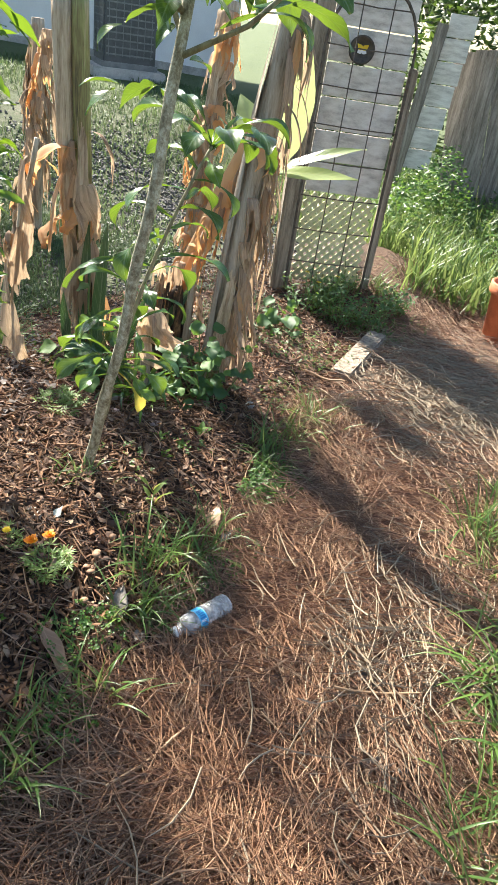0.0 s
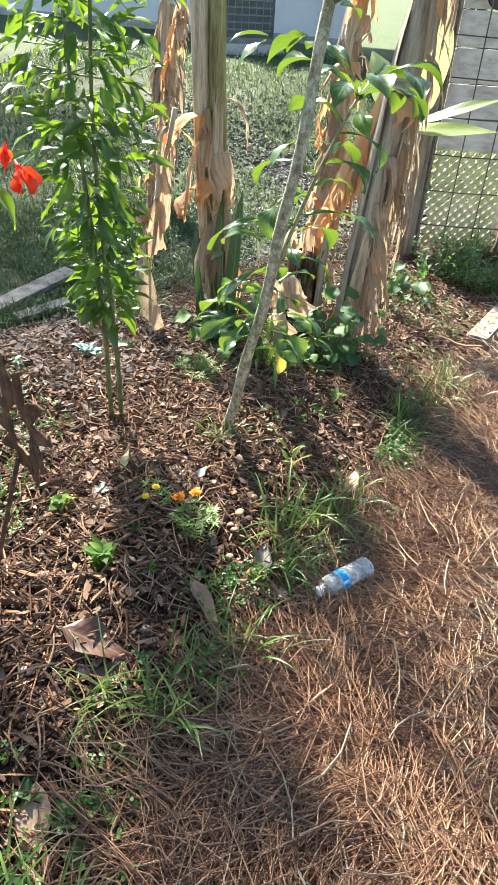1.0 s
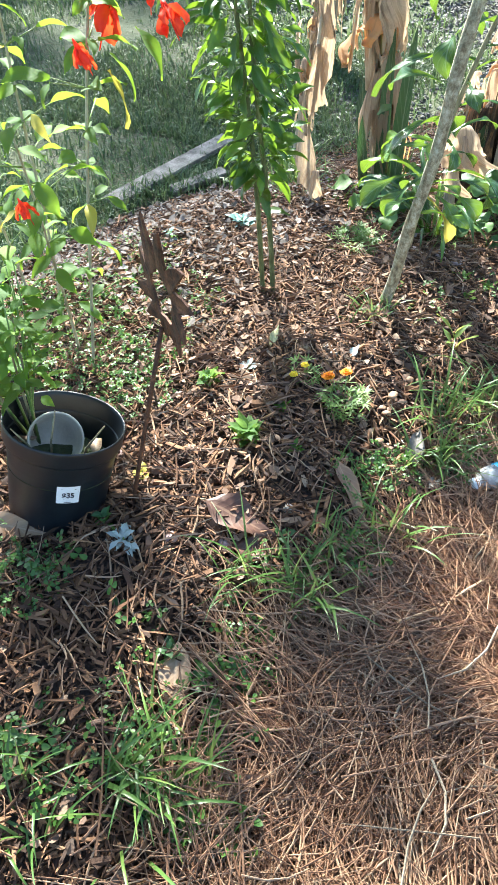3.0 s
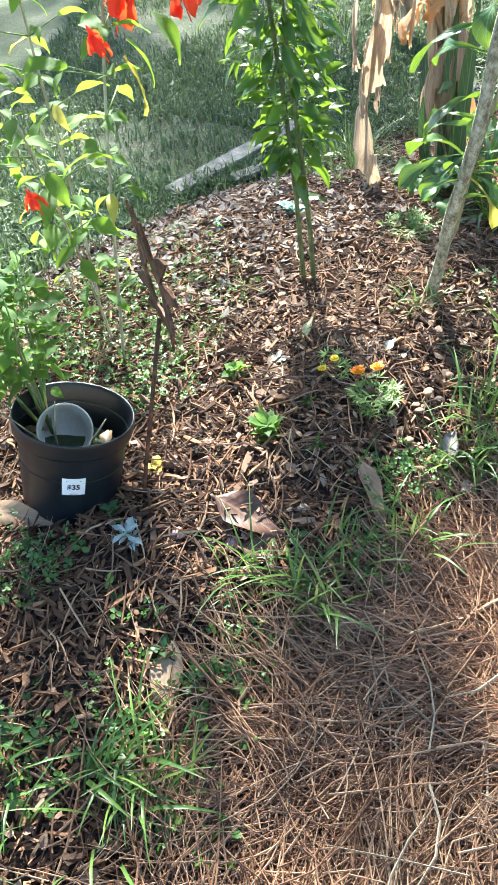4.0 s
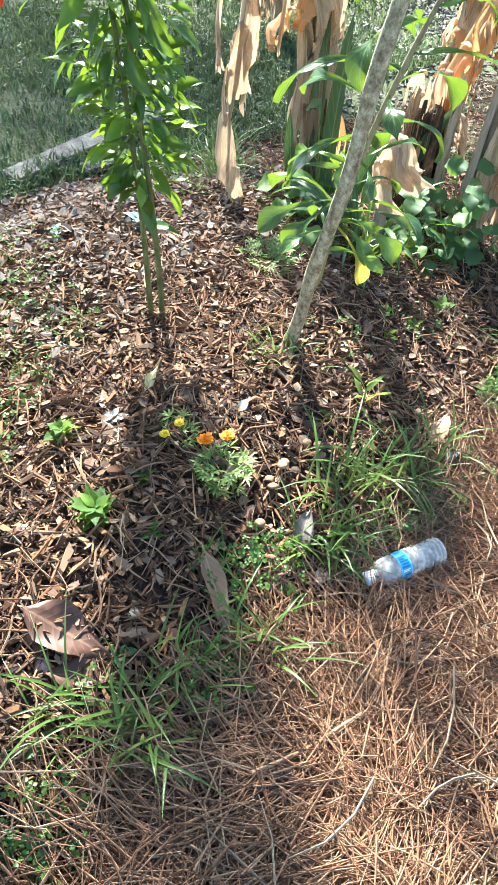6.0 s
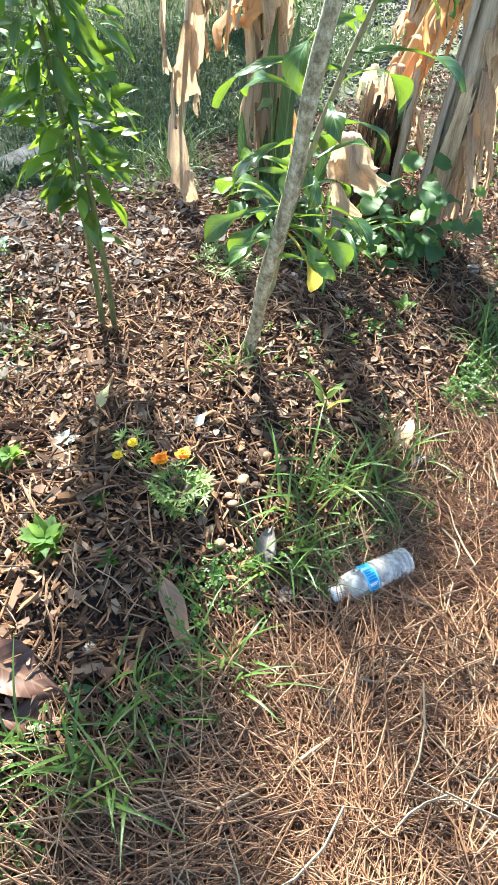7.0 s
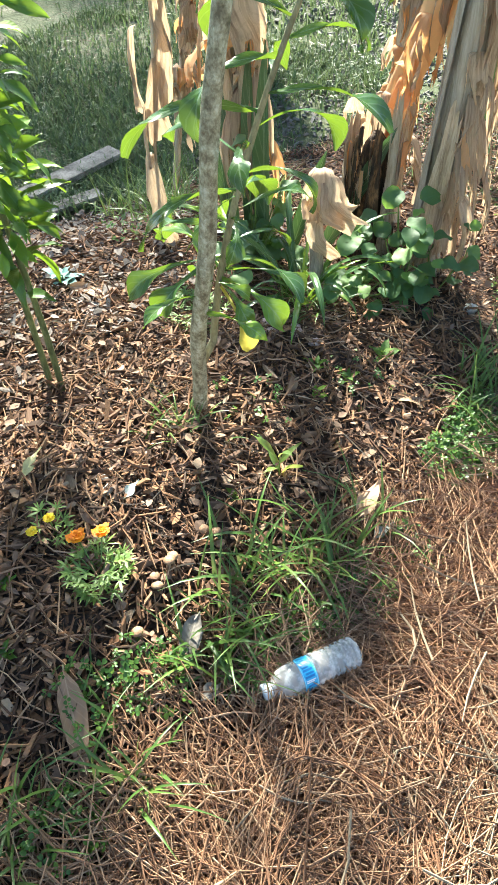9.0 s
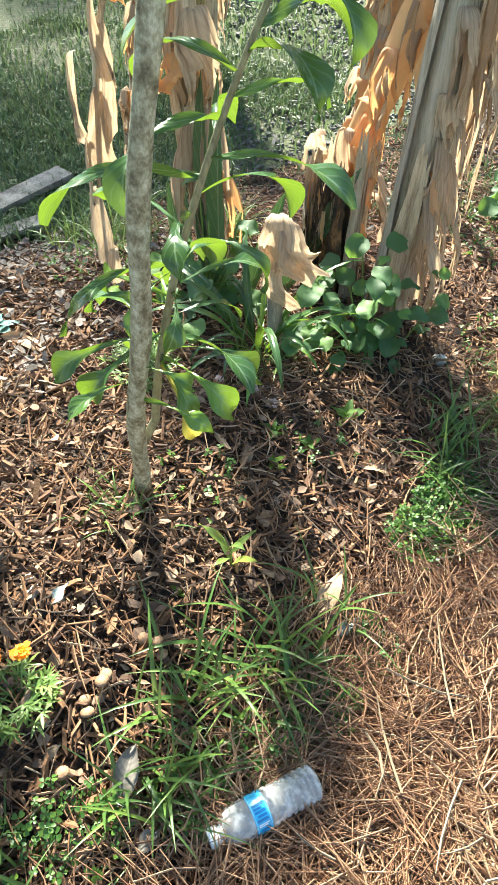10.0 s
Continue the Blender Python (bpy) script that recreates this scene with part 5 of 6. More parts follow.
def banana(x, y, tall, r0, lean, seed, label, key="pseudostem", sheaths=(), flaps=(), flakes=0, zone=(0.1, 1.3), turn=(0.0, 360.0), wide=(0.03, 0.06), drop=(0.08, 0.2), out=(0.01, 0.05), amber=0.15, column=None):
    """A stem with clasping sheaths, named hanging leaves and a number of torn flakes along a stretch of it."""
    r = random.Random(seed)
    base = Vector((x, y, gz(x, y) - 0.02))
    t = thing("banana_plant", base, label, "banana plant", "banana clump")

    def path(h):
        return Vector((lean[0] * h + 0.010 * math.sin(2.5 * h + seed), lean[1] * h + 0.010 * math.cos(2.1 * h + seed), 0))

    def radius(h):
        return r0 * (1.12 - 0.25 * min(1, h / 1.5)) + (0.014 if h < 0.05 else 0)

    f = Form()
    hs = np.linspace(-0.03, tall, 26)
    tube(f, [path(h) + Vector((0, 0, h)) for h in hs], [radius(h) for h in hs], 16, squash=lambda s, q: 1 + 0.05 * math.sin(6.283 * 3 * s + 5 * q) + 0.025 * math.sin(6.283 * 7 * s + seed))
    part("stem", f, M[key], t)
    if column:
        dx, dy, z0, rad = column
        f = Form()
        hs = np.linspace(z0, tall - 0.02, 16)
        tube(f, [path(h) + Vector((dx, dy, h)) for h in hs], [rad * (0.75 + 0.25 * min(1, (h - z0) / 0.3)) for h in hs], 12, squash=lambda s, q: 1 + 0.12 * math.sin(6.283 * 2 * s + 3 * q) + 0.05 * math.sin(6.283 * 5 * s + 7 * q))
        part("sheath", f, M["sheath"], t, "broad dry sheath standing along the stem")
    for a, z0, z1, span, flare, kind in sheaths:
        f = Form()
        sheath_shell(f, path, radius, radians(a), span, z0, z1, flare, r)
        part("sheath", f, M[kind], t)

    def hang(a, top, d, w, o, kind, **kw):
        c, a = path(top), radians(a)
        f = Form()
        flap(f, r, (c.x + math.cos(a) * radius(top) * 0.9, c.y + math.sin(a) * radius(top) * 0.9, top), a, d, w, o, **kw)
        part("dead_leaf", f, M[kind], t)

    for a, top, d, w, o, kind in flaps:
        hang(a, top, d, w, o, kind, curl=r.uniform(0.6, 1.3))
    for i in range(flakes):
        top = r.uniform(*zone)
        hang(r.uniform(*turn), top, min(top - 0.01, r.uniform(*drop)), r.uniform(*wide), r.uniform(*out), "amber" if r.random() < amber else "dead", curl=r.uniform(0.7, 1.45), jag=0.6, slant=r.uniform(-0.03, 0.03))
    return t


def banana_clump():
    banana(-0.43, 3.76, 1.36, 0.032, (0.0, -0.02), 1, "tall banana plant with dry tan sheaths and torn dead leaves", column=(-0.055, -0.012, 0.42, 0.034),
           sheaths=((-60, 0.35, 1.0, 1.1, 0.012, "sheath"), (20, 0.0, 0.6, 2.0, 0.01, "sheath"), (200, 0.0, 0.7, 2.2, 0.012, "sheath"), (-100, 0.0, 0.4, 1.6, 0.02, "sheath")),
           flaps=((195, 0.88, 0.17, 0.15, 0.15, "amber"), (215, 0.62, 0.13, 0.12, 0.12, "amber"), (-120, 0.66, 0.12, 0.10, 0.06, "amber"), (215, 0.82, 0.40, 0.05, 0.08, "dead"), (-105, 0.82, 0.38, 0.085, 0.03, "dead"), (-35, 0.76, 0.24, 0.11, 0.05, "dead"),
                  (-25, 0.55, 0.46, 0.075, 0.06, "dead"), (-70, 0.45, 0.38, 0.06, 0.04, "dead"), (-120, 0.5, 0.36, 0.06, 0.05, "dead"), (-8, 0.94, 0.19, 0.022, 0.11, "dead"), (5, 0.36, 0.3, 0.06, 0.07, "amber"), (230, 0.46, 0.34, 0.07, 0.07, "dead")),
           flakes=9, zone=(0.3, 0.9), turn=(-160, 0), amber=0.35)
    banana(0.092, 3.89, 1.50, 0.05, (0.115, 0.0), 2, "thick grey banana stem with shaggy peeling dry strips", "greysheath",
           sheaths=((200, 0.0, 1.4, 2.0, 0.0, "greysheath"), (-70, 0.0, 0.55, 0.9, 0.01, "sheath"), (-20, 0.1, 1.1, 1.0, 0.02, "sheath")),
           flaps=((-80, 1.08, 0.13, 0.10, 0.06, "dead"), (-60, 1.0, 0.1, 0.08, 0.07, "amber"), (-88, 0.25, 0.25, 0.05, 0.02, "dead"), (-62, 0.27, 0.26, 0.045, 0.04, "dead"), (-40, 0.24, 0.23, 0.05, 0.05, "dead"), (-112, 0.2, 0.2, 0.04, 0.02, "amber"), (-15, 0.3, 0.28, 0.05, 0.08, "dead"), (-75, 0.31, 0.28, 0.03, 0.05, "dead")),
           flakes=52, zone=(0.28, 1.42), turn=(-62, 70), wide=(0.014, 0.055), drop=(0.18, 0.44), out=(0.02, 0.10), amber=0.08)
    c = banana(-0.12, 4.10, 1.42, 0.034, (0.05, 0.0), 3, "banana plant hung with orange-brown dead leaves", "sheath", sheaths=((-90, 0.2, 1.2, 1.6, 0.01, "sheath"),),
               flakes=54, zone=(0.12, 1.4), turn=(-200, 20), wide=(0.03, 0.075), drop=(0.08, 0.24), out=(0.01, 0.06), amber=0.4)
    f = Form()
    sheath_shell(f, lambda h: Vector((0.05 + (h - 0.45) * 0.42, -0.14, 0)), lambda h: 0.036, radians(-100), 3.0, 0.36, 1.05, 0.02, random.Random(4))
    part("sheath", f, M["amber"], c, "orange backlit sheath leaning over the stump")
    r = random.Random(14)
    for i in range(12):
        h = 0.5 + 0.05 * i
        f = Form()
        flap(f, r, (0.05 + (h - 0.45) * 0.42 + r.uniform(-0.03, 0.03), -0.175, h), radians(r.uniform(-150, -40)), r.uniform(0.14, 0.28), r.uniform(0.03, 0.075), r.uniform(0.02, 0.06), r.uniform(0.6, 1.2), 0.6)
        part("dead_leaf", f, M["dead" if i % 3 == 0 else "amber"], c)
    banana(-1.00, 3.99, 1.34, 0.012, (0.17, 0.05), 4, "thin bent banana stalk hung with shredded dead leaves", "sheath", flakes=84, zone=(0.34, 1.34), wide=(0.022, 0.055), drop=(0.06, 0.16), out=(0.0, 0.04), amber=0.1)
    banana(-1.70, 5.45, 1.28, 0.04, (0.03, 0.0), 5, "dried banana plant standing on the lawn", "sheath", flakes=40, zone=(0.3, 1.28), wide=(0.04, 0.09), drop=(0.2, 0.5), out=(0.02, 0.08), amber=0.05)
    # A broken dead stump among the stems.
    r = random.Random(9)
    b = Vector((-0.09, 3.88, gz(-0.09, 3.88) - 0.02))
    s = thing("banana_stump", b, "broken rotting banana stump with a torn dark top", "stump", "banana clump")
    axis, girth = (lambda h: Vector((0.05 * h, -0.02 * h, 0))), (lambda h: 0.07 - 0.015 * h)
    f = Form()
    tube(f, [axis(h) + Vector((0, 0, h)) for h in (0, 0.1, 0.2, 0.3, 0.36, 0.40)], [0.058, 0.056, 0.05, 0.046, 0.034, 0.012], 18, squash=lambda q, k: 1 + 0.16 * math.sin(6.283 * 4 * q + 3 * k) + 0.10 * math.sin(6.283 * 9 * q + 6 * k))
    part("core", f, M["rot"], s)
    for a, span, h, flare, kind in ((180, 1.7, 0.45, 0.01, "sheath"), (215, 0.9, 0.40, 0.015, "sheath"), (-20, 0.7, 0.54, 0.0, "sheath"), (25, 1.4, 0.55, 0.015, "dead"), (80, 1.8, 0.48, 0.01, "sheath"), (130, 1.3, 0.46, 0.01, "dead"), (-90, 1.3, 0.16, 0.01, "rot"), (-58, 0.5, 0.46, 0.0, "rot"), (-125, 0.5, 0.30, 0.01, "rot")):
        f = Form()
        sheath_shell(f, axis, girth, radians(a), span, 0.0, h, flare, r)
        part("sheath", f, M[kind], s)
    for i in range(14):
        a = radians(r.uniform(-140, -40))
        f = Form()
        flap(f, r, (0.052 * math.cos(a), 0.052 * math.sin(a) - 0.01, r.uniform(0.26, 0.44)), a, r.uniform(0.1, 0.22), r.uniform(0.008, 0.022), 0.015, 1.2, 0.5)
        part("fibre", f, M[("rot", "amber", "rot", "dead", "rot")[i % 5]], s)
    for a, z, d, w, o, kind in ((170, 0.47, 0.1, 0.06, 0.04, "dead"), (20, 0.57, 0.14, 0.06, 0.05, "amber")):
        f = Form()
        flap(f, r, (0.05 * math.cos(radians(a)), 0.05 * math.sin(radians(a)), z), radians(a), d, w, o)
        part("dead_leaf", f, M[kind], s)
    b = Vector((-0.03, 3.505, gz(-0.03, 3.505) - 0.01))
    s = thing("cut_stub", b, "short grey dried stem stub with a folded tan leaf", "stub")
    f = Form()
    tube(f, [(0, 0, 0), (-0.004, 0.005, 0.08), (-0.012, 0.01, 0.17), (-0.018, 0.02, 0.29), (-0.02, 0.022, 0.375)], [0.025, 0.021, 0.018, 0.013, 0.008], 10, squash=lambda q, k: 1 + 0.10 * math.sin(6.283 * 5 * q))
    part("stub", f, M["wood"], s)
    for a, z, le, w, o, bell, sl in ((-62, 0.38, 0.15, 0.06, 0.07, 1.3, 0.07), (-30, 0.36, 0.11, 0.05, 0.08, 1.0, 0.06), (-95, 0.37, 0.17, 0.04, 0.04, 0.9, 0.02), (-60, 0.25, 0.12, 0.04, 0.05, 0.6, 0.03)):
        f = Form()
        flap(f, r, (-0.018, 0.02, z), radians(a), le, w, o, r.uniform(0.5, 0.9), 0.35, bell, sl, tear=0.3)
        part("dead_leaf", f, M["dead"], s)
    # The dead leaf that hangs to the ground on the lawn side.
    b = Vector((-0.62, 3.53, gz(-0.62, 3.53)))
    s = thing("fallen_banana_leaf", b, "long torn tan dead banana leaf hanging to the ground", "dead leaf")
    for dx, dy, top, w, dr, bell, a in ((0.07, 0.03, 0.80, 0.04, 0.30, 0.5, -110), (0.06, 0.03, 0.70, 0.035, 0.34, 0.4, -70), (0.04, 0.01, 0.56, 0.04, 0.26, 0.5, -50), (-0.01, 0.0, 0.29, 0.045, 0.26, 2.2, -100), (0.02, -0.01, 0.44, 0.03, 0.22, 0.6, -130), (-0.02, 0.01, 0.62, 0.035, 0.24, 0.4, 200), (0.06, -0.03, 0.14, 0.035, 0.13, 0.2, -60)):
        f = Form()
        flap(f, r, (dx, dy, top), radians(a), dr, w, 0.03, r.uniform(0.5, 1.0), 0.3, bell, tear=0.1)
        part("strip", f, M["dead"], s)
    f = Form()
    tube(f, [(0.10, 0.05, 0.86), (0.08, 0.04, 0.75), (0.05, 0.01, 0.62), (0.02, -0.01, 0.36), (0.0, -0.02, 0.1), (-0.01, -0.03, 0.0)], [0.010, 0.009, 0.008, 0.006, 0.004, 0.003], 6)
    part("midrib", f, M["sheath"], s)
    # A young shoot with bright leaves before the gate.
    b = Vector((-0.075, 4.66, gz(-0.075, 4.66)))
    s = thing("banana_pup", b, "young banana shoot with bright translucent leaves", "banana plant", "banana clump")
    f = Form()
    tube(f, [(0, 0, 0), (0.015, 0.0, 0.4), (0.07, 0, 0.68), (0.13, 0, 0.83)], [0.03, 0.025, 0.018, 0.012], 10)
    part("stem", f, M["greenstem"], s)
    for way, up, le, w, dr in (((0.22, 0.0, 1.0), (0.35, -1, 0.1), 0.52, 0.19, 0.05), ((1.0, 0.1, 0.50), (0, -0.5, 1), 0.46, 0.07, 0.25), ((1.0, 0.05, 0.12), (0, -0.6, 1), 0.42, 0.085, 0.1), ((-0.6, 0.2, 0.8), (0, -1, 0.4), 0.4, 0.14, 0.4)):
        f = Form()
        blade(f, le, w, (0.15, 0.6, 0.95, 1.0, 1.0, 0.95, 0.75, 0.4, 0.05), dr, 0.12, 0.004, 12, 3, 0.05, m=aim((0.125, 0, 0.79), way, up), rnd=r)
        part("leaf", f, M["banana"], s)


def snake_plant():
    b = Vector((-0.40, 3.70, gz(-0.40, 3.70)))
    s = thing("snake_plant", b, "upright dark snake plant leaves at the foot of the bananas", "snake plant")
    r = random.Random(12)
    for dx, dy, le, w, lx in ((0.0, 0.0, 0.62, 0.05, 0.04), (0.07, -0.03, 0.66, 0.055, 0.12), (-0.07, 0.02, 0.45, 0.045, -0.15), (0.12, 0.05, 0.4, 0.045, 0.4), (-0.03, -0.05, 0.36, 0.04, -0.02), (0.2, 0.12, 0.46, 0.05, 0.5)):
        f = Form()
        blade(f, le, w, STRAP, 0.05, 0.5, 0.002, 10, 2, m=aim((dx, dy, -0.01), (lx, r.uniform(-0.15, 0.1), 1), (0, -1, 0)), rnd=r)
        part("leaf", f, M["snake"], s)


def strap_plant():
    """Arching glossy strap leaves rising from one base."""
    r = random.Random(52)
    b = Vector((-0.06, 3.46, gz(-0.06, 3.46)))
    t = thing("strap_leaf_plant", b, "tuft of long arching glossy strap leaves beside the stub", "plant")
    kinds = leaf_kinds("leaf", "spoon", 5, 0.36, 0.017, STRAP, 1.3, 0.4, 0.003, 14, 2, seed=12)
    for i in range(26):
        a = 2.4 * i + r.uniform(-0.3, 0.3)
        stick("leaf", r.choice(kinds), t, aim(b + Vector((0.025 * math.cos(a), 0.025 * math.sin(a), 0.0)), (math.cos(a), math.sin(a), r.uniform(0.9, 2.4)), scale=r.uniform(0.6, 1.1), roll=r.uniform(-0.4, 0.4)))


def round_leaf_plant(name, spots, n, size, seed, label):
    r = random.Random(seed)
    b = Vector((spots[0][0], spots[0][1], gz(*spots[0][:2])))
    t = thing(name, b, label, "plant")
    kinds = leaf_kinds("leaf", "heart", 4, size, size * 0.85, ROUND, 0.6, 0.22, 0.004, 7, seed=seed)
    for i in range(n):
        x, y, rad, top = spots[i % len(spots)]
        a, q = r.uniform(0, 6.28), rad * math.sqrt(r.random())
        p = Vector((x + q * math.cos(a), y + q * math.sin(a), 0))
        p.z = gz(p.x, p.y) + top * r.uniform(0.1, 1.0) * (1.1 - 0.6 * q / rad)
        if i % 3 == 0:
            f = Form()
            tube(f, [Vector((x, y, gz(x, y))) - b, p - b - Vector((0, 0, 0.02)), p - b], [0.003, 0.002, 0.0015], 5)
            part("stalk", f, M["greenstem"], t)
        stick("leaf", r.choice(kinds), t, aim(p, (math.cos(a) * 0.9 + 0.25, math.sin(a) * 0.9 - 0.35, r.uniform(-0.5, 0.2)), (0.1, -0.4, 1), scale=r.uniform(0.55, 1.2), roll=r.uniform(-0.3, 0.3)))


young_tree()
citrus_bush()
mallow()
banana_clump()
snake_plant()
strap_plant()
round_leaf_plant("heart_leaf_plant", [(0.05, 3.55, 0.085, 0.2), (0.06, 3.60, 0.09, 0.3), (0.14, 3.68, 0.1, 0.42), (0.21, 3.75, 0.1, 0.42), (0.10, 3.70, 0.1, 0.45)], 90, 0.056, 3, "bushy plant with rounded green leaves beside the stump")
round_leaf_plant("heart_leaf_plant", [(0.22, 4.72, 0.1, 0.16), (0.18, 4.8, 0.09, 0.2)], 30, 0.08, 5, "low plant with large heart-shaped leaves in the mulch")
round_leaf_plant("heart_leaf_plant", [(-0.30, 3.58, 0.12, 0.42), (-0.22, 3.52, 0.12, 0.2), (-0.36, 3.6, 0.1, 0.2)], 46, 0.065, 7, "leafy plant with rounded leaves under the bananas")

# ---- the pot, the garden stake and the bottle ----


def black_pot():
    c = Vector((-0.136, 1.812, gz(-0.136, 1.812) - 0.012))
    tip = Matrix.Rotation(radians(20), 4, Vector((-0.96, 0.28, 0))) @ Matrix.Diagonal((0.97, 0.97, 1.08, 1))
    p = thing("nursery_pot", c, "black plastic nursery pot with a white price sticker", "plant pot")
    f = Form()
    lathe(f, [(0.0, 0.004), (0.088, 0.004), (0.094, 0.0), (0.098, 0.012), (0.109, 0.165), (0.110, 0.168), (0.1165, 0.170), (0.1185, 0.176), (0.1195, 0.198), (0.1205, 0.203), (0.119, 0.206), (0.116, 0.204), (0.1145, 0.196), (0.105, 0.12), (0.1, 0.06)], 48, tip)
    part("shell", f, M["blackpot"], p)
    f = Form()
    lathe(f, [(0.0, 0.128), (0.05, 0.131), (0.09, 0.122), (0.107, 0.118)], 30, tip)
    part("soil", f, M["ground"], p)
    # Sticker, facing the path.
    a0 = -0.60
    for name, half, z0, z1, key, out in (("sticker", 0.21, 0.092, 0.130, "paper", 0.0012),):
        f = Form()
        n = 8
        for i in range(n + 1):
            a = a0 + half * (2 * i / n - 1)
            for z in (z0, z1):
                rr = 0.098 + 0.011 * (z - 0.012) / 0.153 + out
                f.v.append(tuple(tip @ Vector((math.cos(a) * rr, math.sin(a) * rr, z))))
                f.uv.append((0.5, 0.5))
        f.f = [(2 * i, 2 * i + 2, 2 * i + 3, 2 * i + 1) for i in range(n)]
        sticker = part(name, f, M[key], p, "white price sticker")
    rr = 0.1072
    mid = tip @ Vector((math.cos(a0) * rr, math.sin(a0) * rr, 0.110))
    face = Matrix.Translation(mid) @ Matrix.Rotation(radians(20), 4, Vector((-0.96, 0.28, 0))) @ Matrix.Rotation(a0 + math.pi / 2, 4, "Z") @ Matrix.Rotation(radians(86), 4, "X")
    cu = bpy.data.curves.new("price", "FONT")
    cu.body, cu.size, cu.align_x, cu.align_y, cu.extrude = "$35", 0.0155, "CENTER", "CENTER", 0.0002
    cu.offset = 0.0005
    cu.materials.append(M["ink"])
    price = new("price", cu)
    price.parent = sticker
    price.matrix_basis = face
    for z, w in ((0.0145, 0.028), (-0.0145, 0.014)):
        f = Form()
        box(f, (-w / 2, z - 0.0005, -0.0002), (w / 2, z + 0.0005, 0.0004), face)
        part("print_line", f, M["ink"], sticker, smooth=False)
    # The plant that grows in it.
    r = random.Random(51)
    b = c + Vector((-0.055, 0.04, 0.12))
    t = thing("potted_pepper", b, "leafy young pepper plant growing in the black pot", "plant")
    kinds = leaf_kinds("leaf", "hibiscus", 4, 0.045, 0.022, OVATE, 0.5, 0.2, 0.002, 7, seed=14)
    for k in range(11):
        a = 0.9 * k
        pts = [Vector((math.cos(a) * q * r.uniform(0.05, 0.10) - 0.03 * q + 0.01 * math.cos(a * 3), math.sin(a) * q * 0.09, q * r.uniform(0.26, 0.42))) for q in (0, 0.35, 0.7, 1.0)]
        f = Form()
        tube(f, pts, [0.0032, 0.0026, 0.002, 0.001], 6)
        part("stem", f, M["twig" if k % 3 == 0 else "greenstem"], t)
        for i in range(20):
            q = r.uniform(0.4, 1.0)
            j = min(int(q * 3), 2)
            pos = b + pts[j].lerp(pts[j + 1], q * 3 - j)
            aa = r.uniform(0, 6.28)
            stick("leaf", r.choice(kinds), t, aim(pos + Vector((math.cos(aa), math.sin(aa), 0)) * r.uniform(0, 0.035), (math.cos(aa), math.sin(aa), r.uniform(-0.5, 0.6)), scale=r.uniform(0.6, 1.25), roll=r.uniform(-0.5, 0.5)))
    s = thing("beige_cup", c + tip @ Vector((-0.02, -0.005, 0.155)), "small beige plastic pot lying in the nursery pot", "plant pot")
    f = Form()
    m = Matrix.Rotation(math.atan2(1.45 - c.y, 0.9 - c.x), 4, "Z") @ Matrix.Rotation(radians(48), 4, "Y") @ Matrix.Translation((0, 0, -0.01)) @ Matrix.Scale(1.1, 4)
    lathe(f, [(0.0, -0.03), (0.036, -0.03), (0.046, 0.03), (0.049, 0.031), (0.049, 0.041), (0.046, 0.041), (0.045, 0.03), (0.037, -0.022), (0.0, -0.025)], 28, m)
    part("cup", f, M["beige"], s)
    # Dry litter and dead twigs on the soil in the pot.
    for k, (x, y, a, key) in enumerate(((0.04, -0.045, 0.3, "tanleaf"), (0.06, 0.01, 1.9, "brownleaf"), (0.01, -0.07, -0.5, "curlbrown"), (-0.06, -0.05, 1.1, "curlbrown"), (0.045, 0.05, -0.8, "tanleaf"), (0.075, -0.03, 2.6, "curlbrown"))):
        q = c + tip @ Vector((x, y, 0.136 + 0.004 * k))
        d = thing("dry_leaf", q, "curled dry brown leaf on the soil in the pot", "dead leaf", "dry leaves in the pot")
        f = Form()
        blade(f, 0.055, 0.028, OVATE, 0.5, 0.4, 0.003, 7, 2, 0.1, m=aim((-0.027 * math.cos(a), -0.027 * math.sin(a), 0), (math.cos(a), math.sin(a), 0.15)), rnd=r)
        part("blade", f, M[key], d)
    for k, (x, y, lx, ly, h) in enumerate(((-0.01, -0.045, 0.04, -0.05, 0.15), (0.03, -0.05, 0.05, 0.02, 0.17), (-0.05, -0.04, -0.06, -0.05, 0.12), (0.05, 0.0, 0.08, 0.03, 0.13))):
        q = c + tip @ Vector((x, y, 0.125))
        d = thing("dead_twig", q, "thin dead brown twig standing in the pot", "twig", "dead twigs in the pot")
        f = Form()
        tube(f, [(0, 0, 0), (lx * 0.4, ly * 0.4, h * 0.5), (lx, ly, h)], [0.0028, 0.0022, 0.0012], 6)
        part("shoot", f, M["twig"], d)


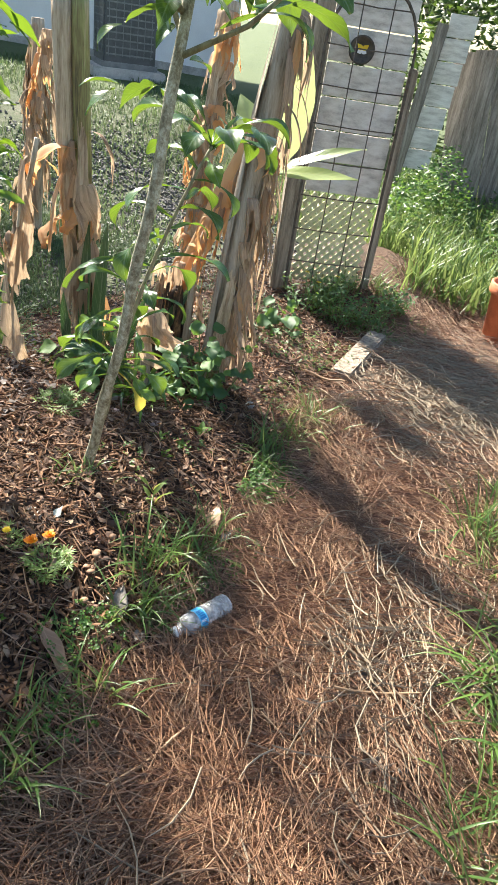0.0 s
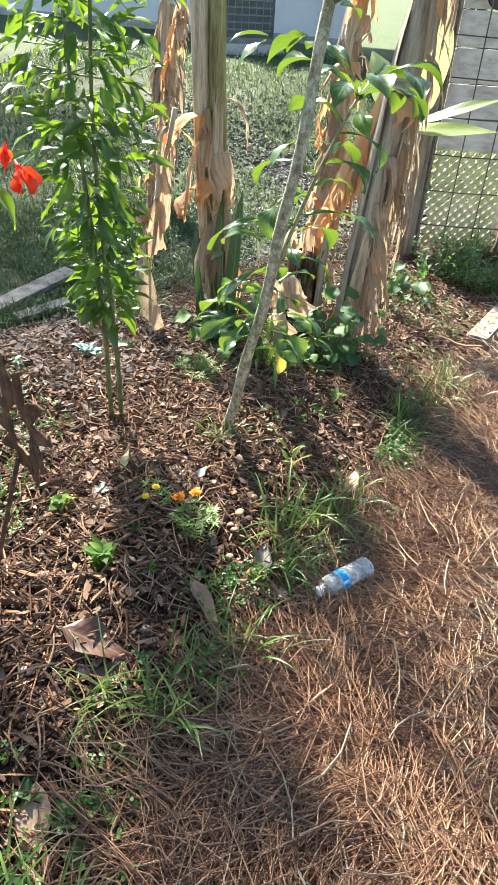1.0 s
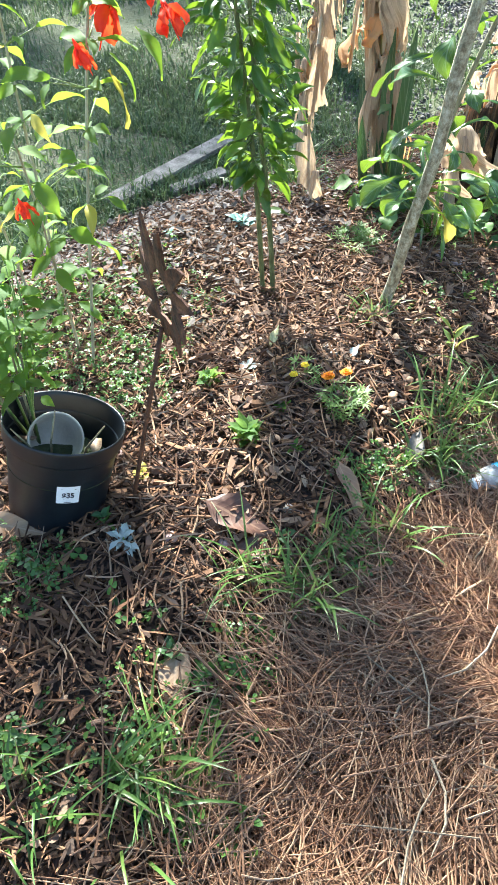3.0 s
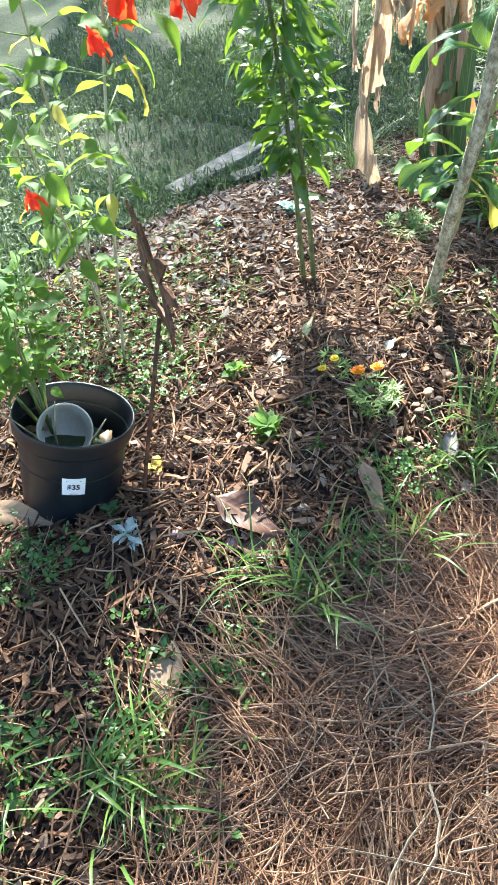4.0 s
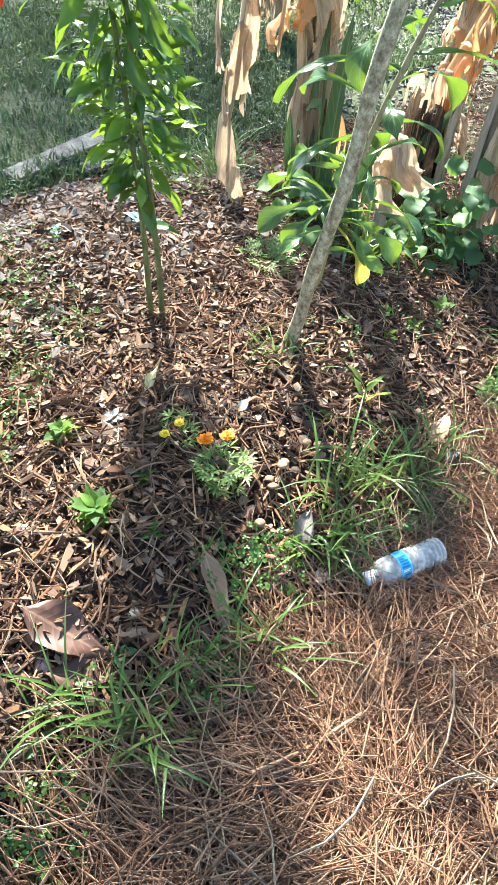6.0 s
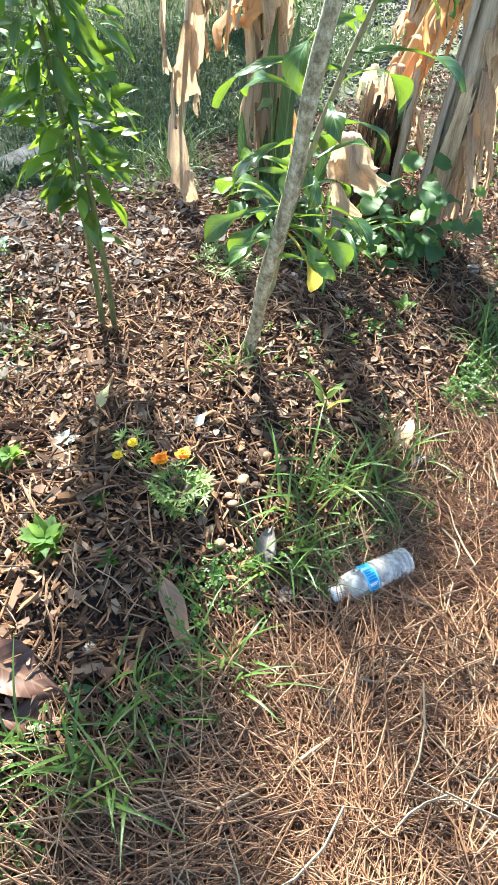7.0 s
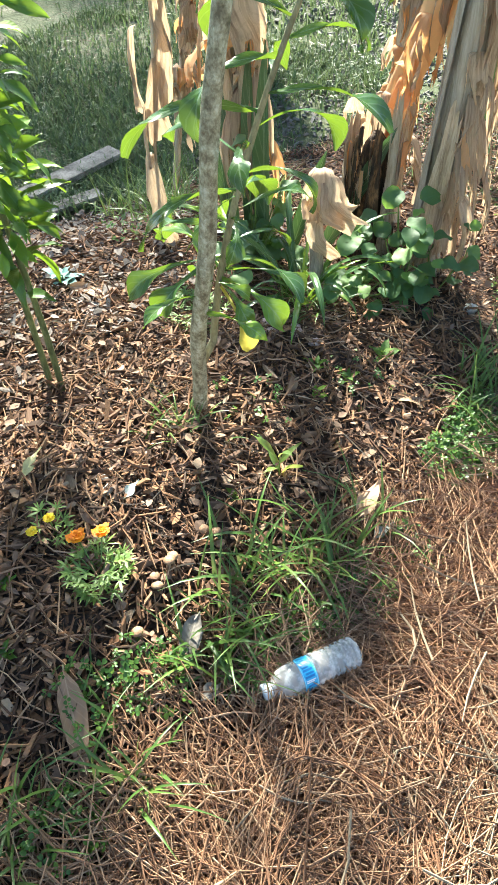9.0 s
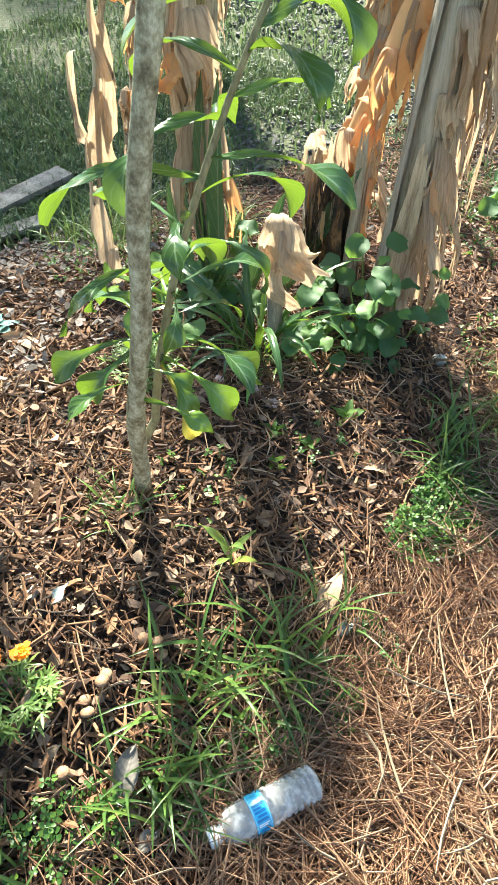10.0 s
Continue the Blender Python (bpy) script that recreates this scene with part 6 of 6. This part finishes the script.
def garden_stake():
    b = Vector((-0.004, 1.893, gz(-0.004, 1.893) - 0.03))
    s = thing("garden_stake", b, "rusty metal sun ornament on a thin garden stake", "garden stake")
    way = Vector((0.16, 0.276, 1.0)).normalized()
    f = Form()
    tube(f, [way * k for k in (0.0, 0.15, 0.3, 0.45)], 0.0042, 8)
    part("rod", f, M["rust"], s)
    # Sun ring in a plane that holds the rod; rays of uneven length.
    a = radians(155)
    side = Vector((math.cos(a), math.sin(a), 0))
    up = Vector((0, 0, 1))
    nrm = side.cross(up)
    cen = Vector((0.088, 0.115, 0.50))
    r = random.Random(6)
    verts, faces = [], []
    n = 72
    for i in range(n):
        th = 2 * math.pi * i / n
        phase = (i % 6)
        top = max(0.0, math.sin(th))
        spike = (0.0, 0.35, 0.8, 1.0, 0.55, 0.2)[phase]
        ro = 0.062 + spike * (0.034 + 0.03 * top)
        sk = th + 0.12 * spike
        for k, (rad, an) in enumerate(((0.040 + 0.004 * math.sin(5 * th), th), (ro, sk))):
            for dz in (-0.002, 0.002):
                verts.append(cen + side * math.cos(an) * rad + up * math.sin(an) * rad * 1.12 + nrm * (dz + 0.010 * spike * math.sin(3 * th) * k))
    for i in range(n):
        p, q = 4 * i, 4 * ((i + 1) % n)
        faces += [(p, p + 2, q + 2, q), (p + 1, q + 1, q + 3, p + 3), (p + 2, p + 3, q + 3, q + 2), (p, q, q + 1, p + 1)]
    f = Form()
    f.add(verts, faces)
    part("sun_ring", f, M["rust"], s, smooth=False)


def water_bottle():
    a, d = Vector((0.512, 2.485, 0)), Vector((0.468, 0.884, 0))
    c = Vector((a.x, a.y, gz(a.x, a.y) + 0.034))
    e = Vector((a.x + d.x * 0.185, a.y + d.y * 0.185, 0))
    e.z = gz(e.x, e.y) + 0.047
    t = thing("water_bottle", c, "empty clear plastic water bottle with blue label and white cap", "bottle")
    m = (e - c).normalized().to_track_quat("Z", "Y").to_matrix().to_4x4() @ Matrix.Scale(0.91, 4)
    f = Form()
    prof = [(0.0115, 0.012), (0.0125, 0.017), (0.0150, 0.0185), (0.0150, 0.0205), (0.0135, 0.022), (0.0205, 0.0265), (0.0272, 0.035), (0.0310, 0.046), (0.0325, 0.060), (0.0328, 0.072), (0.0318, 0.075), (0.0318, 0.106), (0.0328, 0.109)]
    z = 0.112
    for k in range(7):
        waist = 0.0016 * math.sin(math.pi * k / 6)
        prof += [(0.0326 - waist, z), (0.0329 - waist, z + 0.004), (0.0305 - waist, z + 0.0072), (0.0305 - waist, z + 0.0095)]
        z += 0.0118
    prof += [(0.0325, z), (0.0315, z + 0.006), (0.027, z + 0.011), (0.02, z + 0.009), (0.0, z + 0.006)]
    lathe(f, prof, 40, m)
    part("body", f, M["pet"], t)
    f = Form()
    lathe(f, [(0.0, -0.001), (0.0150, -0.001), (0.0160, 0.001), (0.0160, 0.012), (0.0157, 0.013), (0.0157, 0.0165), (0.013, 0.0165)], 36, m)
    cap = part("cap", f, M["cap"], t, "white screw cap")
    for k in range(24):
        f = Form()
        box(f, (0.0157, -0.0006, 0.0015), (0.0165, 0.0006, 0.0115), m @ Matrix.Rotation(0.2618 * k, 4, "Z"))
        part("grip_ridge", f, M["cap"], cap, smooth=False)
    f = Form()
    lathe(f, [(0.0324, 0.0755), (0.0326, 0.0765), (0.0326, 0.1045), (0.0324, 0.1055)], 40, m)
    lab = part("label_band", f, M["bluelabel"], t, "blue paper band")
    # Lettering shapes that cannot be read.
    up = m.inverted().to_3x3() @ Vector((0.4, -0.5, 1.0))
    th0 = math.atan2(up.y, up.x)
    for da, z0, dz, half, key in ((-0.62, 0.080, 0.020, 0.0022, "labelprint"), (-0.45, 0.080, 0.014, 0.0018, "labelprint"), (-0.28, 0.080, 0.020, 0.0022, "labelprint"), (-0.08, 0.083, 0.017, 0.0020, "labelprint"), (0.12, 0.080, 0.020, 0.0022, "labelprint"), (0.34, 0.080, 0.020, 0.0009, "cap"), (0.44, 0.080, 0.016, 0.0009, "cap"), (0.70, 0.082, 0.018, 0.0022, "labelprint")):
        f = Form()
        box(f, (0.0323, -half, z0), (0.0329, half, z0 + dz), m @ Matrix.Rotation(th0 + da, 4, "Z"))
        part("print_bar", f, M[key], lab, smooth=False)
    for z0 in (0.0765, 0.1025):
        f = Form()
        lathe(f, [(0.0325, z0), (0.0328, z0 + 0.0003), (0.0328, z0 + 0.0014), (0.0325, z0 + 0.0017)], 40, m)
        part("border_line", f, M["labelpale"], lab)


# ---- small things on the bed ----


def fallen_leaf(x, y, length, width, angle, key, label, droop=0.2, wave=0.008, profile=OVATE, lift=0.012, tilt=0.0, seed=0, roll=0.0, fold=0.2):
    z = gz(x, y) + lift
    t = thing("fallen_leaf", (x, y, z), label, "dead leaf", "fallen leaves on the bed")
    f = Form()
    slope = (gz(x + 0.05 * math.cos(angle), y + 0.05 * math.sin(angle)) - gz(x - 0.05 * math.cos(angle), y - 0.05 * math.sin(angle))) / 0.1
    blade(f, length, width, profile, droop, fold, wave, 12, 3, 0.08, m=aim((-math.cos(angle) * length / 2, -math.sin(angle) * length / 2, -slope * length / 2), (math.cos(angle), math.sin(angle), slope + tilt), roll=roll), rnd=random.Random(seed))
    part("blade", f, M[key], t)
    f = Form()
    s = (-math.cos(angle) * length / 2, -math.sin(angle) * length / 2, -slope * length / 2)
    tube(f, [s, tuple(q * 1.12 for q in s[:2]) + (s[2] - 0.002,)], [0.0018, 0.0012], 5)
    part("stalk", f, M["twig"], t)


def fallen_leaves():
    fallen_leaf(0.205, 2.012, 0.17, 0.085, 0.25, "brownleaf", "large dark brown fallen leaf on the mulch", 0.15, 0.01, seed=1, lift=0.03)
    fallen_leaf(0.262, 1.985, 0.13, 0.05, 0.75, "brownleaf", "dark brown fallen leaf with pale veins", 0.1, 0.008, seed=2, lift=0.022)
    fallen_leaf(0.330, 2.240, 0.18, 0.046, -0.6, "curlbrown", "pointed brown leaf lying at the bed edge", 0.25, 0.006, seed=3, lift=0.034, roll=-0.3, fold=0.35)
    fallen_leaf(0.298, 1.678, 0.14, 0.06, -0.98, "tanleaf", "curled tan leaf lying in the grass", 0.3, 0.006, seed=4, lift=0.025)
    fallen_leaf(0.474, 1.618, 0.12, 0.035, 0.85, "curlbrown", "curled brown leaf on the straw", -0.9, 0.006, seed=5, lift=0.03)
    fallen_leaf(-0.140, 1.705, 0.17, 0.055, 0.40, "tanleaf", "tan fallen leaf against the black pot", 0.3, 0.006, seed=6, lift=0.03, roll=0.5)
    fallen_leaf(-0.350, 2.513, 0.15, 0.045, 0.25, "greyleaf", "grey weathered leaf on the mulch", 0.2, 0.006, seed=7)
    fallen_leaf(-0.171, 2.221, 0.11, 0.03, 0.9, "brownleaf", "small reddish brown leaf on the mulch", 0.3, 0.005, seed=8, roll=0.4)
    fallen_leaf(0.382, 3.315, 0.10, 0.045, 0.7, "tanleaf", "curled tan leaf on the mulch", 0.6, 0.006, seed=9, lift=0.02)
    fallen_leaf(0.364, 2.483, 0.095, 0.045, 1.9, "greyleaf", "grey curled dead leaf in the grass", 0.5, 0.008, seed=10, lift=0.03, tilt=0.5)
    fallen_leaf(0.441, 2.434, 0.06, 0.025, 1.4, "greyleaf", "small grey crumpled leaf at the straw edge", 0.7, 0.008, seed=20, lift=0.02, tilt=0.3)
    fallen_leaf(-0.473, 3.097, 0.17, 0.055, 0.35, "tanleaf", "pale tan papery leaf on the mulch", 0.5, 0.01, seed=11, lift=0.02)
    fallen_leaf(-0.409, 3.014, 0.12, 0.05, -0.5, "brownleaf", "brown leaf lying on the mulch", 0.3, 0.006, seed=12)
    fallen_leaf(1.037, 2.560, 0.15, 0.06, 0.35, "greyleaf", "crumpled grey leaf on the straw path", 0.3, 0.014, seed=13, lift=0.035)
    fallen_leaf(0.456, 2.954, 0.10, 0.042, 1.6, "tanleaf", "tan leaf standing among the weeds", 0.3, 0.006, seed=14, lift=0.03, tilt=0.5)
    fallen_leaf(0.511, 2.920, 0.055, 0.025, 1.2, "silver", "small grey-green leaf among the weeds", 0.3, 0.006, seed=21, lift=0.03, tilt=0.4)
    fallen_leaf(-0.085, 2.541, 0.085, 0.022, 1.9, "cream", "pale yellow fallen leaf on the mulch", 0.2, 0.004, seed=15, lift=0.022, tilt=0.3)
    fallen_leaf(0.114, 2.616, 0.045, 0.022, 1.5, "silver", "pale grey leaf standing in the mulch", 0.2, 0.004, seed=22, lift=0.025, tilt=0.6)
    fallen_leaf(-0.102, 3.361, 0.11, 0.045, 2.2, "greyleaf", "grey folded leaf under the tree", 0.5, 0.008, seed=16, lift=0.03)
    fallen_leaf(0.658, 1.788, 0.05, 0.02, 1.0, "tanleaf", "small tan leaf on the straw", 0.3, 0.004, seed=17, lift=0.035)
    fallen_leaf(1.086, 2.329, 0.12, 0.035, 0.2, "greyleaf", "grey leaf on the straw path", 0.2, 0.008, seed=18, lift=0.04)
    fallen_leaf(0.041, 1.500, 0.12, 0.05, 1.3, "tanleaf", "tan leaf on the dark mulch", 0.2, 0.006, seed=19, lift=0.02)


def pebble(x, y, size, key, label, seed, name="stone", flat=0.6):
    r = np.random.RandomState(seed)
    bm = bmesh.new()
    bmesh.ops.create_icosphere(bm, subdivisions=2, radius=1.0)
    k = r.uniform(1.5, 3.0, 3)
    for v in bm.verts:
        q = 1 + 0.18 * math.sin(k[0] * v.co.x * 2 + seed) + 0.14 * math.sin(k[1] * v.co.y * 3 + 2 * seed)
        v.co = Vector((v.co.x * size * q, v.co.y * size * 0.75 * q, v.co.z * size * flat * q))
    f = Form()
    bm.verts.index_update()
    f.add([v.co for v in bm.verts], [[v.index for v in q.verts] for q in bm.faces])
    bm.free()
    ob = part(name, f, M[key], None, label)
    tagged(ob, category=name.replace("_", " "), group="stones on the bed")
    ob.location, ob.rotation_euler = (x, y, gz(x, y) + size * flat * 0.55), (0, 0, r.uniform(0, 6))


def stones():
    for i, (x, y, s) in enumerate(((0.197, 1.953, 0.018), (0.161, 1.920, 0.013), (0.112, 1.891, 0.018), (-0.691, 2.598, 0.026), (-0.614, 2.665, 0.021), (0.043, 3.292, 0.024), (0.108, 3.279, 0.018), (-0.037, 3.269, 0.017), (-0.142, 1.997, 0.02), (0.000, 3.241, 0.014))):
        pebble(x, y, s, "pinkstone", "pale pink stone lying on the mulch", i)
    for i, (x, y, s) in enumerate(((0.327, 3.781, 0.026), (0.243, 2.115, 0.014), (-0.210, 2.606, 0.014), (0.066, 2.592, 0.014), (0.040, 2.606, 0.012), (-0.349, 2.624, 0.012))):
        pebble(x, y, s, "stone", "pale grey stone lying on the mulch", i + 20)


def mushroom(x, y, size, tall, seed):
    r = random.Random(seed)
    t = thing("mushroom", (x, y, gz(x, y)), "small tan mushroom growing in the mulch", "mushroom", "mushrooms by the marigold")
    lean = Vector((r.uniform(-0.4, 0.4) * tall, r.uniform(-0.4, 0.4) * tall, tall))
    f = Form()
    tube(f, [(0, 0, -0.005), lean * 0.5 + Vector((0.002, 0, 0)), lean], [size * 0.26, size * 0.2, size * 0.18], 7)
    part("stem", f, M["mushroom"], t)
    f = Form()
    m = Matrix.Translation(lean) @ Matrix.Rotation(r.uniform(-0.35, 0.35), 4, "X") @ Matrix.Rotation(r.uniform(-0.3, 0.3), 4, "Y")
    lathe(f, [(0.0, size * 0.5), (size * 0.45, size * 0.44), (size * 0.8, size * 0.25), (size * 1.0, -size * 0.05), (size * 0.95, -size * 0.12), (size * 0.5, -size * 0.02), (0.0, 0.0)], 16, m)
    part("cap", f, M["mushroom"], t)


def mushrooms():
    for i, (x, y, s, h) in enumerate(((0.249, 2.542, 0.013, 0.03), (0.269, 2.549, 0.013, 0.035), (0.258, 2.494, 0.013, 0.022), (0.257, 2.515, 0.011, 0.02), (0.304, 2.430, 0.013, 0.03), (0.256, 2.644, 0.012, 0.022), (0.273, 2.649, 0.012, 0.028), (0.301, 2.658, 0.012, 0.025), (0.223, 2.489, 0.010, 0.02))):
        mushroom(x, y, s * 0.9, h * 1.25, i)


def marigold(x, y, blooms, n, spread, key, label, seed):
    r = random.Random(seed)
    b = Vector((x, y, gz(x, y)))
    t = thing("marigold", b, label, "flower", "marigolds on the bed")
    kinds = leaf_kinds("leaf", "feather", 3, 0.022, 0.0042, ELLIPTIC, 0.4, 0.2, 0, 4, 1, seed=seed)
    for i in range(n):
        a, q = r.uniform(0, 6.28), spread * math.sqrt(r.random())
        p = b + Vector((math.cos(a) * q, math.sin(a) * q, r.uniform(0.01, 0.055)))
        for k in range(5):
            aa = a + (k - 2) * 0.7
            stick("leaf", r.choice(kinds), t, aim(p, (math.cos(aa), math.sin(aa), r.uniform(-0.1, 0.9)), scale=r.uniform(0.7, 1.2)))
        if i % 4 == 0:
            f = Form()
            tube(f, [(0, 0, 0), p - b], [0.0015, 0.001], 5)
            part("stem", f, M["greenstem"], t)
    for dx, dy, dz, s in blooms:
        f = Form()
        tube(f, [(0, 0, 0), (dx * 0.6, dy * 0.6, dz * 0.6), (dx, dy, dz)], [0.0016, 0.0014, 0.0013], 6)
        part("stem", f, M["greenstem"], t)
        f = Form()
        lathe(f, [(0.0, -0.004), (0.003, -0.003), (0.004, 0.002), (0.002, 0.005), (0.0, 0.006)], 10)
        bloom = part("bloom", f, M[key], t, "ruffled bloom")
        bloom.location = (dx, dy, dz)
        rr = random.Random(seed + 1)
        petal = leaf_kinds("petal", key, 3, 0.016, 0.010, (0.3, 0.7, 1.0, 1.0, 0.8), 0.5, 0.3, 0.0015, 4, 1, seed=seed)
        for ring, (k, le, rise) in enumerate(((11, 1.0, 0.25), (9, 0.75, 0.7), (6, 0.5, 1.6))):
            for i in range(k):
                a = 6.283 * i / k + ring
                p = part("petal", rr.choice(petal), None, bloom)
                p.matrix_basis = aim((0, 0, 0), (math.cos(a), math.sin(a), rise), scale=le * s)


def seedling(x, y, n, size, key, label, seed, up=0.5, name="seedling", profile=OVATE, width=0.5):
    r = random.Random(seed)
    b = Vector((x, y, gz(x, y)))
    t = thing(name, b, label, "plant")
    kinds = leaf_kinds("leaf", key, 3, size, size * width, profile, 0.5, 0.2, 0.002, 7, seed=seed)
    f = Form()
    tall = size * 0.8
    tube(f, [(0, 0, -0.005), (0.002, 0, tall * 0.5), (0.004, 0.002, tall)], [0.0022, 0.0018, 0.001], 6)
    part("stem", f, M["greenstem"], t)
    for i in range(n):
        a = 2.4 * i + r.uniform(-0.3, 0.3)
        z = tall * (0.15 + 0.85 * i / n)
        stick("leaf", r.choice(kinds), t, aim(b + Vector((0, 0, z)), (math.cos(a), math.sin(a), r.uniform(0.4, 1.2) * up * 2), scale=r.uniform(0.6, 1.15) * (1.1 - 0.4 * i / n)))


def weed_bush(x, y, rad, h, bloom, seed):
    """A loose bushy weed of many thin stems with small leaves."""
    r = random.Random(seed)
    b = Vector((x, y, gz(x, y)))
    t = thing("weed", b, "bushy green weed with yellow flowers before the gate" if bloom else "bushy green weed before the gate", "weed", "weeds before the gate")
    kinds = leaf_kinds("leaf", "heart", 3, 0.05, 0.017, ELLIPTIC, 0.5, 0.2, 0.002, 6, 1, seed=seed)
    for k in range(14):
        a, q = 2.4 * k, rad * math.sqrt((k + 0.5) / 14)
        foot = Vector((math.cos(a) * q * 0.5, math.sin(a) * q * 0.5, 0))
        tip = Vector((math.cos(a) * q, math.sin(a) * q, h * r.uniform(0.6, 1.1)))
        f = Form()
        tube(f, [foot, foot.lerp(tip, 0.5) + Vector((0, 0, 0.02)), tip], [0.003, 0.0022, 0.0012], 5)
        part("stem", f, M["greenstem"], t)
        for i in range(9):
            aa = 2.4 * i + r.uniform(0, 1)
            stick("leaf", r.choice(kinds), t, aim(b + foot.lerp(tip, 0.2 + 0.8 * i / 8), (math.cos(aa), math.sin(aa), r.uniform(-0.2, 0.9)), scale=r.uniform(0.7, 1.2)))
        if k < bloom:
            fl = part("flower", petal_ring, None, t, "small yellow flower")
            fl.location = tip


def petal_ring_mesh():
    f = Form()
    for i in range(8):
        a = 0.785 * i
        blade(f, 0.016, 0.011, ROUND, 0.3, 0.2, segs=4, cols=1, m=aim((0, 0, 0), (math.cos(a), math.sin(a), 0.4)))
    return f.mesh("flower", M["gold"])


petal_ring = petal_ring_mesh()


def small_plants():
    marigold(0.179, 2.452, ((-0.052, 0.012, 0.075, 1.05), (-0.022, 0.046, 0.077, 1.0)), 85, 0.055, "orange", "small marigold plant with two orange blooms", 1)
    marigold(0.061, 2.461, ((0.0, 0.0, 0.05, 0.65), (-0.01, -0.035, 0.04, 0.65)), 16, 0.03, "gold", "small marigold with yellow blooms", 2)
    marigold(-0.201, 3.175, (), 130, 0.085, "gold", "low feathery green herb without flowers", 3)
    seedling(0.073, 2.205, 26, 0.058, "hibiscus", "young green pepper seedling in the mulch", 4)
    seedling(-0.122, 2.304, 16, 0.045, "hibiscus", "small bright green seedling in the mulch", 5)
    seedling(0.082, 2.328, 8, 0.03, "hibiscus", "tiny green seedling in the mulch", 6)
    seedling(0.169, 2.249, 7, 0.026, "hibiscus", "tiny green seedling in the mulch", 22)
    seedling(0.244, 2.760, 6, 0.025, "hibiscus", "tiny green seedling in the mulch", 16)
    seedling(0.160, 3.204, 7, 0.035, "hibiscus", "small green seedling in the mulch", 17)
    seedling(0.235, 3.232, 8, 0.036, "hibiscus", "small green seedling in the mulch", 18)
    seedling(0.251, 3.381, 9, 0.042, "hibiscus", "small green seedling in the mulch", 23)
    seedling(0.205, 3.132, 6, 0.03, "hibiscus", "small green seedling in the mulch", 24)
    seedling(0.274, 2.045, 7, 0.035, "heart", "small leafy seedling at the bed edge", 7)
    seedling(-0.008, 1.832, 8, 0.036, "heart", "small leafy weed beside the pot", 8)
    seedling(0.194, 1.450, 10, 0.036, "heart", "low leafy weed in the dark mulch", 9)
    seedling(0.279, 1.872, 8, 0.035, "heart", "low leafy weed in the grass", 19)
    seedling(0.255, 1.712, 8, 0.04, "heart", "low leafy weed with tiny blue flowers", 20)
    seedling(0.061, 1.815, 18, 0.044, "silver", "silvery white dusty miller plant", 10, 0.3, "dusty_miller", (0.1, 0.5, 0.3, 0.9, 0.5, 1.0, 0.6, 0.8, 0.3, 0.02), 0.38)
    # A crumpled white dead leaf, built from the silvery blades of a seedling.
    seedling(-0.072, 2.402, 8, 0.04, "silver", "whitish crumpled dead leaf in the mulch", 21, 0.25, "dusty_miller", ELLIPTIC, 0.4)
    seedling(-0.603, 3.086, 14, 0.06, "succulent", "blue-green succulent rosette in the mulch", 11, 0.35, "succulent", ELLIPTIC, 0.5)
    seedling(-0.746, 2.867, 8, 0.045, "succulent", "small pale succulent in the mulch", 12, 0.3, "succulent", ELLIPTIC, 0.45)
    seedling(0.278, 2.872, 6, 0.10, "lily", "small strap-leaved shoot with yellowing tips", 13, 0.7, "lily_shoot", ELLIPTIC, 0.2)
    seedling(-0.042, 1.977, 3, 0.033, "yellowleaf", "small weed with yellowing round leaves", 14, 0.6, "seedling", ROUND, 0.8)
    for i, (x, y, rad, h, bloom) in enumerate(((0.270, 5.170, 0.2, 0.22, 2), (0.480, 5.100, 0.15, 0.18, 0), (0.640, 5.150, 0.14, 0.18, 0), (0.360, 5.370, 0.14, 0.2, 1), (0.740, 5.450, 0.12, 0.16, 0))):
        weed_bush(x, y, rad, h, bloom, 30 + i)


def yard_things():
    # Boards along the lawn edge.
    for i, (a, b, w) in enumerate((((-1.56, 3.33), (-1.54, 4.20), 0.10), ((-1.40, 3.58), (-1.31, 3.87), 0.07))):
        d = Vector((b[0] - a[0], b[1] - a[1], gz(*b) - gz(*a)))
        t = thing("edging_board", (a[0], a[1], gz(*a) + 0.022), "weathered pale board lying at the lawn edge", "board", "boards at the lawn edge")
        f = Form()
        m = Matrix.Rotation(math.atan2(d.y, d.x), 4, "Z") @ Matrix.Rotation(0.12, 4, "X")
        box(f, (0, -w / 2, -0.012), (Vector(d[:2]).length, w / 2, 0.012), m, 0.004)
        part("board", f, M["pvc"], t, smooth=False)
    a, b = Vector((0.616, 4.36, 0)), Vector((0.718, 4.99, 0))
    d = b - a
    t = thing("edging_block", (a.x, a.y, gz(a.x, a.y)), "grey weathered timber edging the path", "block")
    f = Form()
    box(f, (0, -0.055, -0.03), (d.length, 0.055, 0.035), Matrix.Rotation(math.atan2(d.y, d.x), 4, "Z"), 0.01)
    part("block", f, M["wood"], t, smooth=False)
    t = thing("terracotta_pot", (1.39, 5.46, gz(1.39, 5.46) - 0.005), "orange terracotta pot standing by the path", "plant pot")
    f = Form()
    lathe(f, [(0.0, 0.0), (0.085, 0.0), (0.095, 0.01), (0.12, 0.30), (0.135, 0.30), (0.14, 0.31), (0.14, 0.36), (0.132, 0.365), (0.12, 0.355), (0.11, 0.3), (0.0, 0.29)], 36)
    part("body", f, M["terracotta"], t)


black_pot()
garden_stake()
water_bottle()
fallen_leaves()
stones()
mushrooms()
small_plants()
yard_things()
